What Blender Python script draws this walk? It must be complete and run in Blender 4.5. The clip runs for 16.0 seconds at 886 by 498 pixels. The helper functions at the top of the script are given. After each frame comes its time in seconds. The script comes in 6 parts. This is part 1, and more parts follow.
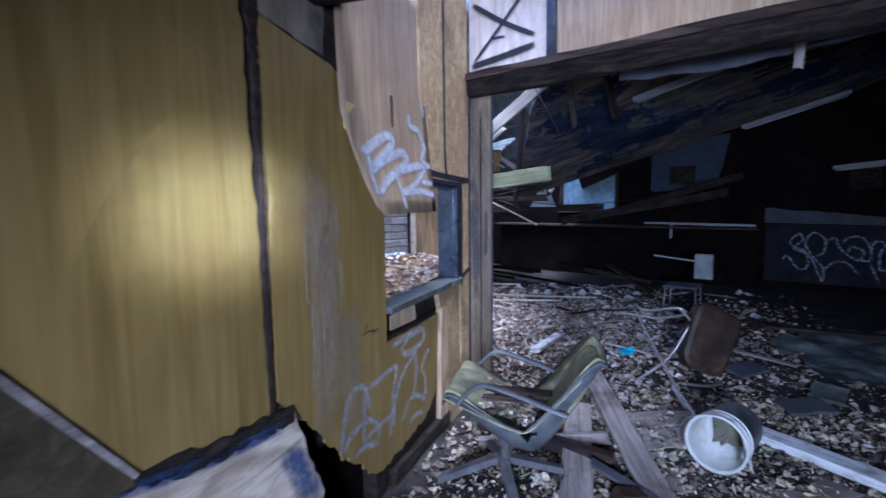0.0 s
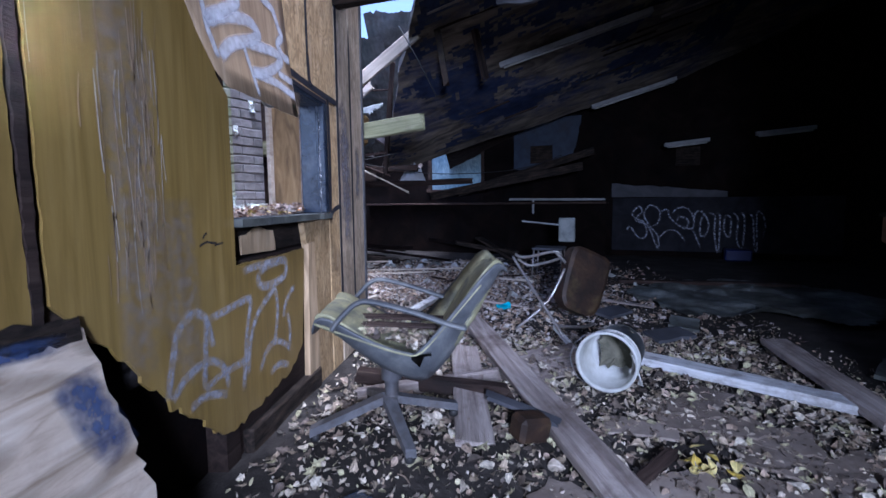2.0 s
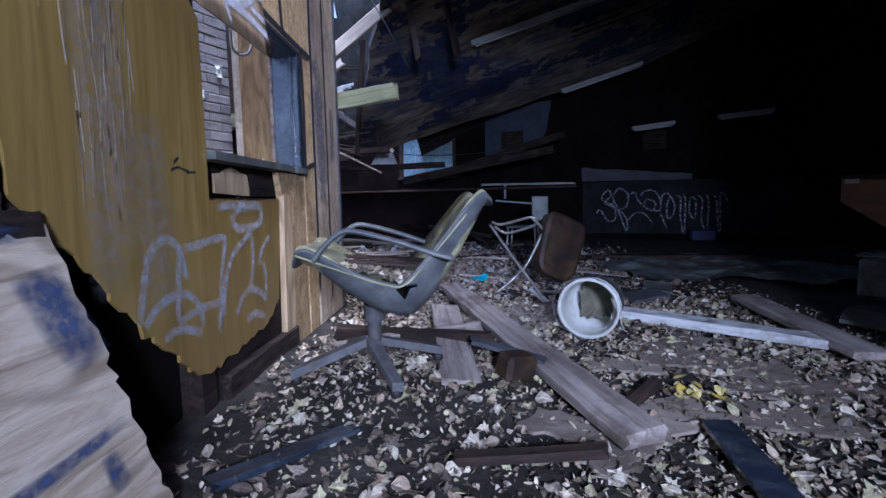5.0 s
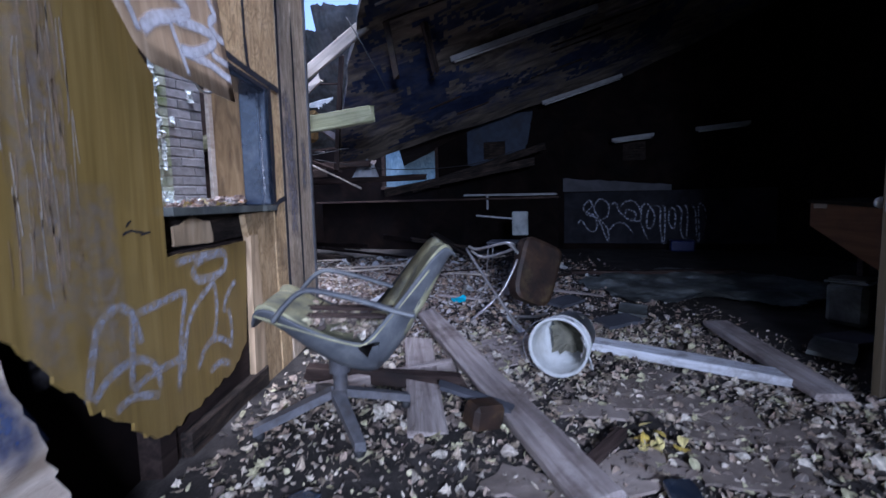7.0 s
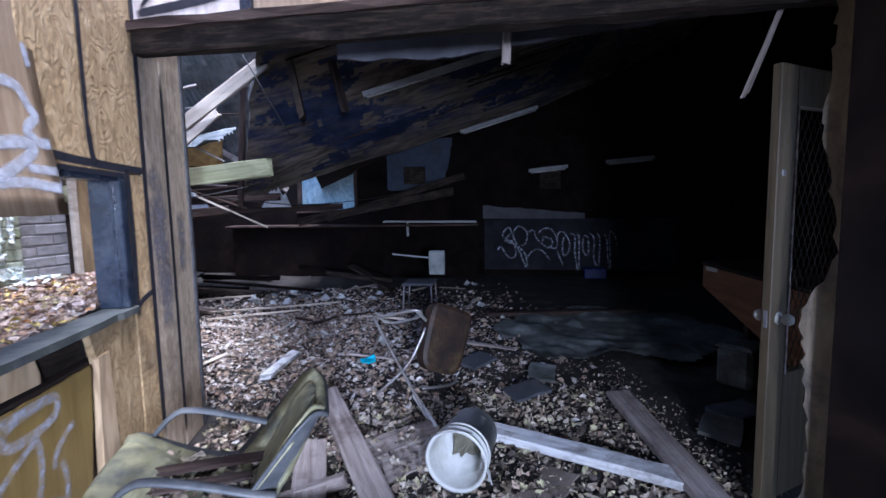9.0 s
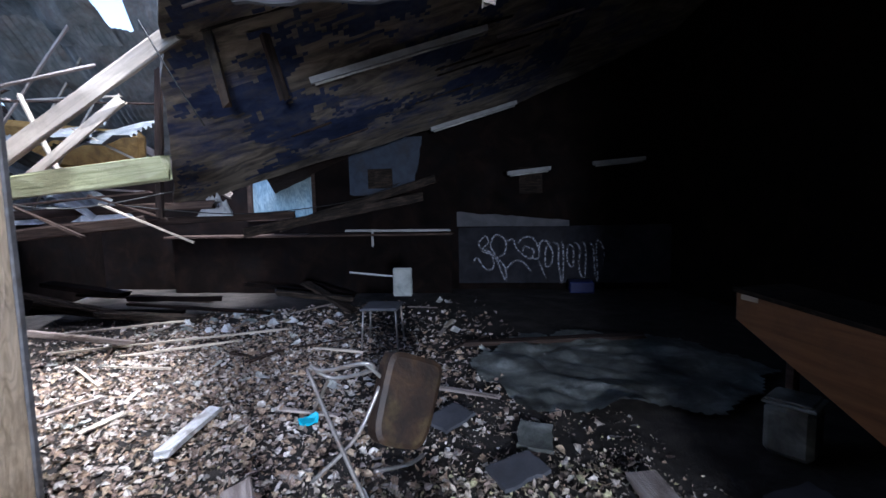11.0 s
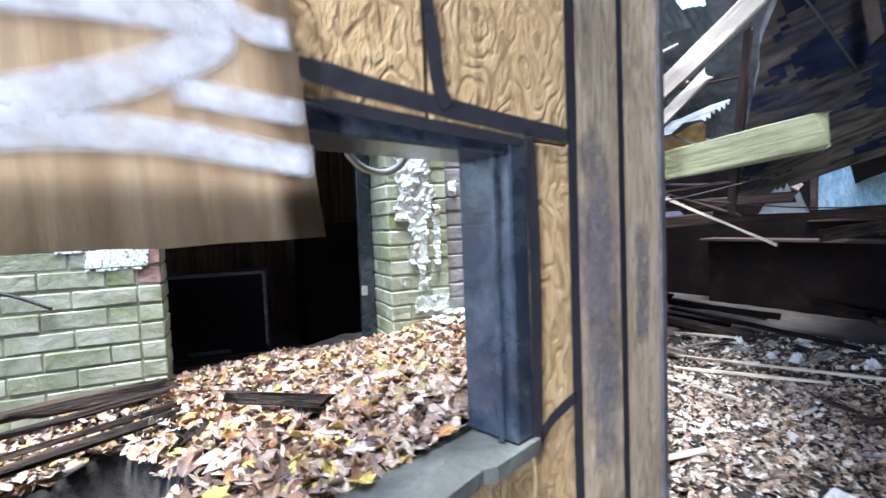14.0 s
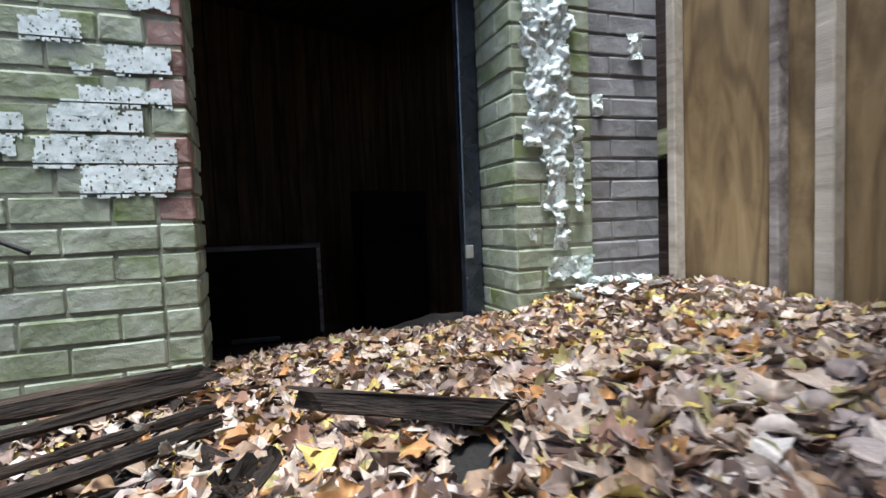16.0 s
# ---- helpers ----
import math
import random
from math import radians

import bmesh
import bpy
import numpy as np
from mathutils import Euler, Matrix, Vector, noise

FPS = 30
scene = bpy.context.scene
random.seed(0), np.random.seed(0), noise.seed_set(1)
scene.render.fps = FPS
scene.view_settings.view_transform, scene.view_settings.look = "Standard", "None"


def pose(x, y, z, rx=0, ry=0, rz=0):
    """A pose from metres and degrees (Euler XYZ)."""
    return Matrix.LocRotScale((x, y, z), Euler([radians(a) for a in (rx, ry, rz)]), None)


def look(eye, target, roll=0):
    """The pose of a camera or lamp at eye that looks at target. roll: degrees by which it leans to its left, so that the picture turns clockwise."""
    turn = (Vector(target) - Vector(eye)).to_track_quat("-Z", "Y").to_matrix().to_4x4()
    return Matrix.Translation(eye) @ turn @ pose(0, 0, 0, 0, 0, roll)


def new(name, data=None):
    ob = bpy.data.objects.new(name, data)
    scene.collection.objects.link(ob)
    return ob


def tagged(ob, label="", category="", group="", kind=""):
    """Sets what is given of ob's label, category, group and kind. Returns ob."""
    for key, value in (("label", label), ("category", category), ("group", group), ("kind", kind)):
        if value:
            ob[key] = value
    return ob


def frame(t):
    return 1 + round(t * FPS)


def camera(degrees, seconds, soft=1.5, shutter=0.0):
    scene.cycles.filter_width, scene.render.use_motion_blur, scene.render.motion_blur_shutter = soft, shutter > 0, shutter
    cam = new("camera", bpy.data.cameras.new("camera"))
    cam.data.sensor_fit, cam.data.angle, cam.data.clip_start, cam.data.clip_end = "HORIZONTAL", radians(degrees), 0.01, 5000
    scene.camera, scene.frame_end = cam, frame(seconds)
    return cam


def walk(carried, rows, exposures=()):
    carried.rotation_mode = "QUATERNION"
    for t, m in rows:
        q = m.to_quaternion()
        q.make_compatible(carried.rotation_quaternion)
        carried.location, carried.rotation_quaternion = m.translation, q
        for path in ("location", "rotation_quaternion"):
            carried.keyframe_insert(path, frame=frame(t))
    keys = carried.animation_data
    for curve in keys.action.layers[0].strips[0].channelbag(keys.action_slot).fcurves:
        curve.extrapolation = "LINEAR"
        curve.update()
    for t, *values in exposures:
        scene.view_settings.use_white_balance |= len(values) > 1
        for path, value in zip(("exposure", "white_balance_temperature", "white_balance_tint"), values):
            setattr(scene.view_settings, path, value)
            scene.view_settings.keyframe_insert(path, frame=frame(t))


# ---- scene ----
cam = camera(85.1, 16.0, 1.5, 0.5)
METRES, EYE, TILT, LEAN, TURN = 5.2, 1.56, 0.0, 0.0, 22.2
ROWS = [
    (0.0, 0.0, 0.0, 0.0, -0.06, -5.52, 0.64),
    (0.5, 0.0072, 0.0362, -0.0158, -6.38, -5.6, 0.48),
    (1.0, 0.0063, 0.0564, -0.044, -12.0, -5.45, 0.47),
    (1.5, 0.0021, 0.0657, -0.0692, -14.63, -5.45, 0.58),
    (2.0, -0.0037, 0.0716, -0.0929, -15.84, -5.53, 0.6),
    (2.5, -0.0086, 0.0753, -0.1126, -17.63, -5.57, 0.79),
    (3.0, -0.012, 0.0779, -0.1287, -18.79, -5.64, 0.9),
    (3.5, -0.0124, 0.0787, -0.1387, -19.35, -5.67, 1.03),
    (4.0, -0.0148, 0.0773, -0.1453, -19.4, -5.67, 1.11),
    (6.5, -0.0042, 0.0791, -0.1323, -19.99, -5.65, 1.31),
    (7.0, 0.0061, 0.0773, -0.1047, -20.95, -5.66, 1.4),
    (7.5, 0.0248, 0.0708, -0.0649, -21.71, -5.53, 1.37),
    (8.0, 0.0409, 0.0638, -0.0363, -22.23, -5.48, 1.37),
    (8.5, 0.0479, 0.0818, -0.0175, -24.42, -5.77, 1.08),
    (9.0, 0.0621, 0.1033, -0.0045, -29.21, -5.88, 1.09),
    (11.5, 0.1951, 0.3097, 0.0072, -32.26, -5.53, 1.32),
    (12.0, 0.189, 0.3547, 0.0097, -19.46, -5.06, 1.76),
    (12.5, 0.1758, 0.397, 0.0081, -6.35, -4.36, 2.19),
    (13.0, 0.1469, 0.4282, 0.0041, 8.85, -3.56, 2.41),
    (13.5, 0.1025, 0.4438, -0.0016, 18.94, -3.19, 2.2),
    (14.0, 0.0694, 0.4604, -0.0077, 22.3, -3.28, 2.29),
    (14.5, 0.0321, 0.4973, -0.0188, 23.02, -3.49, 2.35),
    (15.0, -0.0025, 0.5222, -0.0317, 24.77, -3.3, 2.29),
    (15.5, -0.0312, 0.5417, -0.0444, 25.82, -3.34, 2.27),
    (16.0, -0.0537, 0.5572, -0.0523, 26.36, -3.33, 2.28),
]
EXPOSURES = [(0.0, 1.55, 4800, 20), (1.5, 1.65, 5000, 22), (3.5, 1.5, 5050, 22), (7.5, 1.5, 5050, 22), (9.0, 1.95, 5200, 20), (11.5, 2.4, 5600, 12), (12.5, 2.4, 5500, 10), (13.5, 2.6, 5600, 10), (14.5, 2.5, 5650, 10), (15.2, 2.5, 5600, 7), (16.0, 1.6, 5850, 6)]
walk(cam, [(t, pose(0, 0, EYE, TILT, LEAN, TURN) @ pose(METRES * x, METRES * y, METRES * z, 90 + pitch, roll, yaw)) for t, x, y, z, yaw, pitch, roll in ROWS], EXPOSURES)

# ---- world and light ----
world = bpy.data.worlds.new("overcast_sky")
scene.world = world
world.use_nodes = True
wn, wl = world.node_tree.nodes, world.node_tree.links
sky = wn.new("ShaderNodeTexSky")
sky.sky_type, sky.sun_disc = "NISHITA", False
sky.sun_elevation, sky.sun_rotation = radians(76), radians(149)
sky.air_density, sky.dust_density = 1.0, 3.0
wn["Background"].inputs["Strength"].default_value = 0.125
wl.new(sky.outputs["Color"], wn["Background"].inputs["Color"])

sun_data = bpy.data.lights.new("sun", "SUN")
sun_data.energy, sun_data.angle, sun_data.color = 2.1, radians(20), (1.0, 0.97, 0.92)
sun = new("sun", sun_data)
sun.matrix_world = look((0, 0, 20), (-1.15, 1.9, 11.0))

# added lamp behind the walker, standing in for an unknown light; no window known
rear_data = bpy.data.lights.new("window_daylight", "AREA")
rear_data.shape, rear_data.size, rear_data.size_y = "RECTANGLE", 0.5, 0.5
rear_data.energy, rear_data.color, rear_data.spread = 17.5, (0.90, 0.94, 1.0), radians(74)
rear_light = new("window_daylight", rear_data)
rear_light.matrix_world = look((0.35, -1.62, 1.55), (-0.05, 3.2, 0.7))


# second added lamp in the unseen wall throws a soft patch on the veneer
side_data = bpy.data.lights.new("veneer_patch_light", "AREA")
side_data.shape, side_data.size, side_data.size_y = "RECTANGLE", 0.2, 0.2
side_data.energy, side_data.color, side_data.spread = 0.5, (0.90, 0.94, 1.0), radians(8)
side_light = new("veneer_patch_light", side_data)
side_light.matrix_world = look((1.2, -1.8, 1.6), (-1.2, 1.12, 1.53))


# ---- materials ----
def surf(name, cols, scale=6.0, stretch=(1, 1, 1), rough=0.75, bump=0.25, stain=None, stain_scale=1.3, stain_amount=0.5,
         metal=0.0, rnd=0.15, island=0.0, detail=6.0, fine=40.0, coat=0.0, spec=0.4, distort=0.6, figure=None):
    """A worn surface: a colour ramp over a stretched noise, larger stains, and fine relief."""
    m = bpy.data.materials.new(name)
    m.use_nodes = True
    n, l = m.node_tree.nodes, m.node_tree.links
    b = n["Principled BSDF"]
    tc = n.new("ShaderNodeTexCoord")
    mp = n.new("ShaderNodeMapping")
    mp.inputs["Scale"].default_value = stretch
    info = n.new("ShaderNodeObjectInfo")
    shift = n.new("ShaderNodeVectorMath")
    shift.operation = "MULTIPLY_ADD"
    comb = n.new("ShaderNodeCombineXYZ")
    for i in range(3):
        l.new(info.outputs["Random"], comb.inputs[i])
    shift.inputs[1].default_value = (7.3, 5.1, 9.7)
    l.new(comb.outputs[0], shift.inputs[0])
    l.new(tc.outputs["Object"], shift.inputs[2])
    l.new(shift.outputs[0], mp.inputs["Vector"])
    a = n.new("ShaderNodeTexNoise")
    a.inputs["Scale"].default_value, a.inputs["Detail"].default_value = scale, detail
    a.inputs["Roughness"].default_value, a.inputs["Distortion"].default_value = 0.62, distort
    l.new(mp.outputs[0], a.inputs["Vector"])
    ramp = n.new("ShaderNodeValToRGB")
    e = ramp.color_ramp.elements
    while len(e) < len(cols):
        e.new(0.5)
    for i, c in enumerate(cols):
        e[i].position = 0.28 + 0.44 * i / max(1, len(cols) - 1)
        e[i].color = (*c, 1)
    l.new(a.outputs["Fac"], ramp.inputs["Fac"])
    out = ramp.outputs["Color"]
    lines = None
    if figure:
        # growth rings of a cut veneer: the contour lines of a slow, stretched noise
        count, amount, fx, fy = figure
        fm = n.new("ShaderNodeMapping")
        fm.inputs["Scale"].default_value = (fx, fy, fx)
        l.new(shift.outputs[0], fm.inputs["Vector"])
        fz = n.new("ShaderNodeTexNoise")
        fz.inputs["Scale"].default_value, fz.inputs["Detail"].default_value, fz.inputs["Roughness"].default_value = 1.0, 2.5, 0.45
        l.new(fm.outputs[0], fz.inputs["Vector"])
        fk = n.new("ShaderNodeMath")
        fk.operation, fk.inputs[1].default_value = "MULTIPLY", count * 6.283
        l.new(fz.outputs["Fac"], fk.inputs[0])
        fs = n.new("ShaderNodeMath")
        fs.operation = "SINE"
        l.new(fk.outputs[0], fs.inputs[0])
        fr = n.new("ShaderNodeMapRange")
        fr.inputs["From Min"].default_value, fr.inputs["From Max"].default_value, fr.inputs["To Max"].default_value = 0.0, 1.0, amount
        l.new(fs.outputs[0], fr.inputs["Value"])
        lines = fr.outputs[0]
        fmix = n.new("ShaderNodeMix")
        fmix.data_type = "RGBA"
        l.new(lines, fmix.inputs["Factor"])
        l.new(out, fmix.inputs["A"])
        fmix.inputs["B"].default_value = (*[0.55 * c for c in cols[0]], 1)
        out = fmix.outputs["Result"]
    if stain:
        s = n.new("ShaderNodeTexNoise")
        s.inputs["Scale"].default_value, s.inputs["Detail"].default_value, s.inputs["Roughness"].default_value = stain_scale, 8, 0.7
        l.new(shift.outputs[0], s.inputs["Vector"])
        sr = n.new("ShaderNodeMapRange")
        sr.inputs["From Min"].default_value, sr.inputs["From Max"].default_value = 0.5, 0.68
        sr.inputs["To Max"].default_value = stain_amount
        l.new(s.outputs["Fac"], sr.inputs["Value"])
        mix = n.new("ShaderNodeMix")
        mix.data_type = "RGBA"
        l.new(sr.outputs[0], mix.inputs["Factor"])
        l.new(out, mix.inputs["A"])
        mix.inputs["B"].default_value = (*stain, 1)
        out = mix.outputs["Result"]
    if rnd or island:
        hsv = n.new("ShaderNodeHueSaturation")
        vr = n.new("ShaderNodeMapRange")
        k = max(rnd, island)
        vr.inputs["To Min"].default_value, vr.inputs["To Max"].default_value = 1 - k, 1 + k
        if island:
            geo = n.new("ShaderNodeNewGeometry")
            l.new(geo.outputs["Random Per Island"], vr.inputs["Value"])
        else:
            l.new(info.outputs["Random"], vr.inputs["Value"])
        l.new(vr.outputs[0], hsv.inputs["Value"])
        l.new(out, hsv.inputs["Color"])
        out = hsv.outputs["Color"]
    l.new(out, b.inputs["Base Color"])
    b.inputs["Roughness"].default_value, b.inputs["Metallic"].default_value = rough, metal
    b.inputs["Specular IOR Level"].default_value = spec
    b.inputs["Coat Weight"].default_value = coat
    b.inputs["Coat Roughness"].default_value = 0.25
    f = n.new("ShaderNodeTexNoise")
    f.inputs["Scale"].default_value, f.inputs["Detail"].default_value = fine, 5
    l.new(mp.outputs[0], f.inputs["Vector"])
    add = n.new("ShaderNodeMath")
    add.operation = "MULTIPLY_ADD"
    add.inputs[1].default_value = 0.5
    l.new(f.outputs["Fac"], add.inputs[0])
    l.new(a.outputs["Fac"], add.inputs[2])
    if lines:
        sub = n.new("ShaderNodeMath")
        sub.operation, sub.inputs[1].default_value = "MULTIPLY_ADD", -0.5
        l.new(lines, sub.inputs[0])
        l.new(add.outputs[0], sub.inputs[2])
        add = sub
    bp = n.new("ShaderNodeBump")
    bp.inputs["Strength"].default_value, bp.inputs["Distance"].default_value = bump, 0.012
    l.new(add.outputs[0], bp.inputs["Height"])
    l.new(bp.outputs["Normal"], b.inputs["Normal"])
    return m


UP = (9, 9, 0.5)      # grain along local z
ALONG = (0.6, 9, 9)   # grain along local x
RISE = (9, 0.5, 9)    # grain along local y, up in a wall's plane
M_PANEL = surf("oak_veneer_panel", [(0.19, 0.125, 0.032), (0.28, 0.19, 0.055), (0.34, 0.24, 0.08)], 2.2, RISE, 0.30, 0.05, (0.14, 0.095, 0.035), 0.9, 0.5, rnd=0.06, fine=30, spec=0.5, figure=(15, 0.15, 3.4, 0.28))
M_SHEET = surf("torn_veneer_sheet", [(0.27, 0.185, 0.11), (0.40, 0.29, 0.18), (0.50, 0.385, 0.26)], 2.4, RISE, 0.4, 0.05, (0.16, 0.10, 0.07), 1.2, 0.4, rnd=0.0, figure=(18, 0.28, 4.5, 0.4))
M_SIDING = surf("weathered_plywood_siding", [(0.30, 0.19, 0.09), (0.52, 0.36, 0.18), (0.64, 0.48, 0.28)], 2.6, (5, 1.6, 6), 0.7, 0.6, (0.07, 0.045, 0.03), 2.2, 0.6, rnd=0.12, distort=2.2, figure=(13, 0.4, 7.0, 4.5))
M_PLY = surf("raw_plywood", [(0.38, 0.26, 0.14), (0.55, 0.40, 0.24), (0.66, 0.51, 0.33)], 1.6, (5, 1.0, 5), 0.7, 0.25, (0.20, 0.12, 0.06), 1.5, 0.5, rnd=0.05, distort=1.8, figure=(10, 0.5, 3.0, 0.8))
M_POST = surf("grey_weathered_siding", [(0.38, 0.287, 0.184), (0.621, 0.494, 0.345), (0.759, 0.632, 0.483)], 2.6, (6, 1.0, 6), 0.75, 0.6, (0.07, 0.05, 0.04), 2.2, 0.6, rnd=0.12, distort=1.8, figure=(12, 0.28, 7.0, 2.5))
M_BLACKPAINT = surf("dark_blue_black_paint", [(0.008, 0.011, 0.02), (0.02, 0.028, 0.045), (0.045, 0.056, 0.078)], 9, (1, 1, 1), 0.24, 0.14, (0.13, 0.14, 0.15), 7, 0.35, rnd=0.1, fine=90, spec=1.0)
M_TRIM = surf("black_sprayed_line", [(0.012, 0.013, 0.02), (0.03, 0.03, 0.04)], 20, (1, 1, 1), 0.6, 0.1, rnd=0.0)
M_OLDWOOD = surf("grey_weathered_wood", [(0.12, 0.096, 0.086), (0.312, 0.266, 0.24), (0.528, 0.468, 0.432)], 2.4, ALONG, 0.85, 0.9, (0.085, 0.058, 0.045), 2.6, 0.8, rnd=0.2)
M_DARKWOOD = surf("dark_rotten_wood", [(0.018, 0.013, 0.011), (0.045, 0.03, 0.025), (0.09, 0.065, 0.05)], 3, ALONG, 0.85, 0.7, (0.02, 0.018, 0.018), 3, 0.6, rnd=0.25, spec=0.15)
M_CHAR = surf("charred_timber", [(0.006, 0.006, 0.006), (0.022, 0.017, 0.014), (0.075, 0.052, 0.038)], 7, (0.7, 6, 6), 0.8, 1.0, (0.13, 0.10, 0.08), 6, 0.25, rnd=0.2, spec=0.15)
M_PALEWOOD = surf("pale_sawn_rafter", [(0.32, 0.27, 0.21), (0.48, 0.42, 0.34), (0.60, 0.54, 0.46)], 2.4, ALONG, 0.75, 0.4, (0.18, 0.15, 0.10), 3, 0.5, rnd=0.2)
M_GREENWOOD = surf("algae_covered_beam", [(0.13, 0.135, 0.07), (0.26, 0.27, 0.15), (0.40, 0.39, 0.28)], 2.6, ALONG, 0.8, 0.5, (0.12, 0.10, 0.06), 4, 0.5, rnd=0.1)
M_ROOF = surf("collapsed_tar_deck", [(0.04, 0.037, 0.036), (0.12, 0.105, 0.09), (0.25, 0.215, 0.17), (0.36, 0.31, 0.25)], 1.6, (0.8, 2.4, 1), 0.8, 1.0, (0.026, 0.05, 0.15), 0.85, 0.98, rnd=0.0, fine=24, distort=1.2, spec=0.12)
M_DIRT = surf("black_wet_dirt", [(0.008, 0.007, 0.006), (0.02, 0.017, 0.015), (0.05, 0.042, 0.037)], 5, (1, 1, 1), 0.8, 1.0, (0.085, 0.075, 0.068), 1.6, 0.7, rnd=0.0, fine=60)
M_PLASTER = surf("stained_plaster", [(0.09, 0.07, 0.05), (0.22, 0.18, 0.13), (0.36, 0.30, 0.22)], 3, (2.2, 0.8, 2.2), 0.8, 0.6, (0.03, 0.035, 0.05), 2.4, 0.8, rnd=0.1)
# Near-black brown: the deep shade of the hall is put into this colour.
M_SHADEWALL = surf("shade_dark_brown_wall", [(0.004, 0.0035, 0.0035), (0.009, 0.0065, 0.006), (0.019, 0.012, 0.010)], 2.5, (1, 1, 1), 0.85, 0.4, (0.008, 0.008, 0.009), 1.2, 0.7, rnd=0.1, spec=0.04)
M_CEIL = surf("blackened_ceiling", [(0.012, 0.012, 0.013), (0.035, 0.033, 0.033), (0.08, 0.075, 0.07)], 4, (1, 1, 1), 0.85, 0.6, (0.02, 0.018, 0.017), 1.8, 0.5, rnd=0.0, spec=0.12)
# Darker copy of the grey boarding, with the hall's shade in its colour.
M_SHADEPANEL = surf("shaded_grey_boarding", [(0.010, 0.011, 0.014), (0.02, 0.021, 0.027), (0.035, 0.035, 0.042)], 3, (1, 1, 1), 0.7, 0.2, (0.012, 0.010, 0.010), 1.6, 0.6, rnd=0.05, spec=0.1)
M_COVER = surf("mud_covered_plastic", [(0.038, 0.041, 0.038), (0.135, 0.146, 0.135), (0.33, 0.352, 0.33)], 4, (1, 1, 1), 0.4, 0.7, (0.012, 0.011, 0.010), 2.2, 0.8, rnd=0.1)
M_PLYPALE = surf("pale_weathered_plywood", [(0.33, 0.25, 0.17), (0.60, 0.50, 0.39), (0.72, 0.64, 0.53)], 2.2, (1.2, 9, 9), 0.75, 0.5, (0.27, 0.18, 0.12), 2.4, 0.5, rnd=0.05, distort=1.6, figure=(9, 0.5, 1.0, 3.0))
M_SCRAPE = surf("scraped_lilac_paint", [(0.17, 0.15, 0.15), (0.28, 0.26, 0.28), (0.36, 0.33, 0.33)], 7, (4, 4, 1), 0.7, 0.3, (0.2, 0.13, 0.07), 6, 0.8, rnd=0.0)
M_SMEAR = surf("rubbed_lilac_haze", [(0.30, 0.27, 0.27), (0.42, 0.39, 0.40)], 7, (6, 0.6, 6), 0.6, 0.2, rnd=0.0)
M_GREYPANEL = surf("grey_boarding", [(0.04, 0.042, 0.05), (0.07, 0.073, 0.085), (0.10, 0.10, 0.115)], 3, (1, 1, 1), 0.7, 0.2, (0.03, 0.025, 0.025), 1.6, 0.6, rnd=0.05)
M_BRICK = surf("algae_painted_brick", [(0.186, 0.21, 0.138), (0.318, 0.348, 0.252), (0.45, 0.468, 0.402)], 7, (1, 1, 1), 0.85, 0.7, (0.15, 0.20, 0.05), 2.6, 0.95, rnd=0.10)
M_BRICKGREY = surf("grey_painted_brick", [(0.17, 0.165, 0.165), (0.25, 0.245, 0.25), (0.31, 0.30, 0.31)], 14, (1, 1, 1), 0.85, 0.5, (0.12, 0.115, 0.11), 4, 0.5, rnd=0.12)
M_BRICKRED = surf("bare_red_brick", [(0.19, 0.11, 0.09), (0.29, 0.175, 0.145), (0.37, 0.28, 0.245)], 16, (1, 1, 1), 0.9, 0.6, (0.30, 0.28, 0.25), 9, 0.6, rnd=0.18)
M_MORTAR = surf("painted_mortar", [(0.19, 0.195, 0.14), (0.30, 0.305, 0.24)], 18, (1, 1, 1), 0.95, 0.6, (0.10, 0.13, 0.05), 4, 0.5, rnd=0.0)
M_FLAKE = surf("peeling_white_paint", [(0.58, 0.66, 0.63), (0.74, 0.80, 0.78), (0.82, 0.86, 0.85)], 26, (1, 1, 1), 0.7, 0.15, (0.26, 0.32, 0.28), 34, 0.9, rnd=0.06)
M_SPRAY = surf("pale_blue_spray_paint", [(0.50, 0.53, 0.60), (0.62, 0.65, 0.72)], 18, (1, 1, 1), 0.55, 0.05, (0.42, 0.43, 0.48), 7, 0.35, rnd=0.0)
M_SPRAYFAINT = surf("thin_blue_spray_paint", [(0.44, 0.47, 0.58), (0.58, 0.61, 0.70)], 18, (1, 1, 1), 0.55, 0.05, (0.42, 0.43, 0.48), 7, 0.35, rnd=0.0)
# Pale plywood, its colour lightened further for the strong daylight on it.
M_LITPANEL = surf("lit_pinkish_panel", [(0.52, 0.43, 0.37), (0.70, 0.61, 0.55), (0.80, 0.73, 0.68)], 2.0, (5, 1.0, 5), 0.7, 0.25, (0.34, 0.22, 0.14), 1.8, 0.5, rnd=0.05, figure=(10, 0.25, 3.0, 0.8))
M_SILL = surf("grey_green_weathered_sill", [(0.03, 0.034, 0.03), (0.075, 0.082, 0.075), (0.14, 0.148, 0.135)], 6, (1, 1, 1), 0.6, 0.6, (0.03, 0.035, 0.045), 3.5, 0.85, rnd=0.0)
M_CHIPBOARD = surf("damp_brown_sheeting", [(0.097, 0.078, 0.063), (0.214, 0.175, 0.146), (0.321, 0.272, 0.233)], 3, (1, 1, 1), 0.8, 0.6, (0.06, 0.045, 0.035), 2.4, 0.7, rnd=0.15)
M_FILM = surf("white_plastic_film", [(0.50, 0.52, 0.54), (0.68, 0.70, 0.72)], 5, (1, 1, 1), 0.35, 0.4, (0.30, 0.30, 0.29), 4, 0.5, rnd=0.1)
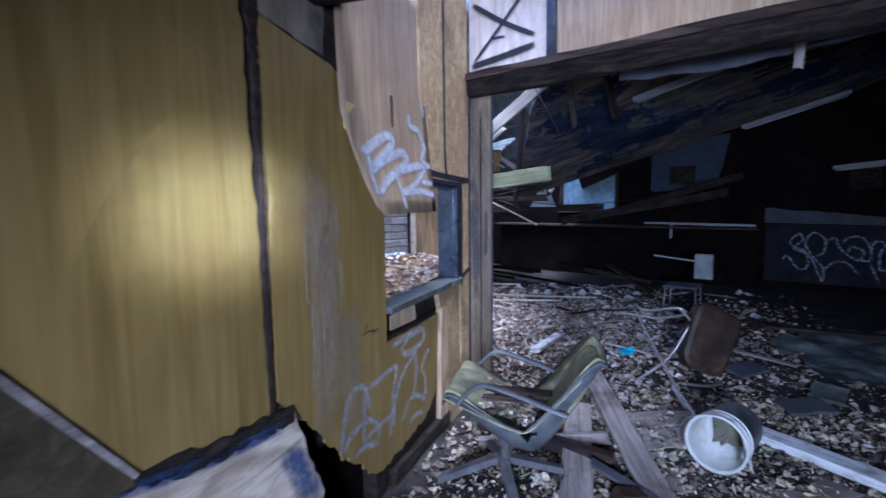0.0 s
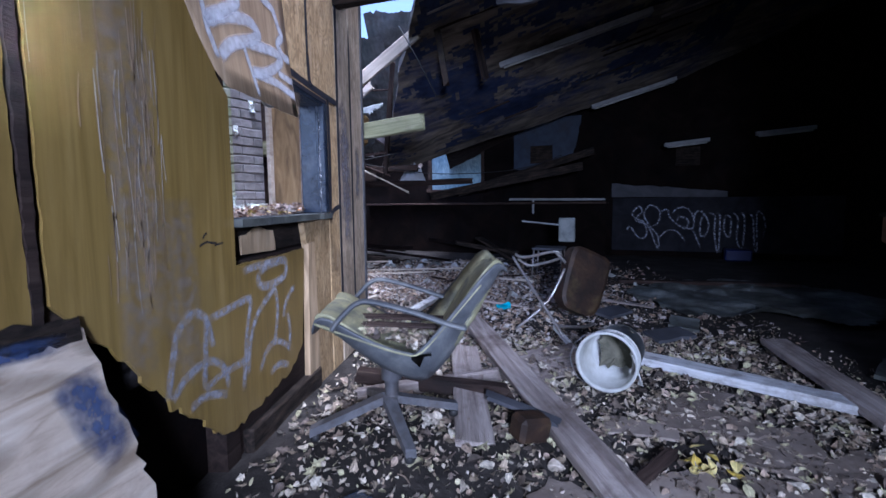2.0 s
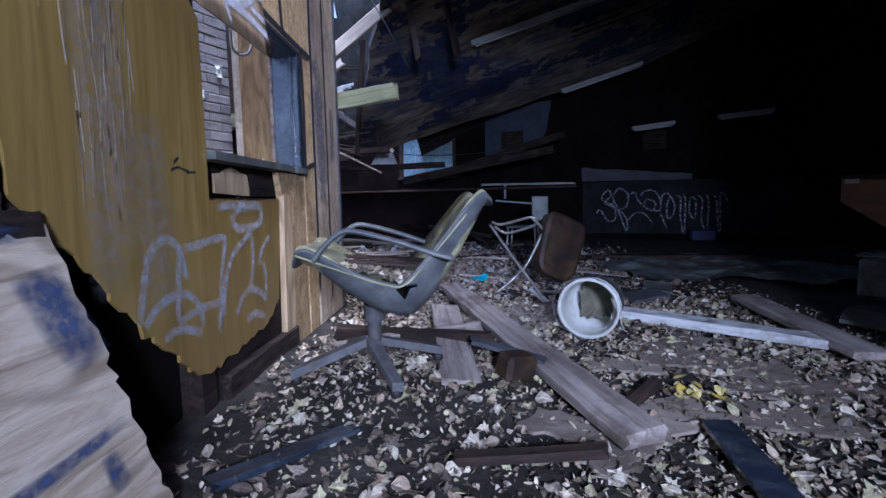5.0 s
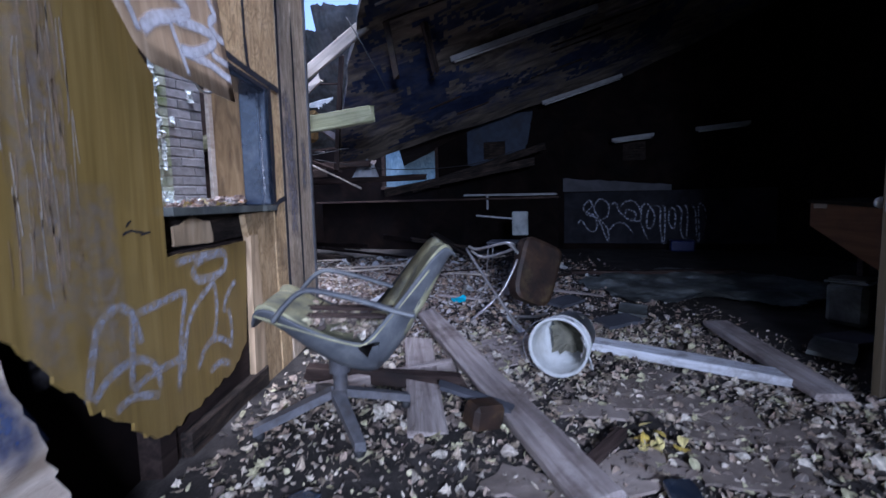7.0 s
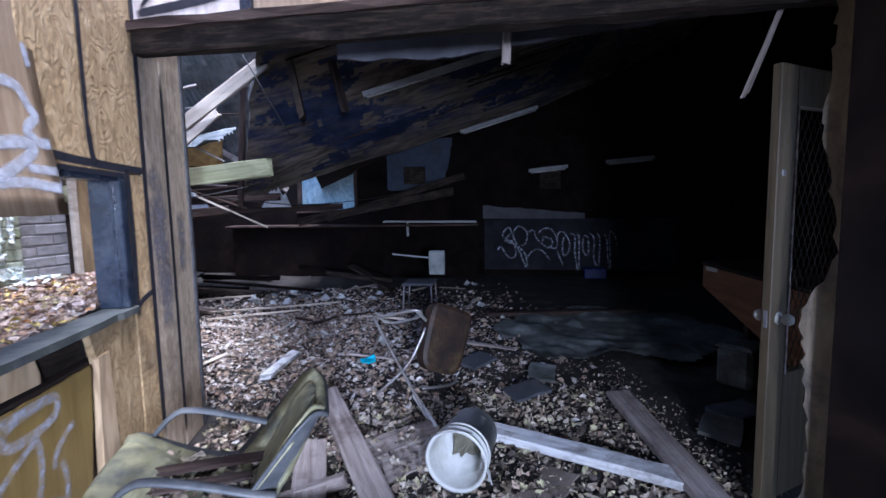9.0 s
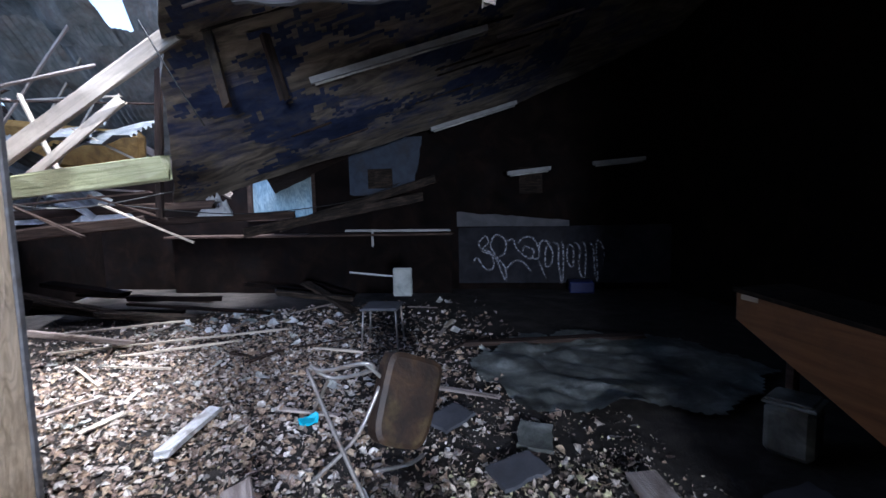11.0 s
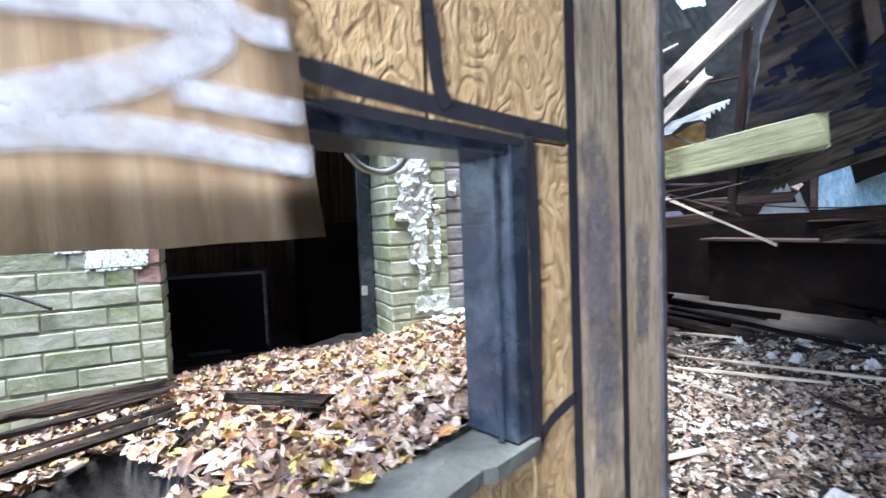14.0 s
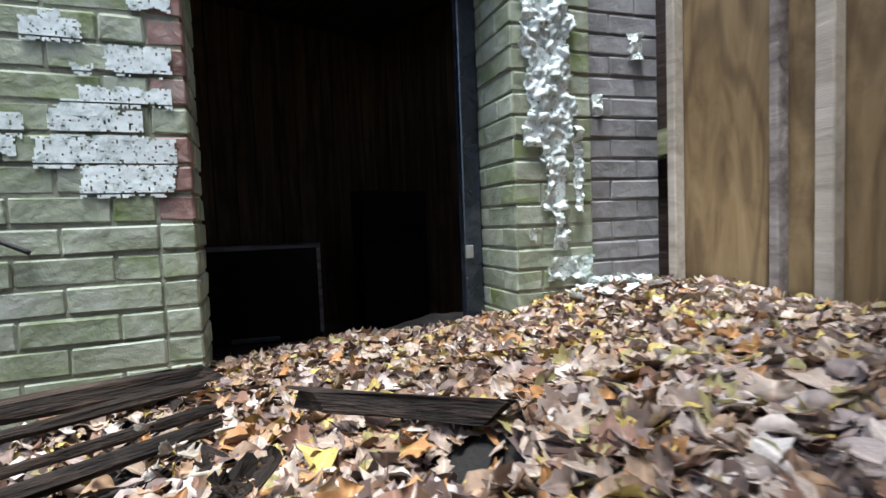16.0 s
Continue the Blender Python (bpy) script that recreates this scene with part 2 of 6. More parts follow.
M_SPRAYDARK = surf("faded_blue_spray_paint", [(0.03, 0.055, 0.15), (0.08, 0.12, 0.26)], 18, (1, 1, 1), 0.6, 0.05, (0.16, 0.17, 0.2), 7, 0.4, rnd=0.0)
M_BLUEBOARD = surf("faded_blue_board", [(0.014, 0.024, 0.045), (0.035, 0.052, 0.085)], 6, (1, 1, 1), 0.6, 0.2, (0.02, 0.02, 0.025), 2.5, 0.7, rnd=0.0)
M_WHITE = surf("dirty_white_plastic", [(0.30, 0.31, 0.29), (0.46, 0.47, 0.45), (0.58, 0.585, 0.57)], 5, (1, 1, 1), 0.45, 0.15, (0.30, 0.28, 0.22), 6, 0.55, rnd=0.05)
M_WHITEPAINT = surf("chipped_white_paint_wood", [(0.42, 0.42, 0.42), (0.66, 0.67, 0.68), (0.78, 0.79, 0.80)], 4, (1.5, 8, 8), 0.6, 0.5, (0.14, 0.11, 0.09), 6, 0.7, rnd=0.1)
M_STEEL = surf("dull_grey_steel", [(0.09, 0.09, 0.095), (0.15, 0.15, 0.16), (0.22, 0.22, 0.23)], 12, (1, 1, 1), 0.45, 0.15, (0.10, 0.075, 0.05), 9, 0.5, metal=0.4, rnd=0.05)
M_VINYL = surf("algae_stained_yellow_vinyl", [(0.10, 0.10, 0.075), (0.24, 0.23, 0.13), (0.42, 0.40, 0.23)], 7, (1, 1, 1), 0.6, 0.4, (0.075, 0.08, 0.075), 6, 0.95, rnd=0.0)
M_SHELL = surf("grey_green_plastic_shell", [(0.04, 0.043, 0.048), (0.075, 0.08, 0.086), (0.12, 0.127, 0.13)], 7, (1, 1, 1), 0.5, 0.2, (0.22, 0.22, 0.205), 7, 0.4, rnd=0.0)
M_CHROME = surf("tarnished_chrome_tube", [(0.28, 0.266, 0.252), (0.434, 0.42, 0.399)], 14, (1, 1, 1), 0.35, 0.15, (0.25, 0.15, 0.09), 9, 0.5, metal=0.7, rnd=0.05)
M_RUST = surf("rust_brown_vinyl_seat", [(0.009, 0.006, 0.004), (0.024, 0.013, 0.008), (0.055, 0.030, 0.014)], 7, (1, 1, 1), 0.6, 0.4, (0.16, 0.12, 0.045), 4, 0.35, rnd=0.0)
M_TUBE = surf("dusty_fluorescent_housing", [(0.28, 0.29, 0.30), (0.42, 0.43, 0.44)], 9, (1, 1, 1), 0.5, 0.1, (0.25, 0.23, 0.20), 5, 0.5, rnd=0.1)
M_BLUE = surf("bright_blue_plastic", [(0.02, 0.36, 0.52), (0.05, 0.50, 0.66)], 8, (1, 1, 1), 0.4, 0.1, rnd=0.0)
M_NAVY = surf("dark_blue_plastic", [(0.008, 0.014, 0.07), (0.015, 0.025, 0.12)], 8, (1, 1, 1), 0.5, 0.1, rnd=0.0)
M_ORANGE = surf("orange_brown_veneer", [(0.13, 0.055, 0.022), (0.20, 0.09, 0.035), (0.25, 0.12, 0.05)], 2.4, ALONG, 0.55, 0.1, (0.06, 0.03, 0.02), 2, 0.5, rnd=0.05)
M_DOOR = surf("varnished_door_wood", [(0.03, 0.023, 0.014), (0.065, 0.05, 0.028), (0.11, 0.085, 0.05)], 2.4, UP, 0.55, 0.2, (0.10, 0.07, 0.045), 2, 0.5, rnd=0.05)
M_CLOTH = surf("grey_plastic_sheet", [(0.10, 0.115, 0.115), (0.19, 0.21, 0.205), (0.30, 0.32, 0.31)], 5, (1, 1, 1), 0.4, 0.5, (0.05, 0.05, 0.05), 3, 0.6, rnd=0.1)
M_BLACKTV = surf("black_cabinet_gloss", [(0.006, 0.006, 0.008), (0.012, 0.012, 0.015)], 6, (1, 1, 1), 0.3, 0.05, rnd=0.0)
M_CABLE = surf("black_rubber_cable", [(0.012, 0.012, 0.012), (0.03, 0.03, 0.03)], 20, (1, 1, 1), 0.6, 0.1, rnd=0.0)
M_PLANKROOM = surf("knotty_plank_wall", [(0.05, 0.029, 0.016), (0.12, 0.073, 0.04), (0.21, 0.13, 0.073)], 2.2, UP, 0.7, 0.3, (0.02, 0.012, 0.007), 2, 0.5, rnd=0.2, spec=0.08)
M_CORR = surf("grey_corrugated_roofing", [(0.10, 0.12, 0.125), (0.22, 0.24, 0.245), (0.36, 0.38, 0.39)], 4, (1, 1, 1), 0.5, 0.2, (0.14, 0.08, 0.05), 3, 0.5, metal=0.3, rnd=0.1)
M_INSUL = surf("yellow_brown_insulation", [(0.13, 0.07, 0.02), (0.24, 0.14, 0.04), (0.33, 0.21, 0.07)], 9, (1, 1, 1), 0.95, 0.8, (0.06, 0.04, 0.02), 4, 0.5, rnd=0.1)
M_RESIDUE = surf("dried_tan_residue", [(0.045, 0.045, 0.03), (0.095, 0.09, 0.062), (0.15, 0.14, 0.10)], 12, (1, 1, 1), 0.8, 0.5, (0.08, 0.075, 0.06), 9, 0.5, rnd=0.0)
M_PLYNOOK = surf("brown_stained_plywood", [(0.12, 0.072, 0.032), (0.224, 0.148, 0.068), (0.296, 0.208, 0.104)], 1.6, (5, 1.0, 5), 0.65, 0.25, (0.085, 0.05, 0.025), 2.2, 0.85, rnd=0.05, distort=2.0, figure=(10, 0.5, 3.0, 0.6))
M_TAR = surf("navy_tar_layer", [(0.012, 0.018, 0.045), (0.028, 0.042, 0.10), (0.06, 0.075, 0.13)], 5, (1, 1, 1), 0.6, 0.6, (0.10, 0.09, 0.08), 4, 0.6, rnd=0.0, spec=0.2)
M_YELLOW = surf("yellowed_switch_plate", [(0.55, 0.42, 0.14), (0.66, 0.52, 0.20)], 6, (1, 1, 1), 0.5, 0.05, (0.35, 0.26, 0.10), 8, 0.4, rnd=0.0)


def sprayed(m, low, high):
    """Let a sprayed line thin out towards its soft edges and in patches."""
    n, l = m.node_tree.nodes, m.node_tree.links
    at = n.new("ShaderNodeAttribute")
    at.attribute_name = "spray"
    tc, nz, mr, mul = n.new("ShaderNodeTexCoord"), n.new("ShaderNodeTexNoise"), n.new("ShaderNodeMapRange"), n.new("ShaderNodeMath")
    nz.inputs["Scale"].default_value, nz.inputs["Detail"].default_value = 30, 8
    l.new(tc.outputs["Object"], nz.inputs["Vector"])
    mr.inputs["From Min"].default_value, mr.inputs["From Max"].default_value = 0.35, 0.65
    mr.inputs["To Min"].default_value, mr.inputs["To Max"].default_value = low, high
    l.new(nz.outputs["Fac"], mr.inputs["Value"])
    mul.operation, mul.use_clamp = "MULTIPLY", True
    l.new(at.outputs["Fac"], mul.inputs[0])
    l.new(mr.outputs[0], mul.inputs[1])
    l.new(mul.outputs[0], n["Principled BSDF"].inputs["Alpha"])


sprayed(M_SPRAY, 0.55, 0.9)
sprayed(M_SPRAYFAINT, 0.15, 0.6)
sprayed(M_SMEAR, 0.04, 0.34)
sprayed(M_SPRAYDARK, 0.4, 0.95)
sprayed(M_TRIM, 1.7, 2.8)
sprayed(M_SCRAPE, 0.3, 0.85)


def leaf_material(name, cols, rough=0.6):
    m = bpy.data.materials.new(name)
    m.use_nodes = True
    n, l = m.node_tree.nodes, m.node_tree.links
    b = n["Principled BSDF"]
    geo, info = n.new("ShaderNodeNewGeometry"), n.new("ShaderNodeObjectInfo")
    add = n.new("ShaderNodeMath")
    add.operation = "ADD"
    l.new(geo.outputs["Random Per Island"], add.inputs[0])
    l.new(info.outputs["Random"], add.inputs[1])
    fr = n.new("ShaderNodeMath")
    fr.operation = "FRACT"
    l.new(add.outputs[0], fr.inputs[0])
    ramp = n.new("ShaderNodeValToRGB")
    ramp.color_ramp.interpolation = "CONSTANT"
    e = ramp.color_ramp.elements
    while len(e) < len(cols):
        e.new(0.5)
    for i, c in enumerate(cols):
        e[i].position, e[i].color = i / len(cols), (*c, 1)
    l.new(fr.outputs[0], ramp.inputs["Fac"])
    tc = n.new("ShaderNodeTexCoord")
    nz = n.new("ShaderNodeTexNoise")
    nz.inputs["Scale"].default_value, nz.inputs["Detail"].default_value = 55, 5
    l.new(tc.outputs["Object"], nz.inputs["Vector"])
    mr = n.new("ShaderNodeMapRange")
    mr.inputs["From Min"].default_value, mr.inputs["From Max"].default_value = 0.3, 0.7
    mr.inputs["To Min"].default_value, mr.inputs["To Max"].default_value = 0.5, 1.3
    l.new(nz.outputs["Fac"], mr.inputs["Value"])
    at = n.new("ShaderNodeAttribute")
    at.attribute_name = "rib"
    rib = n.new("ShaderNodeMapRange")
    rib.inputs["From Min"].default_value, rib.inputs["To Max"].default_value = 0.7, 0.55
    l.new(at.outputs["Fac"], rib.inputs["Value"])
    plus = n.new("ShaderNodeMath")
    plus.operation = "ADD"
    l.new(mr.outputs[0], plus.inputs[0])
    l.new(rib.outputs[0], plus.inputs[1])
    hs = n.new("ShaderNodeHueSaturation")
    l.new(plus.outputs[0], hs.inputs["Value"])
    l.new(ramp.outputs["Color"], hs.inputs["Color"])
    l.new(hs.outputs["Color"], b.inputs["Base Color"])
    b.inputs["Roughness"].default_value = rough
    b.inputs["Specular IOR Level"].default_value = 0.35
    return m


M_LEAF = leaf_material("fallen_leaves", [(0.38, 0.29, 0.22), (0.20, 0.14, 0.11), (0.50, 0.41, 0.34), (0.38, 0.24, 0.14), (0.29, 0.22, 0.19), (0.58, 0.51, 0.45), (0.22, 0.12, 0.08), (0.42, 0.32, 0.25), (0.38, 0.30, 0.26),
                                         (0.10, 0.065, 0.05), (0.45, 0.23, 0.09), (0.43, 0.34, 0.27), (0.17, 0.12, 0.11), (0.52, 0.40, 0.12), (0.30, 0.20, 0.13), (0.48, 0.37, 0.29), (0.21, 0.12, 0.07), (0.34, 0.29, 0.13)])
M_LEAFPALE = leaf_material("bleached_floor_leaves", [(0.42, 0.37, 0.33), (0.24, 0.18, 0.15), (0.52, 0.48, 0.44), (0.33, 0.24, 0.17), (0.15, 0.11, 0.09), (0.48, 0.42, 0.36), (0.58, 0.55, 0.52), (0.28, 0.20, 0.14), (0.40, 0.31, 0.22), (0.20, 0.15, 0.12)])
M_LEAFDULL = leaf_material("dull_floor_leaves", [(0.367, 0.318, 0.257), (0.103, 0.082, 0.065), (0.539, 0.478, 0.38), (0.181, 0.146, 0.103), (0.073, 0.059, 0.049), (0.467, 0.424, 0.346), (0.404, 0.38, 0.233), (0.121, 0.095, 0.078), (0.318, 0.245, 0.185), (0.362, 0.294, 0.216)])
M_LEAFYELLOW = leaf_material("yellow_leaf_cluster", [(0.50, 0.37, 0.07), (0.42, 0.31, 0.09), (0.52, 0.44, 0.17)])

M_TARP = bpy.data.materials.new("backlit_blue_tarp")
M_TARP.use_nodes = True
tn, tl = M_TARP.node_tree.nodes, M_TARP.node_tree.links
tb = tn["Principled BSDF"]
tb.inputs["Base Color"].default_value = (0.46, 0.60, 0.66, 1)
tb.inputs["Roughness"].default_value = 0.5
tt = tn.new("ShaderNodeBsdfTranslucent")
tz = tn.new("ShaderNodeTexNoise")
tz.inputs["Scale"].default_value, tz.inputs["Detail"].default_value, tz.inputs["Distortion"].default_value = 4, 6, 2
tr = tn.new("ShaderNodeValToRGB")
tr.color_ramp.elements[0].position, tr.color_ramp.elements[1].position = 0.35, 0.65
tr.color_ramp.elements[0].color, tr.color_ramp.elements[1].color = (0.10, 0.18, 0.21, 1), (0.36, 0.47, 0.50, 1)
tl.new(tz.outputs["Fac"], tr.inputs["Fac"])
tl.new(tr.outputs["Color"], tt.inputs["Color"])
tm = tn.new("ShaderNodeMixShader")
tm.inputs[0].default_value = 0.75
tl.new(tb.outputs[0], tm.inputs[1])
tl.new(tt.outputs[0], tm.inputs[2])
tl.new(tm.outputs[0], tn["Material Output"].inputs["Surface"])


# ---- builders ----
def frame_of(origin, ux, uy):
    """A matrix whose local x runs along (ux, uy), local y is up and local z faces out of the wall."""
    u = Vector((ux, uy, 0)).normalized()
    v = Vector((0, 0, 1))
    w = u.cross(v)
    m = Matrix((u, v, w)).transposed().to_4x4()
    m.translation = origin
    return m


def obj(name, bm, material, m=None):
    me = bpy.data.meshes.new(name)
    bmesh.ops.recalc_face_normals(bm, faces=bm.faces[:])
    bm.to_mesh(me)
    bm.free()
    me.materials.append(material)
    ob = new(name, me)
    if m is not None:
        ob.matrix_world = m
    return ob


def part(name, bm, material, parent, label="", m=None):
    ob = obj(name, bm, material)
    ob.parent = parent
    if m is not None:
        ob.matrix_basis = m
    if label:
        ob["label"] = label
    return ob


def thing(name, label, category, m=None, group="", kind=""):
    ob = new(name)
    ob.empty_display_size = 0.1
    if m is not None:
        ob.matrix_basis = m
    return tagged(ob, label, category, group, kind)


def box(x0, x1, y0, y1, z0, z1, bevel=0.004, bm=None):
    bm = bm or bmesh.new()
    r = bmesh.ops.create_cube(bm, size=1)
    for v in r["verts"]:
        v.co = ((x0 + x1) / 2 + v.co.x * (x1 - x0), (y0 + y1) / 2 + v.co.y * (y1 - y0), (z0 + z1) / 2 + v.co.z * (z1 - z0))
    if bevel:
        es = list({e for v in r["verts"] for e in v.link_edges})
        bmesh.ops.bevel(bm, geom=es, offset=min(bevel, 0.4 * min(x1 - x0, y1 - y0, z1 - z0)), segments=1, affect="EDGES")
    return bm


def prism(points, z0, z1, bm=None):
    """A polygon in local x, y, thick from z0 to z1."""
    bm = bm or bmesh.new()
    a = [bm.verts.new((x, y, z0)) for x, y in points]
    b = [bm.verts.new((x, y, z1)) for x, y in points]
    k = len(points)
    bm.faces.new(a[::-1])
    bm.faces.new(b)
    for i in range(k):
        bm.faces.new((a[i], a[(i + 1) % k], b[(i + 1) % k], b[i]))
    return bm


def ragged(p, q, step, amount, rng):
    """Points from p to q with a torn edge between them (q left out)."""
    n = max(1, int(math.dist(p, q) / step))
    out = [p]
    for i in range(1, n):
        f = (i + rng.uniform(-0.3, 0.3)) / n
        out.append((p[0] + (q[0] - p[0]) * f + rng.uniform(-amount, amount), p[1] + (q[1] - p[1]) * f + rng.uniform(-amount, amount)))
    return out


def torn(corners, amounts, step=0.04, seed=0):
    rng = random.Random(seed)
    pts = []
    for i, p in enumerate(corners):
        q = corners[(i + 1) % len(corners)]
        pts += ragged(p, q, step, amounts[i], rng) if amounts[i] else [p]
    return pts


def beam_mesh(length, w, h, seed=0, wear=0.004, split=0.03):
    """A sawn timber along local x, with worn edges and broken ends."""
    rng = random.Random(seed)
    bm = bmesh.new()
    n = max(2, int(length / 0.22))
    c = min(w, h) * 0.12
    ring = [(-w / 2 + c, -h / 2), (w / 2 - c, -h / 2), (w / 2, -h / 2 + c), (w / 2, h / 2 - c), (w / 2 - c, h / 2), (-w / 2 + c, h / 2), (-w / 2, h / 2 - c), (-w / 2, -h / 2 + c)]
    rows = []
    for i in range(n + 1):
        row = []
        for y, z in ring:
            x = length * i / n
            if i in (0, n):
                x += rng.uniform(-split, split)
            row.append(bm.verts.new((x, y + rng.uniform(-wear, wear), z + rng.uniform(-wear, wear))))
        rows.append(row)
    for a, b in zip(rows, rows[1:]):
        for i in range(8):
            bm.faces.new((a[i], a[(i + 1) % 8], b[(i + 1) % 8], b[i]))
    bm.faces.new(rows[0][::-1])
    bm.faces.new(rows[-1])
    return bm


def along(p0, p1, roll=0):
    x = (Vector(p1) - Vector(p0)).normalized()
    up = Vector((0, 0, 1)) if abs(x.z) < 0.95 else Vector((0, 1, 0))
    y = up.cross(x).normalized()
    m = Matrix((x, y, x.cross(y))).transposed().to_4x4()
    m.translation = p0
    return m @ pose(0, 0, 0, roll, 0, 0)


SEED = [10]


def beam(name, p0, p1, w, h, material, label="", category="timber", roll=0, parent=None, wear=0.004, split=0.03, group="", kind=""):
    SEED[0] += 1
    ob = obj(name, beam_mesh(math.dist(p0, p1), w, h, SEED[0], wear, split), material)
    m = along(p0, p1, roll)
    if parent:
        ob.parent = parent
        ob.matrix_basis = m
        if label:
            ob["label"] = label
    else:
        ob.matrix_world = m
        tagged(ob, label, category, group, kind)
    return ob


def smooth_path(points, per=8, closed=False):
    pts = [Vector(p) for p in points]
    out = []
    n = len(pts)
    for i in range(n if closed else n - 1):
        p = [pts[(i + k) % n] if closed else pts[min(max(i + k, 0), n - 1)] for k in (-1, 0, 1, 2)]
        for j in range(per):
            t = j / per
            out.append(0.5 * (2 * p[1] + (p[2] - p[0]) * t + (2 * p[0] - 5 * p[1] + 4 * p[2] - p[3]) * t * t + (3 * p[1] - p[0] - 3 * p[2] + p[3]) * t ** 3))
    if not closed:
        out.append(pts[-1])
    return out


def tube(points, radius, sides=8, per=6, bm=None, smooth=True):
    """A round bar along a path."""
    path = smooth_path(points, per) if smooth else [Vector(p) for p in points]
    bm = bm or bmesh.new()
    rows, side = [], None
    for i, p in enumerate(path):
        d = (path[min(i + 1, len(path) - 1)] - path[max(i - 1, 0)]).normalized()
        if side is None:
            side = d.orthogonal().normalized()
        side = (side - d * side.dot(d)).normalized()
        up = d.cross(side)
        rows.append([bm.verts.new(p + radius * (math.cos(a) * side + math.sin(a) * up)) for a in (2 * math.pi * k / sides for k in range(sides))])
    for a, b in zip(rows, rows[1:]):
        for k in range(sides):
            f = bm.faces.new((a[k], a[(k + 1) % sides], b[(k + 1) % sides], b[k]))
            f.smooth = True
    bm.faces.new(rows[0][::-1])
    bm.faces.new(rows[-1])
    return bm


def stroke(points, width, z=0.0, bm=None, per=7, seed=1):
    """A sprayed line in local x, y: a flat thin band that swells and thins."""
    rng = random.Random(seed)
    path = smooth_path([(x, y, 0) for x, y in points], per)
    bm = bm or bmesh.new()
    density = bm.verts.layers.float.new("spray")
    rows = []
    for i, p in enumerate(path):
        d = (path[min(i + 1, len(path) - 1)] - path[max(i - 1, 0)]).normalized()
        s = Vector((-d.y, d.x, 0)) * width * 0.5 * rng.uniform(0.96, 1.05)
        fade = min(1.0, (i + 0.3) / 3, (len(path) - 0.7 - i) / 3)
        row = []
        for f, dens in ((-1.25, 0.0), (-0.7, 0.85), (0, 1.0), (0.7, 0.85), (1.25, 0.0)):
            v = bm.verts.new((p.x + f * s.x, p.y + f * s.y, z))
            v[density] = dens * fade
            row.append(v)
        rows.append(row)
    for a, b in zip(rows, rows[1:]):
        for k in range(4):
            bm.faces.new((a[k], b[k], b[k + 1], a[k + 1]))
    return bm


def lathe(profile, sides=28, bm=None):
    """Turn (radius, height) points about local z."""
    bm = bm or bmesh.new()
    rows = [[bm.verts.new((r * math.cos(2 * math.pi * k / sides), r * math.sin(2 * math.pi * k / sides), z)) for k in range(sides)] for r, z in profile]
    for a, b in zip(rows, rows[1:]):
        for k in range(sides):
            bm.faces.new((a[k], a[(k + 1) % sides], b[(k + 1) % sides], b[k])).smooth = True
    return bm


def flake(w, h, seed, curl=0.012, thick=0.002):
    """A curled patch of old paint with a torn outline, in local x, y."""
    rng = random.Random(seed)
    bm = bmesh.new()
    n = 34
    rim, mid = [], []
    ph = rng.uniform(0, 6)
    for i in range(n):
        a = 2 * math.pi * i / n
        sq = 1 / max(abs(math.cos(a)), abs(math.sin(a))) ** 0.95
        r = 0.5 * sq * rng.uniform(0.78, 1.04)
        rim.append(bm.verts.new((w * r * math.cos(a), h * r * math.sin(a), thick + curl * max(0, math.sin(a + ph)) * rng.uniform(0.2, 1))))
        mid.append(bm.verts.new((w * r * 0.6 * math.cos(a), h * r * 0.6 * math.sin(a), thick + rng.uniform(0, 0.002) * min(1, curl / 0.02))))
    c = bm.verts.new((0, 0, thick))
    for i in range(n):
        j = (i + 1) % n
        bm.faces.new((rim[i], rim[j], mid[j], mid[i]))
        bm.faces.new((mid[i], mid[j], c))
    r = bmesh.ops.extrude_face_region(bm, geom=bm.faces[:])
    for v in r["geom"]:
        if isinstance(v, bmesh.types.BMVert):
            v.co.z -= thick
    return bm

# ---- ground and floor ----
def height(x, y):
    """The floor's small heaves; the pile under the chair and bucket is a little higher."""
    h = 0.02 * noise.noise((x * 1.1, y * 1.1, 0.3)) + 0.012 * noise.noise((x * 4, y * 4, 1.7))
    h += 0.075 * math.exp(-((x + 0.62) ** 2 + (y - 2.36) ** 2) / 0.22)
    h += 0.05 * math.exp(-((x - 0.35) ** 2 + (y - 3.1) ** 2) / 0.35)
    return h - 0.02 * math.exp(-((x + 0.2) ** 2 + (y - 0.4) ** 2) / 0.8)


def sheet(x0, x1, y0, y1, step, fn):
    bm = bmesh.new()
    nx, ny = int((x1 - x0) / step), int((y1 - y0) / step)
    g = [[bm.verts.new((x0 + (x1 - x0) * i / nx, y0 + (y1 - y0) * j / ny, fn(x0 + (x1 - x0) * i / nx, y0 + (y1 - y0) * j / ny))) for j in range(ny + 1)] for i in range(nx + 1)]
    for i in range(nx):
        for j in range(ny):
            bm.faces.new((g[i][j], g[i + 1][j], g[i + 1][j + 1], g[i][j + 1])).smooth = True
    return bm


ground = obj("ground", sheet(-400, 400, -400, 400, 100, lambda x, y: -0.25), M_DIRT)
tagged(ground, "dark bare soil around the ruined building", "ground", kind="structure")
floor = obj("floor", sheet(-4.6, 6.6, -2.0, 12.0, 0.07, height), M_DIRT)
tagged(floor, "black wet dirt floor strewn with rubble and leaves", "floor", kind="structure")

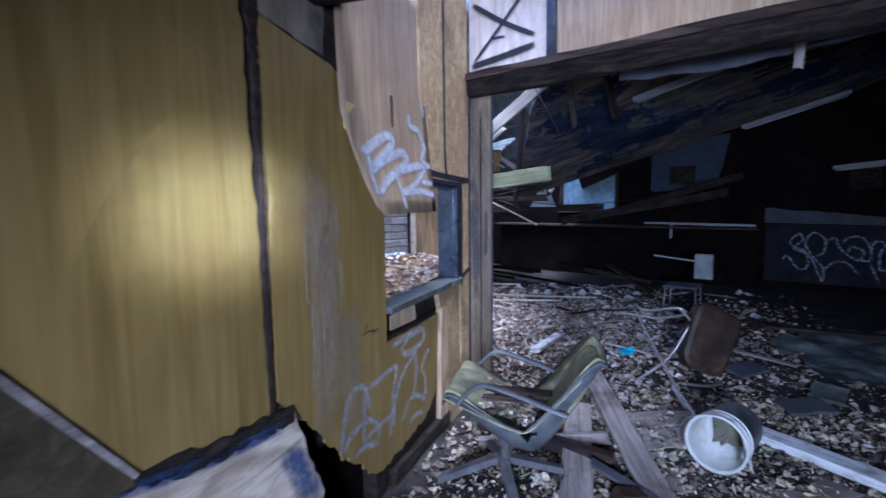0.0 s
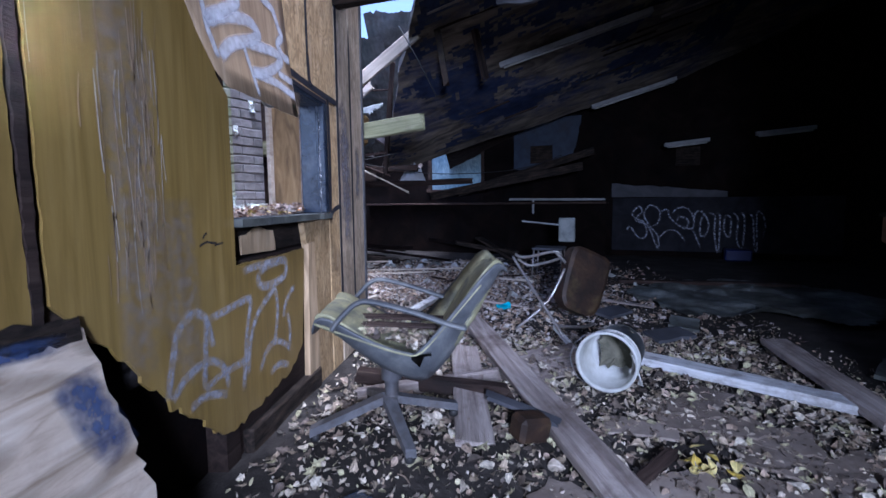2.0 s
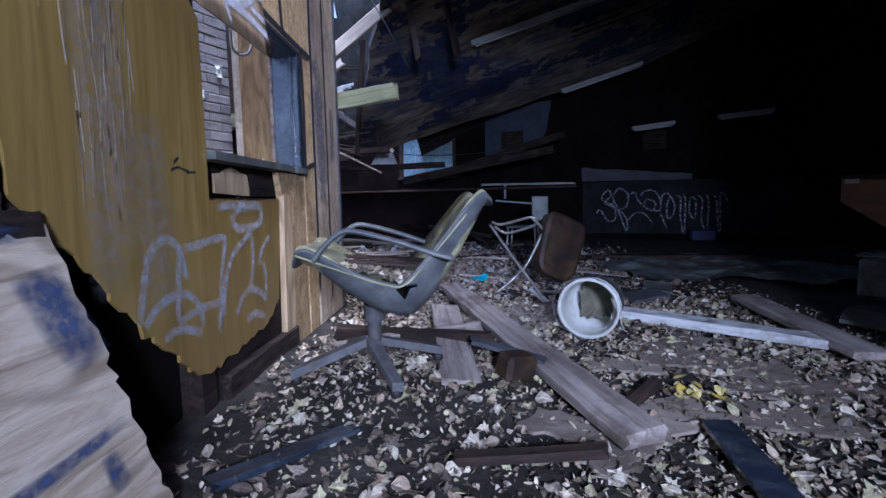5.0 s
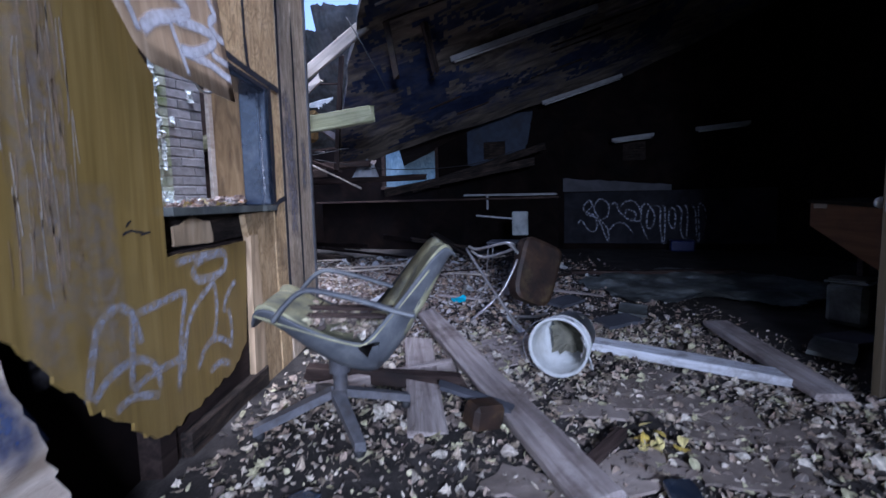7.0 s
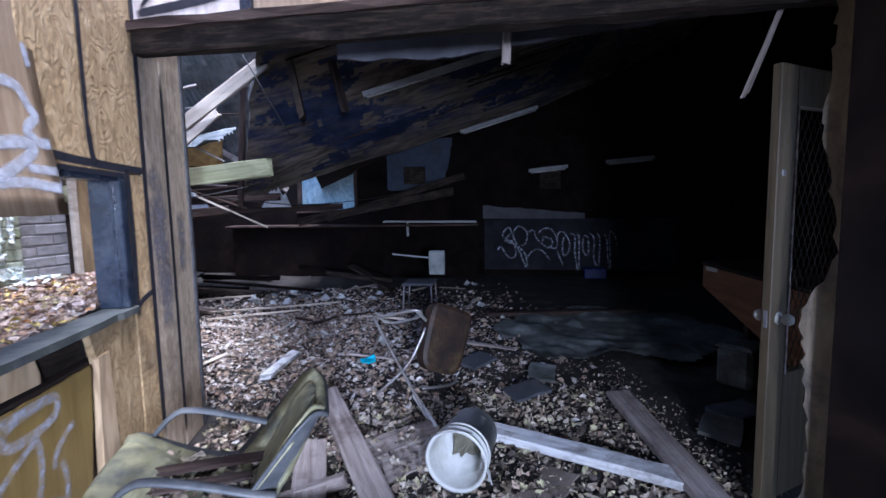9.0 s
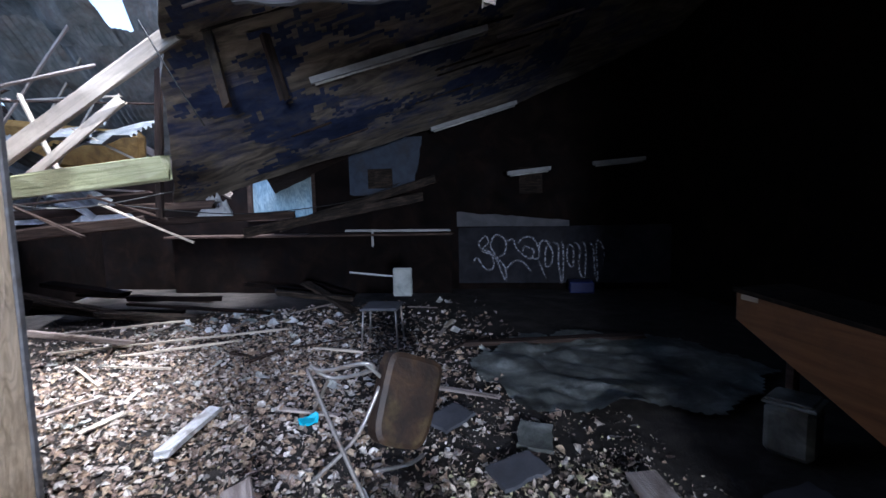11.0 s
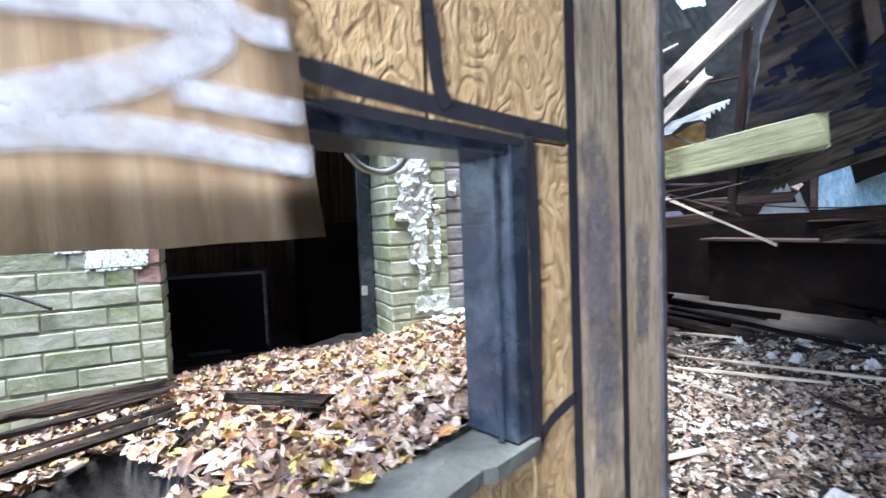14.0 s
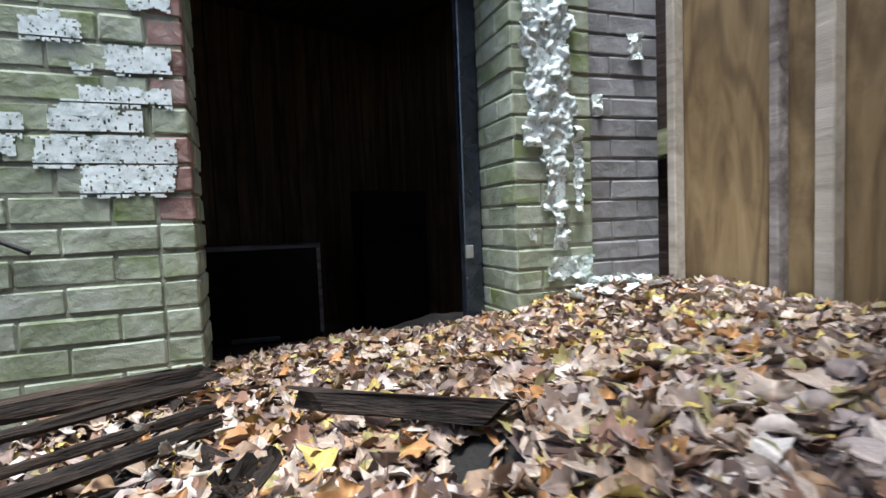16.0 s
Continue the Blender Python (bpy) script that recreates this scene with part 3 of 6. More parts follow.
# ---- partition with the serving window ----
PX = -1.208
WP = frame_of((PX, 0, 0), 0, 1)
wall_west = thing("wall_west", "broken partition of wood veneer and siding with a serving window", "wall", WP, kind="structure")
part("core", box(-1.8, 1.36, 0, 2.95, -0.11, -0.014, 0), M_DARKWOOD, wall_west)
part("core", box(1.36, 2.16, 0.80, 2.95, -0.11, -0.014, 0), M_DARKWOOD, wall_west)
# The recess back is coloured black for the shadow beside the leaning board.
part("cavity_back", box(1.36, 2.16, 0, 0.80, -0.12, -0.10, 0), M_SHADEWALL, wall_west, "cavity behind the broken panel, shade put into its black colour")
part("core", box(2.06, 2.16, 0, 0.80, -0.10, -0.014, 0), M_DARKWOOD, wall_west)
part("core", box(2.16, 3.26, 0, 0.84, -0.11, -0.03, 0), M_DARKWOOD, wall_west)
part("core", box(2.16, 3.26, 1.70, 2.95, -0.11, -0.014, 0), M_DARKWOOD, wall_west)
part("core", box(3.26, 4.03, 0, 2.95, -0.11, -0.014, 0), M_DARKWOOD, wall_west)
part("panel", prism(torn([(-1.8, 0.0), (1.285, 0.0), (1.30, 0.8), (1.285, 1.5), (1.25, 2.3), (-1.8, 2.3)], [0, 0.006, 0.006, 0.008, 0, 0], 0.05, 1), -0.012, 0.0), M_PANEL, wall_west, "glossy oak veneer wall panel")
part("batten", prism(torn([(1.304, 0.1), (1.334, 0.1), (1.325, 2.0), (1.325, 2.4), (1.265, 2.4), (1.298, 2.0)], [0, 0.003, 0.008, 0, 0.010, 0.004], 0.018, 2), -0.012, 0.003), M_DARKWOOD, wall_west, "rotten batten in the open seam")
part("panel", prism(torn([(1.35, 0.84), (1.415, 0.78), (1.55, 0.64), (1.66, 0.51), (1.82, 0.36), (1.97, 0.22), (2.12, 0.17), (2.48, 0.20), (2.70, 0.25), (2.80, 0.32), (2.84, 0.60), (2.86, 0.835), (2.52, 0.83), (2.17, 0.832), (2.172, 1.5), (2.10, 1.56), (1.95, 1.9), (1.86, 2.1), (1.70, 2.14), (1.335, 2.20)],
                         [0, 0.016, 0.018, 0.018, 0.016, 0.014, 0.012, 0.012, 0.01, 0.004, 0.003, 0.003, 0.003, 0, 0, 0.008, 0.01, 0.01, 0.0, 0.004], 0.03, 3), -0.012, 0.0), M_PANEL, wall_west, "scratched oak veneer panel with a spray painted tag")
part("exposed_lath", prism(torn([(1.34, 2.21), (1.70, 2.16), (1.72, 2.40), (1.33, 2.45)], [0.006, 0.006, 0.01, 0.01], 0.05, 4), -0.012, -0.003), M_PLASTER, wall_west, "exposed crumbling plaster")

# The sheet's dark colour carries the shadow at the panel's foot.
part("lower_sheet", prism([(-0.4, 0.02), (1.0, 0.02), (0.80, 0.85), (0.535, 1.20), (0.25, 1.58), (-0.4, 1.58)], 0.001, 0.006), M_DOOR, wall_west, "sheet covering the foot of the panel, darkened for the shade there")
part("edge_strip", prism([(0.80, 0.85), (0.812, 0.86), (0.55, 1.212), (0.262, 1.59), (0.25, 1.58), (0.535, 1.20)], 0.003, 0.010), M_OLDWOOD, wall_west, "thin slanting edge strip")

# the torn sheet hanging over the window, curling away from the wall
rng = random.Random(5)
bm = bmesh.new()
cols_n, rows_n = 14, 16
grid = []
for i in range(cols_n + 1):
    col = []
    for j in range(rows_n + 1):
        f, g = i / cols_n, j / rows_n
        top = 2.72 if f > 0.1 else 2.60
        low = 1.505 + (0.45 * (1 - f / 0.28) ** 1.6 if f < 0.28 else 0) + rng.uniform(-0.004, 0.004)
        y = low + (top - low) * g
        left = 1.77
        right = 2.71 - 0.06 * g
        out = 0.012 + 0.06 * max(0, (1 - (y - 1.5) / 0.9)) ** 2 + 0.01 * math.sin(5 * f)
        col.append(bm.verts.new((left + (right - left) * f, y, out)))
    grid.append(col)
for i in range(cols_n):
    for j in range(rows_n):
        bm.faces.new((grid[i][j], grid[i + 1][j], grid[i + 1][j + 1], grid[i][j + 1])).smooth = True
r = bmesh.ops.extrude_face_region(bm, geom=bm.faces[:])
for v in r["geom"]:
    if isinstance(v, bmesh.types.BMVert):
        v.co.z -= 0.004
hanging_sheet = part("hanging_sheet", bm, M_SHEET, wall_west, "torn veneer sheet hanging over the window with pale graffiti")


def on_sheet(points, width, seed):
    """A sprayed line that follows the curl of the hanging sheet."""
    b = stroke(points, width, 0, per=8, seed=seed)
    for v in b.verts:
        f = (v.co.x - 1.77) / 0.92
        v.co.z = 0.012 + 0.06 * max(0, (1 - (v.co.y - 1.5) / 0.9)) ** 2 + 0.01 * math.sin(5 * f) + 0.003
    return b

def upper_tag(points, width, seed):
    part("graffiti", on_sheet(points, width, seed), M_SPRAY, wall_west, "pale blue spray paint line")


upper_tag([(1.9, 1.82), (1.93, 1.8), (1.99, 1.83), (2.1, 1.88), (2.17, 1.89), (2.2, 1.87), (2.15, 1.83), (2.07, 1.78), (1.96, 1.72)], 0.05, 0)
upper_tag([(1.94, 1.8), (1.95, 1.74), (1.96, 1.68), (1.98, 1.64), (2.0, 1.59)], 0.03, 1)
upper_tag([(1.95, 1.7), (2.04, 1.75), (2.19, 1.8), (2.3, 1.82), (2.37, 1.8), (2.32, 1.76), (2.22, 1.72), (2.1, 1.67), (2.01, 1.6)], 0.05, 2)
upper_tag([(2.21, 1.72), (2.22, 1.67), (2.25, 1.61), (2.29, 1.52)], 0.03, 3)
upper_tag([(2.24, 1.72), (2.37, 1.745), (2.5, 1.765), (2.575, 1.765), (2.59, 1.75), (2.545, 1.715), (2.46, 1.67), (2.37, 1.635), (2.25, 1.61)], 0.046, 4)
upper_tag([(2.25, 1.61), (2.39, 1.62), (2.51, 1.625), (2.62, 1.615), (2.705, 1.606)], 0.04, 5)
upper_tag([(2.44, 2.05), (2.44, 1.98), (2.55, 1.97), (2.6, 1.91), (2.63, 1.87), (2.57, 1.82), (2.6, 1.79), (2.64, 1.775), (2.69, 1.777)], 0.04, 6)
upper_tag([(2.62, 2.14), (2.63, 2.1), (2.64, 2.05)], 0.03, 7)
upper_tag([(2.53, 1.68), (2.62, 1.675), (2.7, 1.672)], 0.034, 8)
part("nail", tube([(2.21, 2.10, 0.03), (2.212, 2.04, 0.034), (2.21, 1.94, 0.03)], 0.008, 6), M_RUST, wall_west, "rusty hook and drip")
part("light_switch", box(1.81, 1.88, 1.88, 2.0, 0.006, 0.03, 0.006), M_YELLOW, wall_west, "yellowed plastic switch box")

# siding boards
for s0, s1, z0, z1 in ((2.60, 2.965, 1.70, 3.2), (2.975, 3.452, 1.70, 3.2), (3.265, 3.455, 0.0, 1.695), (3.465, 3.735, 0.0, 2.95), (3.745, 4.03, 0.0, 2.95)):
    part("siding_board", box(s0, s1, z0, z1, -0.013, 0.008 if s0 < 3.46 else 0.012, 0.006), M_SIDING if s0 < 3.4 else M_POST, wall_west)
part("siding_board", prism([(3.03, 0.0), (3.26, 0.0), (3.26, 0.98), (2.86, 0.98), (2.9, 0.85)], -0.029, 0.004), M_SIDING, wall_west)
part("siding_board", prism([(2.86, 0.12), (3.02, 0.12), (2.99, 0.86), (2.90, 0.86)], -0.02, 0.012), M_PLY, wall_west, "slanting offcut of plywood")
part("end_post", box(4.03, 4.075, 0, 2.95, -0.11, 0.02, 0.006), M_STEEL, wall_west, "grey edge strip of the partition")
for k, (pts, w) in enumerate([([(3.46, 0.2), (3.458, 1.2), (3.46, 2.3), (3.455, 3.0)], 0.03), ([(3.74, 0.1), (3.742, 1.0), (3.738, 2.3)], 0.026),
                              ([(2.97, 1.82), (2.968, 2.4), (2.972, 3.1)], 0.022), ([(2.70, 1.745), (2.85, 1.735), (3.02, 1.728), (3.2, 1.722), (3.45, 1.718)], 0.026),
                              ([(3.01, 1.725), (2.985, 1.78), (2.972, 1.9)], 0.026), ([(3.27, 1.0), (3.33, 1.035), (3.45, 1.06)], 0.022), ([(3.265, 0.95), (3.28, 1.4), (3.27, 1.72)], 0.03),
                              ([(2.72, 1.70), (3.0, 1.69), (3.25, 1.685)], 0.016)]):
    part("black_line", stroke(pts, w * 1.3, 0.0155 + 0.0003 * k, seed=k + 20), M_TRIM, wall_west)
part("scrape", stroke([(3.60, 1.58), (3.59, 1.4), (3.61, 1.2), (3.60, 0.95)], 0.20, 0.0141, seed=33), M_SCRAPE, wall_west, "scraped lilac-grey paint")
part("scrape", stroke([(3.88, 1.5), (3.89, 1.3), (3.87, 1.1)], 0.10, 0.0141, seed=34), M_SCRAPE, wall_west, "scraped lilac-grey paint")
part("scrape", stroke([(3.52, 1.74), (3.6, 1.6), (3.58, 1.3), (3.63, 1.05), (3.6, 0.8)], 0.13, 0.0145, seed=31), M_SCRAPE, wall_west, "scraped lilac-grey paint")

# window casing
window_1 = thing("window_1", "glassless serving window in a dark blue painted casing", "window", WP, kind="structure")
part("jamb", box(3.195, 3.258, 1.02, 1.70, -0.135, 0.016, 0.005), M_BLACKPAINT, window_1, "glossy dark blue window jamb")
part("jamb", box(2.15, 2.17, 1.02, 1.70, -0.20, -0.013, 0.004), M_DARKWOOD, window_1)
part("head", box(2.17, 3.195, 1.655, 1.70, -0.135, 0.014, 0.005), M_BLACKPAINT, window_1, "dark blue window head")
part("stop", box(3.18, 3.195, 1.02, 1.655, -0.03, -0.015, 0.003), M_BLACKPAINT, window_1)
part("window_sill", prism([(2.12, -0.125), (3.262, -0.125), (3.262, 0.03), (3.1, 0.034), (3.07, 0.02), (2.9, 0.036), (2.175, 0.035), (2.17, -0.02), (2.12, -0.02)], 0.985, 1.018), M_SILL, window_1, "weathered grey-green sill board with black stains", Matrix(((1, 0, 0, 0), (0, 0, 1, 0), (0, 1, 0, 0), (0, 0, 0, 1))))
part("apron", box(2.172, 3.26, 0.85, 0.985, -0.09, -0.06, 0.003), M_CHAR, window_1, "charred board under the sill")
part("apron_remnant", prism(torn([(2.30, 0.86), (2.62, 0.85), (2.60, 0.95), (2.45, 0.975), (2.30, 0.94)], [0, 0.01, 0.01, 0.01, 0.01], 0.04, 8), -0.055, -0.045), M_PLY, window_1, "scrap of plywood behind the opening")

# tag sprayed below the window
def lower_tag(points, width, k):
    part("graffiti", stroke(points, width, 0.004 + 0.0004 * k, seed=k + 40), M_SPRAYFAINT, wall_west, "thin pale blue spray paint line")


lower_tag([(1.72, 0.45), (1.75, 0.56), (1.79, 0.66), (1.87, 0.7), (1.94, 0.67), (1.97, 0.59), (1.98, 0.55)], 0.032, 0)
lower_tag([(1.74, 0.44), (1.81, 0.49), (1.92, 0.51), (2.01, 0.48), (2.05, 0.43), (2.07, 0.36)], 0.032, 1)
lower_tag([(1.94, 0.66), (1.93, 0.55), (1.91, 0.41)], 0.032, 2)
lower_tag([(1.96, 0.66), (2.09, 0.67), (2.23, 0.68), (2.26, 0.66), (2.22, 0.54), (2.2, 0.44), (2.17, 0.3)], 0.032, 3)
lower_tag([(1.91, 0.41), (2.0, 0.43), (2.11, 0.43), (2.22, 0.43)], 0.032, 4)
lower_tag([(2.21, 0.35), (2.25, 0.51), (2.32, 0.6), (2.46, 0.67), (2.5, 0.65), (2.5, 0.53), (2.45, 0.41)], 0.032, 5)
lower_tag([(2.31, 0.34), (2.38, 0.41), (2.47, 0.43), (2.57, 0.39), (2.63, 0.34)], 0.032, 6)
lower_tag([(2.35, 0.77), (2.33, 0.74), (2.38, 0.71), (2.53, 0.71), (2.61, 0.74), (2.6, 0.8), (2.45, 0.8), (2.34, 0.78)], 0.038, 7)
lower_tag([(2.57, 0.52), (2.58, 0.57), (2.65, 0.63), (2.71, 0.65)], 0.032, 8)
lower_tag([(2.61, 0.54), (2.63, 0.45), (2.62, 0.36)], 0.032, 9)
lower_tag([(1.82, 0.38), (1.9, 0.39), (1.98, 0.37), (2.05, 0.34)], 0.032, 10)
lower_tag([(2.4, 0.3), (2.5, 0.31), (2.6, 0.27)], 0.032, 11)
lower_tag([(2.2, 0.8), (2.33, 0.81), (2.55, 0.81)], 0.032, 12)
for k, (x, y, dx, dy) in enumerate([(1.93, 0.93, 0.05, 0.012), (1.97, 0.945, 0.07, -0.012), (1.95, 0.955, 0.03, 0.02), (2.02, 0.925, 0.06, 0.006)]):
    part("splinter_mark", stroke([(x, y), (x + dx / 2, y + dy * 0.7), (x + dx, y + dy)], 0.007, 0.0035 + 0.0003 * k, per=4, seed=k + 90), M_TRIM, wall_west, "dark splintered gouge in the veneer")
part("kick_board", box(2.2, 3.02, 0.0, 0.12, -0.028, 0.02, 0.008), M_CHAR, wall_west, "rotten skirting")
rng = random.Random(77)
for k, (pts, w) in enumerate([([(1.60, 1.75), (1.61, 1.3), (1.62, 0.9), (1.63, 0.55)], 0.13), ([(1.70, 1.6), (1.69, 1.2), (1.71, 0.65)], 0.10), ([(1.82, 1.1), (1.83, 0.8), (1.84, 0.45)], 0.16)]):
    part("smear", stroke(pts, w, 0.0014 + 0.0003 * k, seed=k + 300), M_SMEAR, wall_west, "pale lilac rubbed streak down the veneer")
for k in range(64):
    s = rng.gauss(1.66, 0.075)
    z0 = rng.uniform(0.75, 1.5)
    part("scratch", stroke([(s, z0), (s + rng.uniform(-0.008, 0.008), z0 + rng.uniform(0.04, 0.1)), (s + rng.uniform(-0.012, 0.012), z0 + rng.uniform(0.11, 0.3))], rng.uniform(0.001, 0.004), 0.002, per=3, seed=k), M_SHEET if k % 3 else M_PALEWOOD, wall_west)

# ---- header wall of the wide opening ----
HU = (0.957, -0.29)
WH = frame_of((-1.195, 3.50, 0), *HU)
wall_north = thing("wall_north", "remains of a wall above a wide opening", "wall", WH, kind="structure")
part("header_beam", beam_mesh(3.9, 0.12, 0.14, 91, 0.008), M_CHAR, wall_north, "charred header beam", Matrix.Translation((-0.02, 2.40, 0.0)) @ pose(0, 0, 0, 90, 0, 0))
part("header_trim", beam_mesh(3.7, 0.03, 0.05, 92, 0.008), M_DARKWOOD, wall_north, "dark weathered trim along the header", Matrix.Translation((0.02, 2.465, 0.08)) @ pose(0, 0, 0, 90, 0, 0))
part("braced_panel", prism(torn([(0.0, 2.49), (0.64, 2.49), (0.64, 3.35), (0.0, 3.35)], [0.006, 0, 0, 0], 0.05, 13), 0.0, 0.02), M_LITPANEL, wall_north, "pale plywood panel with black crossed lines")
for k, (pts, w) in enumerate([([(0.05, 2.57), (0.3, 2.8), (0.6, 3.1)], 0.016), ([(0.04, 2.98), (0.3, 2.80), (0.55, 2.66)], 0.022), ([(0.03, 2.545), (0.3, 2.57), (0.55, 2.60)], 0.03), ([(0.1, 2.62), (0.2, 2.70), (0.32, 2.70)], 0.012)]):
    part("black_line", stroke(pts, w * 1.4, 0.024 + 0.0003 * k, seed=k + 60), M_TRIM, wall_north)
part("stud", box(0.642, 0.70, 2.47, 3.35, -0.03, 0.05, 0.004), M_BLACKPAINT, wall_north, "dark painted stud")
part("upper_panel", box(0.702, 3.9, 2.49, 3.35, 0.0, 0.018, 0.003), M_SHEET, wall_north, "brown veneer panel above the opening")
part("hanging_soffit", prism(torn([(0.9, 2.42), (1.5, 2.38), (2.3, 2.46), (3.6, 2.56), (3.6, 2.95), (0.9, 2.8)], [0.015, 0.01, 0.01, 0, 0, 0.01], 0.07, 14), -0.62, -0.59), M_GREYPANEL, wall_north, "grey sagging soffit board")
part("hanger", beam_mesh(0.34, 0.05, 0.05, 95), M_OLDWOOD, wall_north, "", along((1.95, 2.3, -0.5), (1.97, 2.66, -0.5)))

# wall stub beside the door
WS = frame_of((3.45, -1.85, 0), 1.81 - 3.45, 2.40 + 1.85)
wall_east = thing("wall_east", "blackened plaster wall with a crumbled end", "wall", pose(0, 0, 0), kind="structure")
ln = math.dist((3.45, -1.85), (1.81, 2.40))
part("plaster", prism(torn([(0, 0), (ln - 0.02, 0), (ln - 0.05, 0.5), (ln + 0.0, 1.05), (ln - 0.12, 1.3), (ln - 0.04, 1.75), (ln - 0.07, 2.4), (ln - 0.03, 3.1), (0, 3.1)], [0, 0.012, 0.014, 0.012, 0.014, 0.012, 0.01, 0, 0], 0.035, 15), 0.0, 0.05), M_PLASTER, wall_east, "stained crumbling plaster", WS)
part("core", box(0, ln - 0.16, 0, 3.1, -0.10, -0.001, 0), M_SHADEWALL, wall_east, "", WS)

# unseen back wall added behind the walker, its two openings made for the lamps
wall_south = thing("wall_south", "unseen added wall with two openings for the lamps", "wall", pose(0, 0, 0), kind="structure")
for x0, x1, z0, z1 in ((-1.4, 0.07, 0, 3.1), (0.63, 0.95, 0, 3.1), (1.45, 3.6, 0, 3.1), (0.95, 1.45, 0, 1.35), (0.95, 1.45, 1.85, 3.1), (0.07, 0.63, 0, 1.27), (0.07, 0.63, 1.83, 3.1)):
    part("wall_piece", box(x0, x1, -1.95, -1.85, z0, z1, 0), M_SHADEWALL, wall_south)


# ---- ceilings and collapsed deck ----
def sag(x, y):
    return 2.35 + max(0.0, 0.36 * (y - 1.65)) + 0.03 * noise.noise((x * 2, y * 2, 4))


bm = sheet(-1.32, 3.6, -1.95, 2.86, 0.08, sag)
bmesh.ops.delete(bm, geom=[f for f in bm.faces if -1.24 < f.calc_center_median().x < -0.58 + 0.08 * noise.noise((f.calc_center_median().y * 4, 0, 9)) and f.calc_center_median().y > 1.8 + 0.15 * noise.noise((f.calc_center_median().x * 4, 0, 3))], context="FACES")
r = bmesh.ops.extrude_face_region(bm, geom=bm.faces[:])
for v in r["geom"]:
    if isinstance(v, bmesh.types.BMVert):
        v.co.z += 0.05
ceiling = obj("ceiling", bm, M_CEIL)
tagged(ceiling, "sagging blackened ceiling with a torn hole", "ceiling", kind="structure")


def deck(x, y):
    return 2.40 + 0.34 * x - 0.29 * (y - 9)


bm = bmesh.new()
nx, ny = 60, 50
g = []
rng = random.Random(21)
for i in range(nx + 1):
    col = []
    for j in range(ny + 1):
        f, h = i / nx, j / ny
        y_low = 9.15 + 0.9 * f + 0.10 * noise.noise((f * 9, 0, 2))
        y = 3.75 + (y_low - 3.75) * h
        x_left = -0.45 - (y - 3.75) * 0.335 + 0.06 * noise.noise((h * 11, 3, 0))
        x = x_left + (5.6 - x_left) * f
        z = deck(x, y) + 0.05 * noise.noise((x * 0.8, y * 0.8, 0)) + 0.018 * noise.noise((x * 4, y * 2.4, 5))
        col.append(bm.verts.new((x, y, z)))
    g.append(col)
for i in range(nx):
    for j in range(ny):
        bm.faces.new((g[i][j], g[i][j + 1], g[i + 1][j + 1], g[i + 1][j]))
r = bmesh.ops.extrude_face_region(bm, geom=bm.faces[:])
for v in r["geom"]:
    if isinstance(v, bmesh.types.BMVert):
        v.co.z += 0.09
roof_deck = obj("collapsed_roof_deck", bm, M_ROOF)
tagged(roof_deck, "dark collapsed roof deck sloping down to the back of the hall", "roof", kind="structure")


def deck_under(x, y):
    return deck(x, y) + 0.05 * noise.noise((x * 0.8, y * 0.8, 0)) + 0.018 * noise.noise((x * 4, y * 2.4, 5)) - 0.014


# remains of navy tar paper on the underside of the deck
bm = sheet(-2.0, 3.4, 4.0, 9.0, 0.05, deck_under)
bmesh.ops.delete(bm, geom=[f for f in bm.faces if (lambda c: noise.noise((c.x * 1.1, c.y * 1.5, 7)) + 0.35 * noise.noise((c.x * 4, c.y * 6, 2)) + 0.3 * noise.noise((c.x * 13, c.y * 17, 4)) < 0.08 or c.x < -0.38 - (c.y - 3.75) * 0.335)(f.calc_center_median())], context="FACES")
part("tar_paper", bm, M_TAR, roof_deck, "torn navy tar paper under the deck")


# Unseen roof added over the deck to keep sky light out of the hall.
bm = bmesh.new()
vv = [bm.verts.new((x, y, deck(x, y) + 0.45)) for x, y in ((-0.5, 3.2), (5.75, 1.2), (5.75, 11.4), (-1.2, 11.6), (-1.2, 9.3))]
bm.faces.new(vv)
r = bmesh.ops.extrude_face_region(bm, geom=bm.faces[:])
for v in r["geom"]:
    if isinstance(v, bmesh.types.BMVert):
        v.co.z += 0.08
upper_roof = obj("upper_roof", bm, M_DARKWOOD)
tagged(upper_roof, "unseen roof added above the deck to keep daylight off the hall", "roof", kind="structure")


# their colour carries the hall's shade
# hall walls
WF = frame_of((2.4, 10.0, 0), *HU)
wall_back = thing("wall_back", "red-brown back wall of the hall, darkened for the shade", "wall", WF, kind="structure")
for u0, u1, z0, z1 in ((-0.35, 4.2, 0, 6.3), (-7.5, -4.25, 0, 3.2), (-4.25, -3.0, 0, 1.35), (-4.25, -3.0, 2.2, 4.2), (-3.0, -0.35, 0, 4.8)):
    part("wall_piece", box(u0, u1, z0, z1, -0.15, 0, 0), M_SHADEWALL, wall_back)
wall_hall_east = obj("wall_hall_east", box(5.55, 5.7, 1.2, 11, 0, 6.5, 0), M_SHADEWALL)
tagged(wall_hall_east, "side wall of the hall, darkened for the shade", "wall", kind="structure")
wall_hall_west = thing("wall_hall_west", "side wall with a broken slit under its eaves, darkened for the shade", "wall", kind="structure")
part("wall_piece", box(-4.75, -4.6, 4.6, 12.0, 0, 1.55, 0), M_SHADEWALL, wall_hall_west)
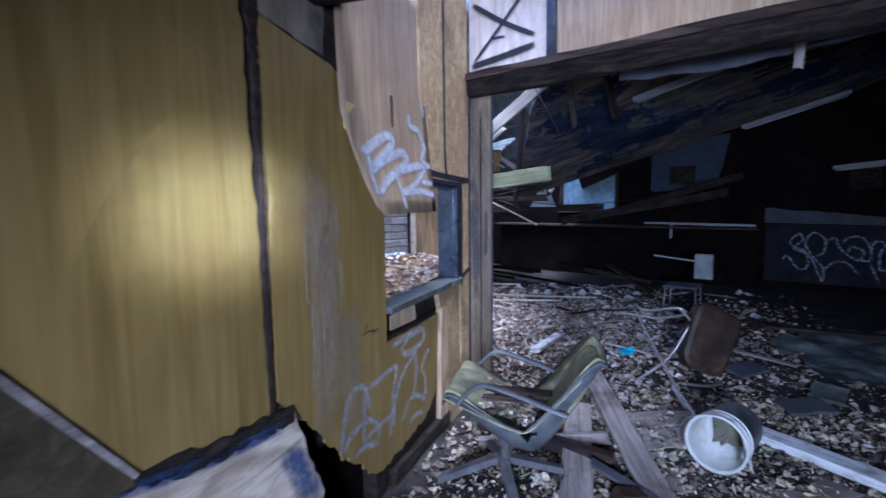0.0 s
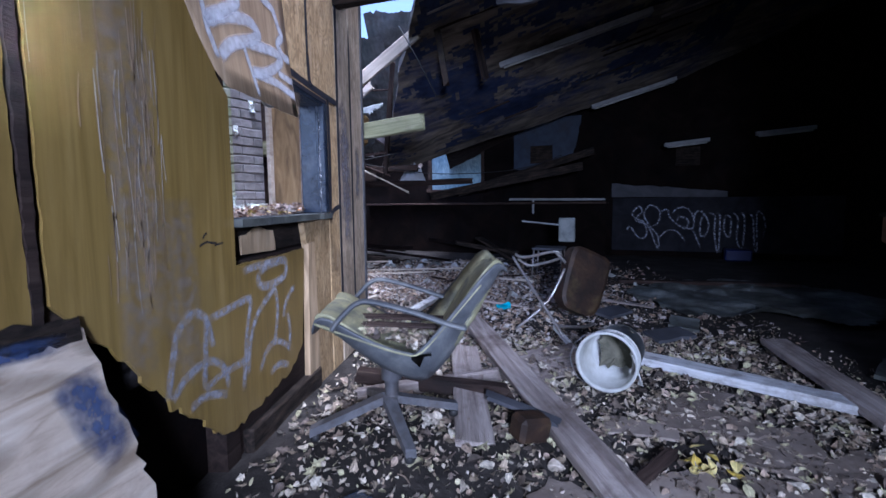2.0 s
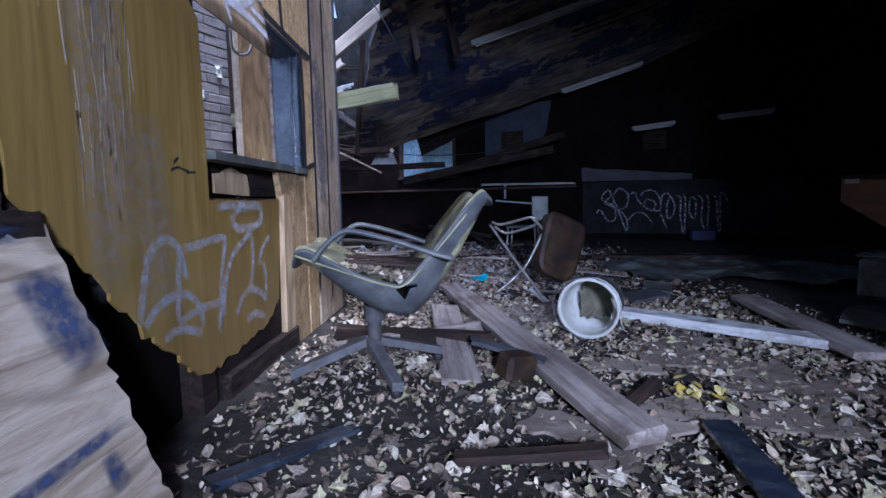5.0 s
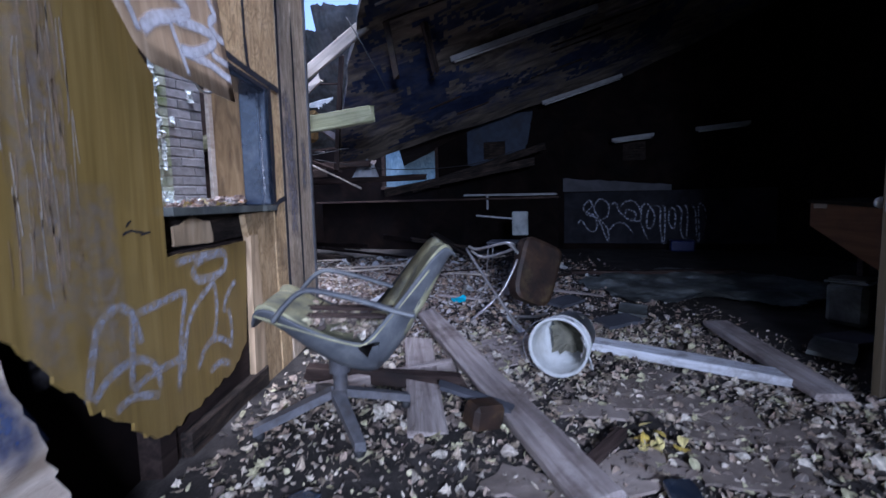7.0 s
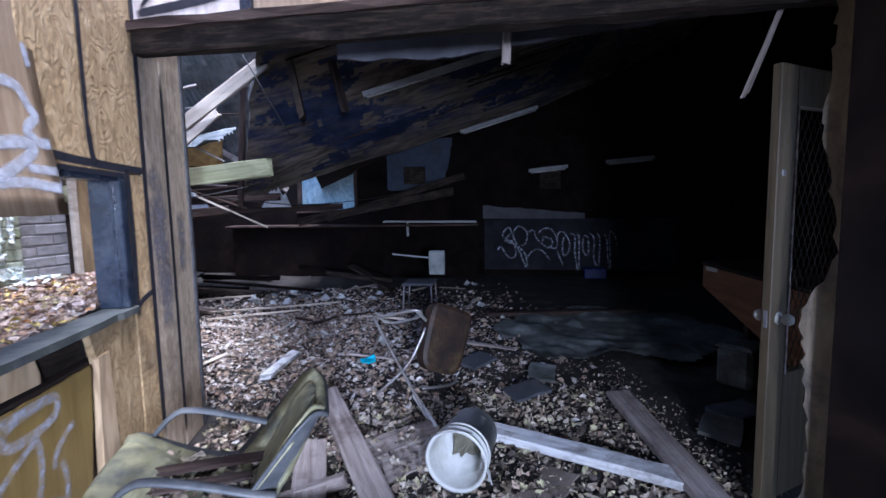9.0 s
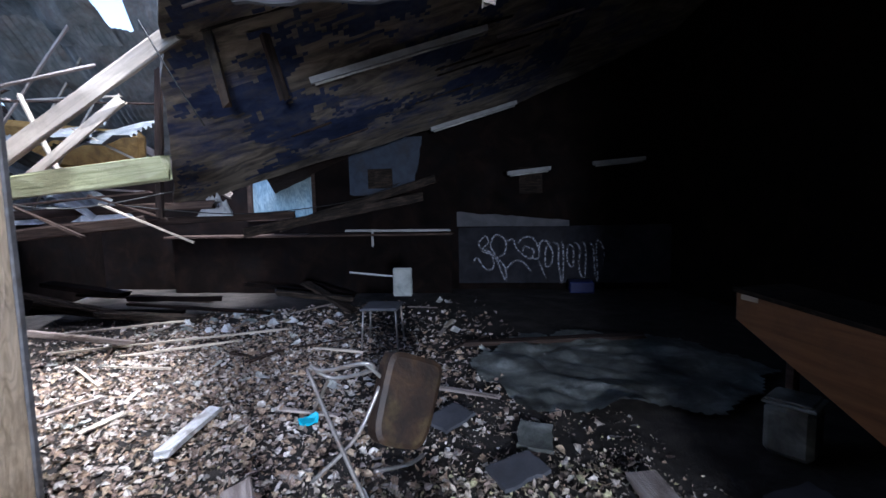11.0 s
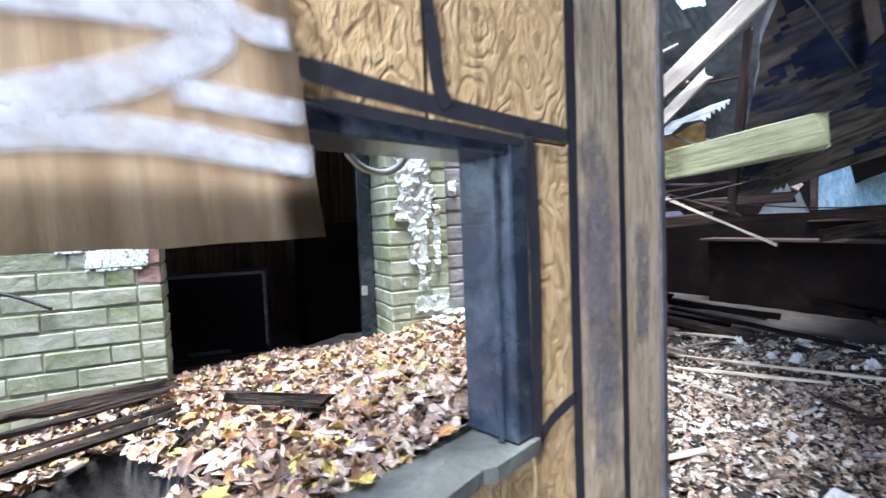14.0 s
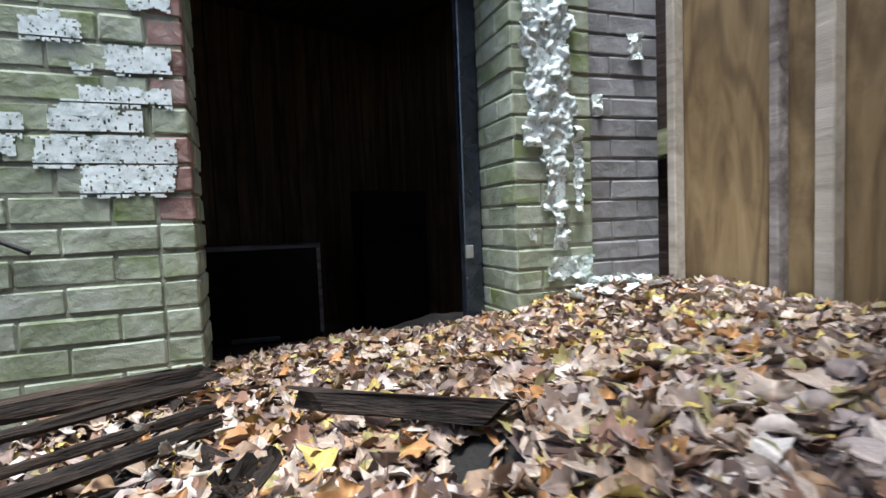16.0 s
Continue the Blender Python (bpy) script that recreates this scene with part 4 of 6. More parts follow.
part("wall_piece", prism(torn([(5.3, 1.74), (8.2, 1.70), (12.0, 1.8), (12.0, 3.1), (5.3, 3.1)], [0.03, 0.04, 0, 0, 0], 0.12, 61), -0.15, 0.0), M_SHADEWALL, wall_hall_west, "", frame_of((-4.6, 0, 0), 0, 1))
for y in (5.35, 7.0, 8.6, 10.2):
    part("post", box(-4.72, -4.62, y, y + 0.1, 1.55, 1.85, 0), M_DARKWOOD, wall_hall_west)
for k, (u0, u1, z0, z1) in enumerate(((-4.25, -3.0, 1.35, 2.2),)):
    w = thing("window_%d" % (k + 2), "window hole covered by a translucent blue plastic tarp", "window", WF, kind="structure")
    bm = bmesh.new()
    gg = [[bm.verts.new((u0 + (u1 - u0) * i / 20, z0 + (z1 - z0) * j / 10, -0.08 + 0.03 * math.sin(i * 1.3 + j * 0.3) * (1 - j / 14))) for j in range(11)] for i in range(21)]
    for i in range(20):
        for j in range(10):
            bm.faces.new((gg[i][j], gg[i + 1][j], gg[i + 1][j + 1], gg[i][j + 1])).smooth = True
    part("tarp", bm, M_TARP, w, "wrinkled translucent blue tarp")
    part("window_frame", box(u0 - 0.04, u0 + 0.03, z0, z1, -0.1, 0.02), M_DARKWOOD, w)
    part("window_frame", box(u1 - 0.03, u1 + 0.04, z0, z1, -0.1, 0.02), M_DARKWOOD, w)
    part("window_sill", box(u0 - 0.06, u1 + 0.06, z0 - 0.05, z0 + 0.01, -0.1, 0.05), M_DARKWOOD, w)

part("blue_board", prism(torn([(-2.3, 1.75), (-1.75, 1.70), (-1.1, 1.95), (-0.95, 2.75), (-2.3, 2.75)], [0.02, 0.02, 0.02, 0, 0], 0.1, 51), 0.002, 0.03), M_BLUEBOARD, wall_back, "faded blue board on the back wall")
part("dark_hatch", box(-1.95, -1.5, 1.85, 2.2, 0.03, 0.05, 0.004), M_CHAR, wall_back, "black square hatch")
wall_beside = thing("wall_beside_door", "wall closing the hall beside the door, darkened for the shade", "wall", WH, kind="structure")
part("wall_piece", box(3.95, 7.3, 0, 6.5, -0.15, -0.02, 0), M_SHADEWALL, wall_beside)
part("wall_piece", box(0.75, 3.95, 3.352, 6.5, -0.15, -0.02, 0), M_SHADEWALL, wall_beside)

# the open door
door_1 = thing("door_1", "open brown wooden door with a wire mesh panel", "door", pose(1.83, 2.58, 0.06, 0, 0, 20), kind="structure")
part("stile", box(0, 0.13, 0, 0.042, 0, 2.04), M_DOOR, door_1)
part("stile", box(0.67, 0.80, 0, 0.042, 0, 2.04), M_DOOR, door_1)
part("rail", box(0.13, 0.67, 0.001, 0.041, 1.86, 2.04), M_DOOR, door_1)
part("rail", box(0.13, 0.67, 0.001, 0.041, 0, 0.62), M_DOOR, door_1)
bm = bmesh.new()
for k in range(-20, 28):
    for d in (1, -1):
        pts = []
        for zz in (0.62, 1.86):
            x = 0.13 + k * 0.05 + (zz - 0.62) * 0.5 * d + (0 if d > 0 else 0.62)
            pts.append((x, zz))
        (xa, za), (xb, zb) = pts
        t0, t1 = 0.0, 1.0
        for lim, sgn in ((0.13, 1), (0.67, -1)):
            fa, fb = sgn * (xa - lim), sgn * (xb - lim)
            if fa < 0 and fb < 0:
                t0, t1 = 1, 0
            elif fa < 0:
                t0 = max(t0, fa / (fa - fb))
            elif fb < 0:
                t1 = min(t1, fa / (fa - fb))
        if t1 - t0 > 0.01:
            a = (xa + (xb - xa) * t0, 0.02, za + (zb - za) * t0)
            b = (xa + (xb - xa) * t1, 0.02, za + (zb - za) * t1)
            tube([a, b], 0.0022, 3, 1, bm, False)
part("wire_mesh", bm, M_RUST, door_1, "rusty diamond wire mesh")
part("bead", box(0.13, 0.142, -0.006, 0.012, 0.62, 1.86, 0.002), M_OLDWOOD, door_1)
part("bead", box(0.13, 0.67, -0.006, 0.012, 1.85, 1.862, 0.002), M_OLDWOOD, door_1)
for sgn in (-1, 1):
    bm = lathe([(0.0, 0.062), (0.02, 0.06), (0.028, 0.045), (0.026, 0.03), (0.011, 0.02), (0.010, 0.006), (0.03, 0.004), (0.03, 0.0)], 18)
    part("door_handle", bm, M_WHITE, door_1, "round pale door knob", pose(0.065, 0.0 if sgn < 0 else 0.042, 0.90, 90 if sgn < 0 else -90, 0, 0))
part("latch", box(-0.002, 0.004, 0.012, 0.03, 0.86, 0.94, 0.001), M_STEEL, door_1)
part("lock", box(0.03, 0.06, -0.006, 0.002, 1.55, 1.58, 0.003), M_STEEL, door_1)
beam("hanging_strip", (1.90, 2.66, 2.40), (1.80, 2.76, 2.0), 0.05, 0.015, M_OLDWOOD, "pale torn strip hanging from the header", "strip")

# ---- nook behind the window: brick walls, plywood, leaf heap ----
WB = frame_of((-2.77, 2.94, 0), 0.35, 0.937)
WG = frame_of((-2.77 + 0.35 * 1.30 - 0.937 * 0.03, 2.94 + 0.937 * 1.30 + 0.35 * 0.03, 0), 0.42, 0.907)


def pit(x, y):
    """1 over the black void where the floor boards have broken away, 0 outside it."""
    d = min(x + 2.30, -1.70 - x, 2.71 - y + 0.10 * (x + 1.9), y - 1.95) + 0.05 * noise.noise((x * 5, y * 5, 9))
    return min(1.0, max(0.0, d / 0.05))


def leafy(x, y):
    """The top of the leaf heap: level with the sill, higher at the grey brick, hollow by the near left."""
    h = 1.0 + 0.15 * math.exp(-((x + 2.2) ** 2 + (y - 4.15) ** 2) / 0.20) + 0.05 * math.exp(-((x + 1.5) ** 2 + (y - 3.5) ** 2) / 0.2)
    h -= 0.14 / (1 + math.exp(-(-1.95 - x) * 6))
    h -= 0.10 / (1 + math.exp((y - 2.55) * 9))
    h -= 0.13 * math.exp(-((x + 1.82) ** 2 + (y - 3.02) ** 2) / 0.008)
    h -= pit(x, y) * 1.1
    return h + 0.025 * noise.noise((x * 3, y * 3, 0.4)) + 0.012 * noise.noise((x * 9, y * 9, 2))


heap = obj("leaf_heap", sheet(-3.0, -1.325, 1.9, 4.6, 0.03, leafy), M_DIRT)
tagged(heap, "heap of damp fallen leaves and rubble", "leaf heap", kind="structure")


def leaf_shape(kind, rng):
    """One fallen leaf of about unit length along local x, folded at the rib and curled."""
    outline = {0: [(0, 0), (0.06, 0.11), (0.18, 0.22), (0.35, 0.28), (0.52, 0.26), (0.70, 0.19), (0.86, 0.09), (1.0, 0)],
               1: [(0, 0), (0.04, 0.14), (0.14, 0.29), (0.3, 0.36), (0.46, 0.36), (0.62, 0.28), (0.8, 0.16), (0.92, 0.06), (1.0, 0)],
               2: [(0, 0), (0.02, 0.10), (0.0, 0.30), (0.16, 0.22), (0.26, 0.30), (0.36, 0.50), (0.46, 0.30), (0.52, 0.20), (0.66, 0.27), (0.76, 0.13), (0.88, 0.09), (1.0, 0)],
               3: [(0, 0), (0.1, 0.09), (0.28, 0.16), (0.5, 0.18), (0.72, 0.13), (0.88, 0.06), (1.0, 0)]}[kind]
    fold, curl, twist = rng.uniform(-0.15, 0.6), rng.uniform(-0.7, 0.8), rng.uniform(-0.5, 0.5)
    ph = rng.uniform(0, 50)
    vs, fs, rib = [], [], []
    for x, w in outline:
        z = curl * (x - 0.5) ** 2 - curl * 0.1
        left, right = w * rng.uniform(0.85, 1.12), w * rng.uniform(0.85, 1.12)
        for s in (-1, -0.5, 0, 0.5, 1):
            ww = abs(s) * (right if s > 0 else left)
            crumple = 0.07 * noise.noise((x * 4 + ph, s * 1.5, 0))
            vs.append((x - 0.5, math.copysign(ww, s), z + fold * ww ** 1.3 + s * twist * ww * (x - 0.5) * 2 + crumple))
            rib.append(1.0 - min(1.0, abs(s) * 2 * (0.8 if w else 0)))
    for i in range(len(outline) - 1):
        for j in range(4):
            a, b = 5 * i + j, 5 * (i + 1) + j
            fs.append((a, a + 1, b + 1, b))
    return vs, fs, rib


LEAF_RNG = random.Random(4)
LEAVES = [leaf_shape((0, 2, 1, 3, 2, 0, 2, 1)[k % 8], LEAF_RNG) for k in range(24)]


def scatter(name, count, place, size, material, label, seed, lift=0.006, tilt=0.45):
    """Many loose leaves joined into one mesh."""
    rng = random.Random(seed)
    vs, fs, rib = [], [], []
    made = 0
    while made < count:
        p = place(rng)
        if p is None:
            continue
        made += 1
        lv, lf, lr = LEAVES[rng.randrange(len(LEAVES))]
        s = rng.uniform(*size)
        m = Matrix.Translation((p[0], p[1], p[2] + lift + rng.uniform(0, 0.012))) @ Euler((rng.gauss(0, tilt), rng.gauss(0, tilt), rng.uniform(0, 6.28))).to_matrix().to_4x4() @ Matrix.Scale(s, 4)
        k = len(vs)
        vs += [tuple(m @ Vector(v)) for v in lv]
        fs += [tuple(i + k for i in f) for f in lf]
        rib += lr
    me = bpy.data.meshes.new(name)
    me.from_pydata(vs, [], fs)
    me.attributes.new("rib", "FLOAT", "POINT").data.foreach_set("value", rib)
    me.materials.append(material)
    for p in me.polygons:
        p.use_smooth = True
    return tagged(new(name, me), label, "leaves", kind="stuff")


def in_heap(rng):
    x, y = rng.uniform(-2.95, -1.335), rng.uniform(2.15, 4.45)
    d = (x + 2.77) * 0.937 - (y - 2.94) * 0.35
    if d < -0.28 or y > 4.40 - 0.44 * (x + 2.17):
        return None
    if d < -0.03 and not 0.0 < (x + 2.77) * 0.35 + (y - 2.94) * 0.937 < 0.97:
        return None
    if (x + 1.82) ** 2 + (y - 3.02) ** 2 < 0.012 and rng.random() < 0.85:
        return None
    if pit(x, y) > 0.05 or (x < -2.2 and y < 2.75 and rng.random() < 0.8):
        return None
    return x, y, leafy(x, y)


scatter("leaf_litter", 9500, in_heap, (0.035, 0.075), M_LEAF, "thick layer of brown, tan and yellow fallen leaves", 3)
leaf_meshes = []
for k, (lv, lf, lr) in enumerate(LEAVES[:8]):
    me = bpy.data.meshes.new("leaf")
    me.from_pydata(lv, [], lf)
    me.attributes.new("rib", "FLOAT", "POINT").data.foreach_set("value", lr)
    me.materials.append(M_LEAF)
    for p in me.polygons:
        p.use_smooth = True
    leaf_meshes.append(me)
rng = random.Random(8)
made = 0
while made < 220:
    p = in_heap(rng)
    if p is None or p[1] > 3.5:
        continue
    made += 1
    ob = new("leaf", leaf_meshes[made % 8])
    ob.parent = heap
    s = rng.uniform(0.055, 0.085)
    ob.matrix_basis = Matrix.Translation((p[0], p[1], p[2] + 0.022)) @ Euler((rng.gauss(0, 0.35), rng.gauss(0, 0.35), rng.uniform(0, 6.28))).to_matrix().to_4x4() @ Matrix.Scale(s, 4)

# charred timbers at the heap's near edge
for k, (p0, p1, w, h) in enumerate([((-2.50, 2.82, 0.95), (-2.56, 2.1, 0.91), 0.022, 0.02), ((-2.40, 2.80, 0.92), (-2.40, 2.05, 0.89), 0.03, 0.022), ((-2.29, 2.78, 0.925), (-2.24, 2.0, 0.90), 0.022, 0.024), ((-2.66, 2.86, 0.94), (-2.80, 2.3, 0.91), 0.03, 0.03),
                                    ((-2.20, 2.95, 0.968), (-1.86, 3.12, 0.985), 0.04, 0.022), ((-2.58, 2.86, 0.95), (-2.72, 2.5, 0.92), 0.04, 0.04), ((-1.68, 2.66, 0.94), (-1.66, 2.05, 0.93), 0.04, 0.03)]):
    beam("charred_timber", p0, p1, w, h, M_CHAR, "charred broken timber half buried in leaves", "timber", roll=20 * k, wear=0.004, split=0.08, group="charred timbers in the leaf heap")

rng = random.Random(91)
for k in range(26):
    x, y = rng.uniform(-2.65, -1.75), rng.uniform(2.18, 2.86)
    if pit(x, y) > 0 or (x > -2.0 and y > 2.6):
        continue
    a, l = rng.uniform(-0.9, 0.3), rng.uniform(0.06, 0.26)
    z = leafy(x, y) + rng.uniform(0.0, 0.03)
    beam("charred_chunk", (x, y, z), (x + l * math.cos(a), y + l * math.sin(a), leafy(x + l * math.cos(a), y + l * math.sin(a)) + rng.uniform(0, 0.04)), rng.uniform(0.02, 0.05), rng.uniform(0.012, 0.03), M_CHAR, "small charred splinter lying in the leaves", "splinter", roll=rng.uniform(0, 90), wear=0.009, split=0.04, group="charred splinters")
scatter("timber_leaves", 600, lambda r: (lambda x, y: (x, y, leafy(x, y) + r.uniform(0.02, 0.045)))(r.uniform(-2.8, -2.31), r.uniform(2.2, 2.9)), (0.02, 0.05), M_LEAF, "torn leaf bits caught among the charred timbers", 46)

rng = random.Random(23)
for k in range(12):
    x, y = rng.uniform(-2.28, -1.80), rng.uniform(2.60, 2.80)
    ob = obj("rotten_scrap", flake(rng.uniform(0.02, 0.055), rng.uniform(0.015, 0.035), 500 + k, 0.02), M_PALEWOOD if k % 2 else M_CHAR, pose(x, max(y, 2.74 + 0.1 * (x + 1.9)), 0.985, rng.uniform(-40, 40), rng.uniform(-40, 40), rng.uniform(0, 360)))
    tagged(ob, "crumpled pale scrap at the lip of the black pit", "scrap", "scraps by the pit")

# brick walls
BR_L, BR_H, BED = 0.215, 0.067, 0.009
brick_data = {}


def brick_mesh(length, material, variant):
    key = (round(length, 3), material.name, variant)
    if key not in brick_data:
        r = random.Random(variant * 7 + 1)
        bm = box(-length / 2, length / 2, -BR_H / 2, BR_H / 2, -0.05, 0.05, 0.005)
        for v in bm.verts:
            v.co += Vector((r.uniform(-0.002, 0.002), r.uniform(-0.002, 0.002), r.uniform(-0.002, 0.0015)))
        me = bpy.data.meshes.new("brick")
        bmesh.ops.recalc_face_normals(bm, faces=bm.faces[:])
        bm.to_mesh(me)
        bm.free()
        me.materials.append(material)
        brick_data[key] = me
    return brick_data[key]


def brickwork(wall, m, u0, u1, z0, z1, z_face, material, corner=None, start=0):
    """Courses of bricks from u0 to u1 in the wall's plane; the corner end can be of bare red brick."""
    n = 0
    course = 0
    z = z0
    while z < z1:
        edge = u1
        k = 0
        first = BR_L if (course + start) % 2 else 0.102
        while edge > u0 + 0.02:
            length = first if k == 0 else BR_L
            if corner and k == 1 and course % 2:
                length = 0.102
            length = min(length, edge - u0)
            mt = material
            if corner and k == 0:
                mt, length = (corner if course % 5 and z > 1.3 else material), 0.088
            if length > 0.03:
                ob = new("brick", brick_mesh(length - 0.003, mt, (n * 5 + course) % 4))
                ob.parent = wall
                ob.matrix_basis = m @ Matrix.Translation((edge - length / 2, z + BR_H / 2, z_face - 0.05 + random.Random(n + course * 31).uniform(-0.003, 0.003)))
                n += 1
            edge -= length
            k += 1
        course += 1
        z += BR_H + BED


wall_brick = thing("wall_brick", "green stained brick wall with flaking white paint and a doorway", "brick wall", pose(0, 0, 0), kind="structure")
Z0B = 0.785
part("mortar", box(-1.6, -0.008, 0.3, 2.7, -0.24, -0.005, 0), M_MORTAR, wall_brick, "", WB)
part("mortar", box(0.985, 1.30, 0.3, 2.7, -0.28, -0.005, 0), M_MORTAR, wall_brick, "", WB)
part("mortar", box(0.0, 0.32, 0.3, 2.7, -0.15, -0.007, 0), M_BRICKGREY, wall_brick, "", WG)
part("lintel", box(-0.02, 0.99, 2.35, 2.75, -0.24, 0.0, 0), M_DARKWOOD, wall_brick, "dark lintel over the doorway", WB)
brickwork(wall_brick, WB, -0.95, 0.0, Z0B, 2.5, 0.0, M_BRICK, M_BRICKRED)
brickwork(wall_brick, WB, 0.978, 1.30, Z0B + 0.02, 2.5, 0.0, M_BRICK)
brickwork(wall_brick, WG, 0.0, 0.32, Z0B + 0.03, 2.5, 0.0, M_BRICKGREY)
WR = WB @ Matrix.Translation((0.978, 0, 0)) @ pose(0, 0, 0, 0, -90, 0)
brickwork(wall_brick, WR, -0.28, -0.002, Z0B + 0.02, 2.5, 0.0, M_BRICK, start=1)
WLR = WB @ Matrix.Translation((0.0, 0, 0)) @ pose(0, 0, 0, 0, 90, 0)
brickwork(wall_brick, WLR, 0.05, 0.24, Z0B, 2.5, 0.0, M_BRICK, start=1)


def film(m, u0, u1, z0, z1, seed, keep=None, curl=0.0015, courses=True):
    """A patch of old paint still stuck on the bricks: pitted, ragged, broken at the bed joints where it follows the courses."""
    step = 0.0045
    bm = bmesh.new()
    nu, nz = max(2, int((u1 - u0) / step)), max(2, int((z1 - z0) / step))
    grid = {}

    def corner(i, j):
        if (i, j) not in grid:
            u, z = u0 + step * i, z0 + step * j
            lift = curl * max(0.0, 0.15 + noise.noise((u * 16, z * 16, seed)) + 0.6 * noise.noise((u * 45, z * 45, seed)))
            grid[i, j] = bm.verts.new((u, z, 0.0045 + lift))
        return grid[i, j]

    for i in range(nu):
        for j in range(nz):
            u, z = u0 + step * (i + 0.5), z0 + step * (j + 0.5)
            inside = keep(u, z) if keep else min(u - u0, u1 - u, z - z0, z1 - z)
            inside += 0.014 * noise.noise((u * 38, z * 38, seed)) + 0.007 * noise.noise((u * 120, z * 120, seed))
            if inside < 0.003 or noise.noise((u * 130, z * 130, seed + 3)) < -0.36:
                continue
            if courses and (z - Z0B) % (BR_H + BED) > BR_H + 0.002:
                continue
            bm.faces.new((corner(i, j), corner(i + 1, j), corner(i + 1, j + 1), corner(i, j + 1)))
    r = bmesh.ops.extrude_face_region(bm, geom=bm.faces[:])
    for v in r["geom"]:
        if isinstance(v, bmesh.types.BMVert):
            v.co.z -= 0.0015
    part("paint_flake", bm, M_FLAKE, wall_brick, "", m)


for k, (u0, u1, z0, z1) in enumerate([(-0.345, -0.225, 1.765, 1.815), (-0.305, -0.268, 1.80, 1.835), (-0.175, -0.085, 1.693, 1.76), (-0.09, -0.035, 1.69, 1.765), (-0.25, -0.21, 1.688, 1.708), (-0.235, -0.04, 1.612, 1.655), (-0.275, -0.18, 1.585, 1.622),
                                      (-0.30, -0.11, 1.53, 1.60), (-0.335, -0.20, 1.46, 1.528), (-0.205, -0.04, 1.46, 1.528), (-0.245, -0.045, 1.385, 1.458), (-0.45, -0.36, 1.53, 1.585), (-0.46, -0.38, 1.485, 1.53), (-0.33, -0.12, 1.92, 1.985), (-0.12, -0.03, 1.86, 1.93), (-0.5, -0.3, 2.08, 2.2)]):
    film(WB, u0 - 0.008, u1 + 0.008, z0 - 0.006, z1 + 0.006, k)


def peel(u, z):
    """The peeling strip down the pier: wide above, thinning towards the heap."""
    mid = 1.115 + 0.02 * noise.noise((z * 7, 0, 1)) + (0.02 if z < 1.53 else 0.0)
    half = 0.095 if z > 1.53 else 0.05 if z > 1.31 else 0.02
    return half - abs(u - mid) + 0.035 * noise.noise((u * 14, z * 11, 6))


for k in range(9):
    film(WB, 1.0, 1.26, 1.17 + 0.15 * k, 1.17 + 0.15 * (k + 1) + 0.03, 70 + k, peel, 0.03, False)
for k, (u0, u1, z0, z1) in enumerate([(1.215, 1.26, 1.30, 1.61), (1.135, 1.185, 1.165, 1.25), (1.10, 1.29, 1.06, 1.15), (1.03, 1.06, 1.20, 1.25)]):
    film(WB, u0, u1, z0, z1, 90 + k, None, 0.03, False)
film(WG, 0.02, 0.07, 1.65, 1.735, 97, None, 0.03, False)
film(WG, 0.18, 0.25, 1.86, 1.96, 98, None, 0.03, False)
rng = random.Random(66)
for k in range(26):
    x, y = rng.gauss(-2.22, 0.10), rng.gauss(4.12, 0.09)
    ob = obj("fallen_flake", flake(rng.uniform(0.03, 0.09), rng.uniform(0.03, 0.07), 400 + k, 0.02), M_FLAKE, pose(x, y, leafy(x, y) + 0.035, rng.uniform(-30, 30), rng.uniform(-30, 30), rng.uniform(0, 360)))
    tagged(ob, "flake of white paint fallen on the leaf heap", "paint flake", "fallen paint flakes")
cable = obj("cable", tube([(-0.63, 2.6, 0.02), (-0.60, 2.05, 0.03), (-0.58, 1.75, 0.02), (-0.66, 1.55, 0.03), (-0.60, 1.38, 0.02), (-0.45, 1.30, 0.02), (-0.36, 1.25, 0.015)], 0.006, 7), M_CABLE, WB)
tagged(cable, "black cable hanging down the brick wall", "cable")

# plywood side of the nook
wall_ply = thing("wall_plywood", "raw plywood wall with upright studs beside the leaf heap", "wall", frame_of((-2.17, 4.43, 0), 0.915, -0.403), kind="structure")
part("sheet", box(0.0, 1.02, 0.8, 2.95, -0.05, -0.035, 0), M_PLYNOOK, wall_ply, "stained plywood sheet")
part("core", box(0.0, 1.0, 0.0, 3.0, -0.09, -0.052, 0), M_DARKWOOD, wall_ply)
for u, w, mt in ((0.02, 0.04, M_PALEWOOD), (0.42, 0.03, M_OLDWOOD), (0.55, 0.05, M_PALEWOOD)):
    part("stud", box(u, u + w, 0.8, 2.95, -0.033, 0.012, 0.004), mt, wall_ply)

# dark room behind the brick doorway
room = thing("wall_back_room", "dark plank walls of a back room", "wall", pose(0, 0, 0), kind="structure")
rng = random.Random(33)
y = 2.2
while y < 5.6:
    w = rng.uniform(0.12, 0.2)
    part("plank", box(-5.30, -5.27, y, y + w - 0.006, 0.3, 3.0, 0.003), M_PLANKROOM, room)
    y += w
x = -5.25
while x < -3.3:
    w = rng.uniform(0.14, 0.22)
    part("plank", box(x, x + w - 0.006, 5.25, 5.28, 0.3, 3.0, 0.003), M_PLANKROOM, room)
    x += w
part("partition", box(-5.3, -3.3, 2.1, 2.2, 0.3, 3.0, 0), M_PLANKROOM, room)
part("backing", box(-5.42, -5.31, 2.0, 5.5, 0, 3.1, 0), M_DARKWOOD, room)
part("backing", box(-5.42, -2.4, 5.29, 5.4, 0, 3.1, 0), M_DARKWOOD, room)
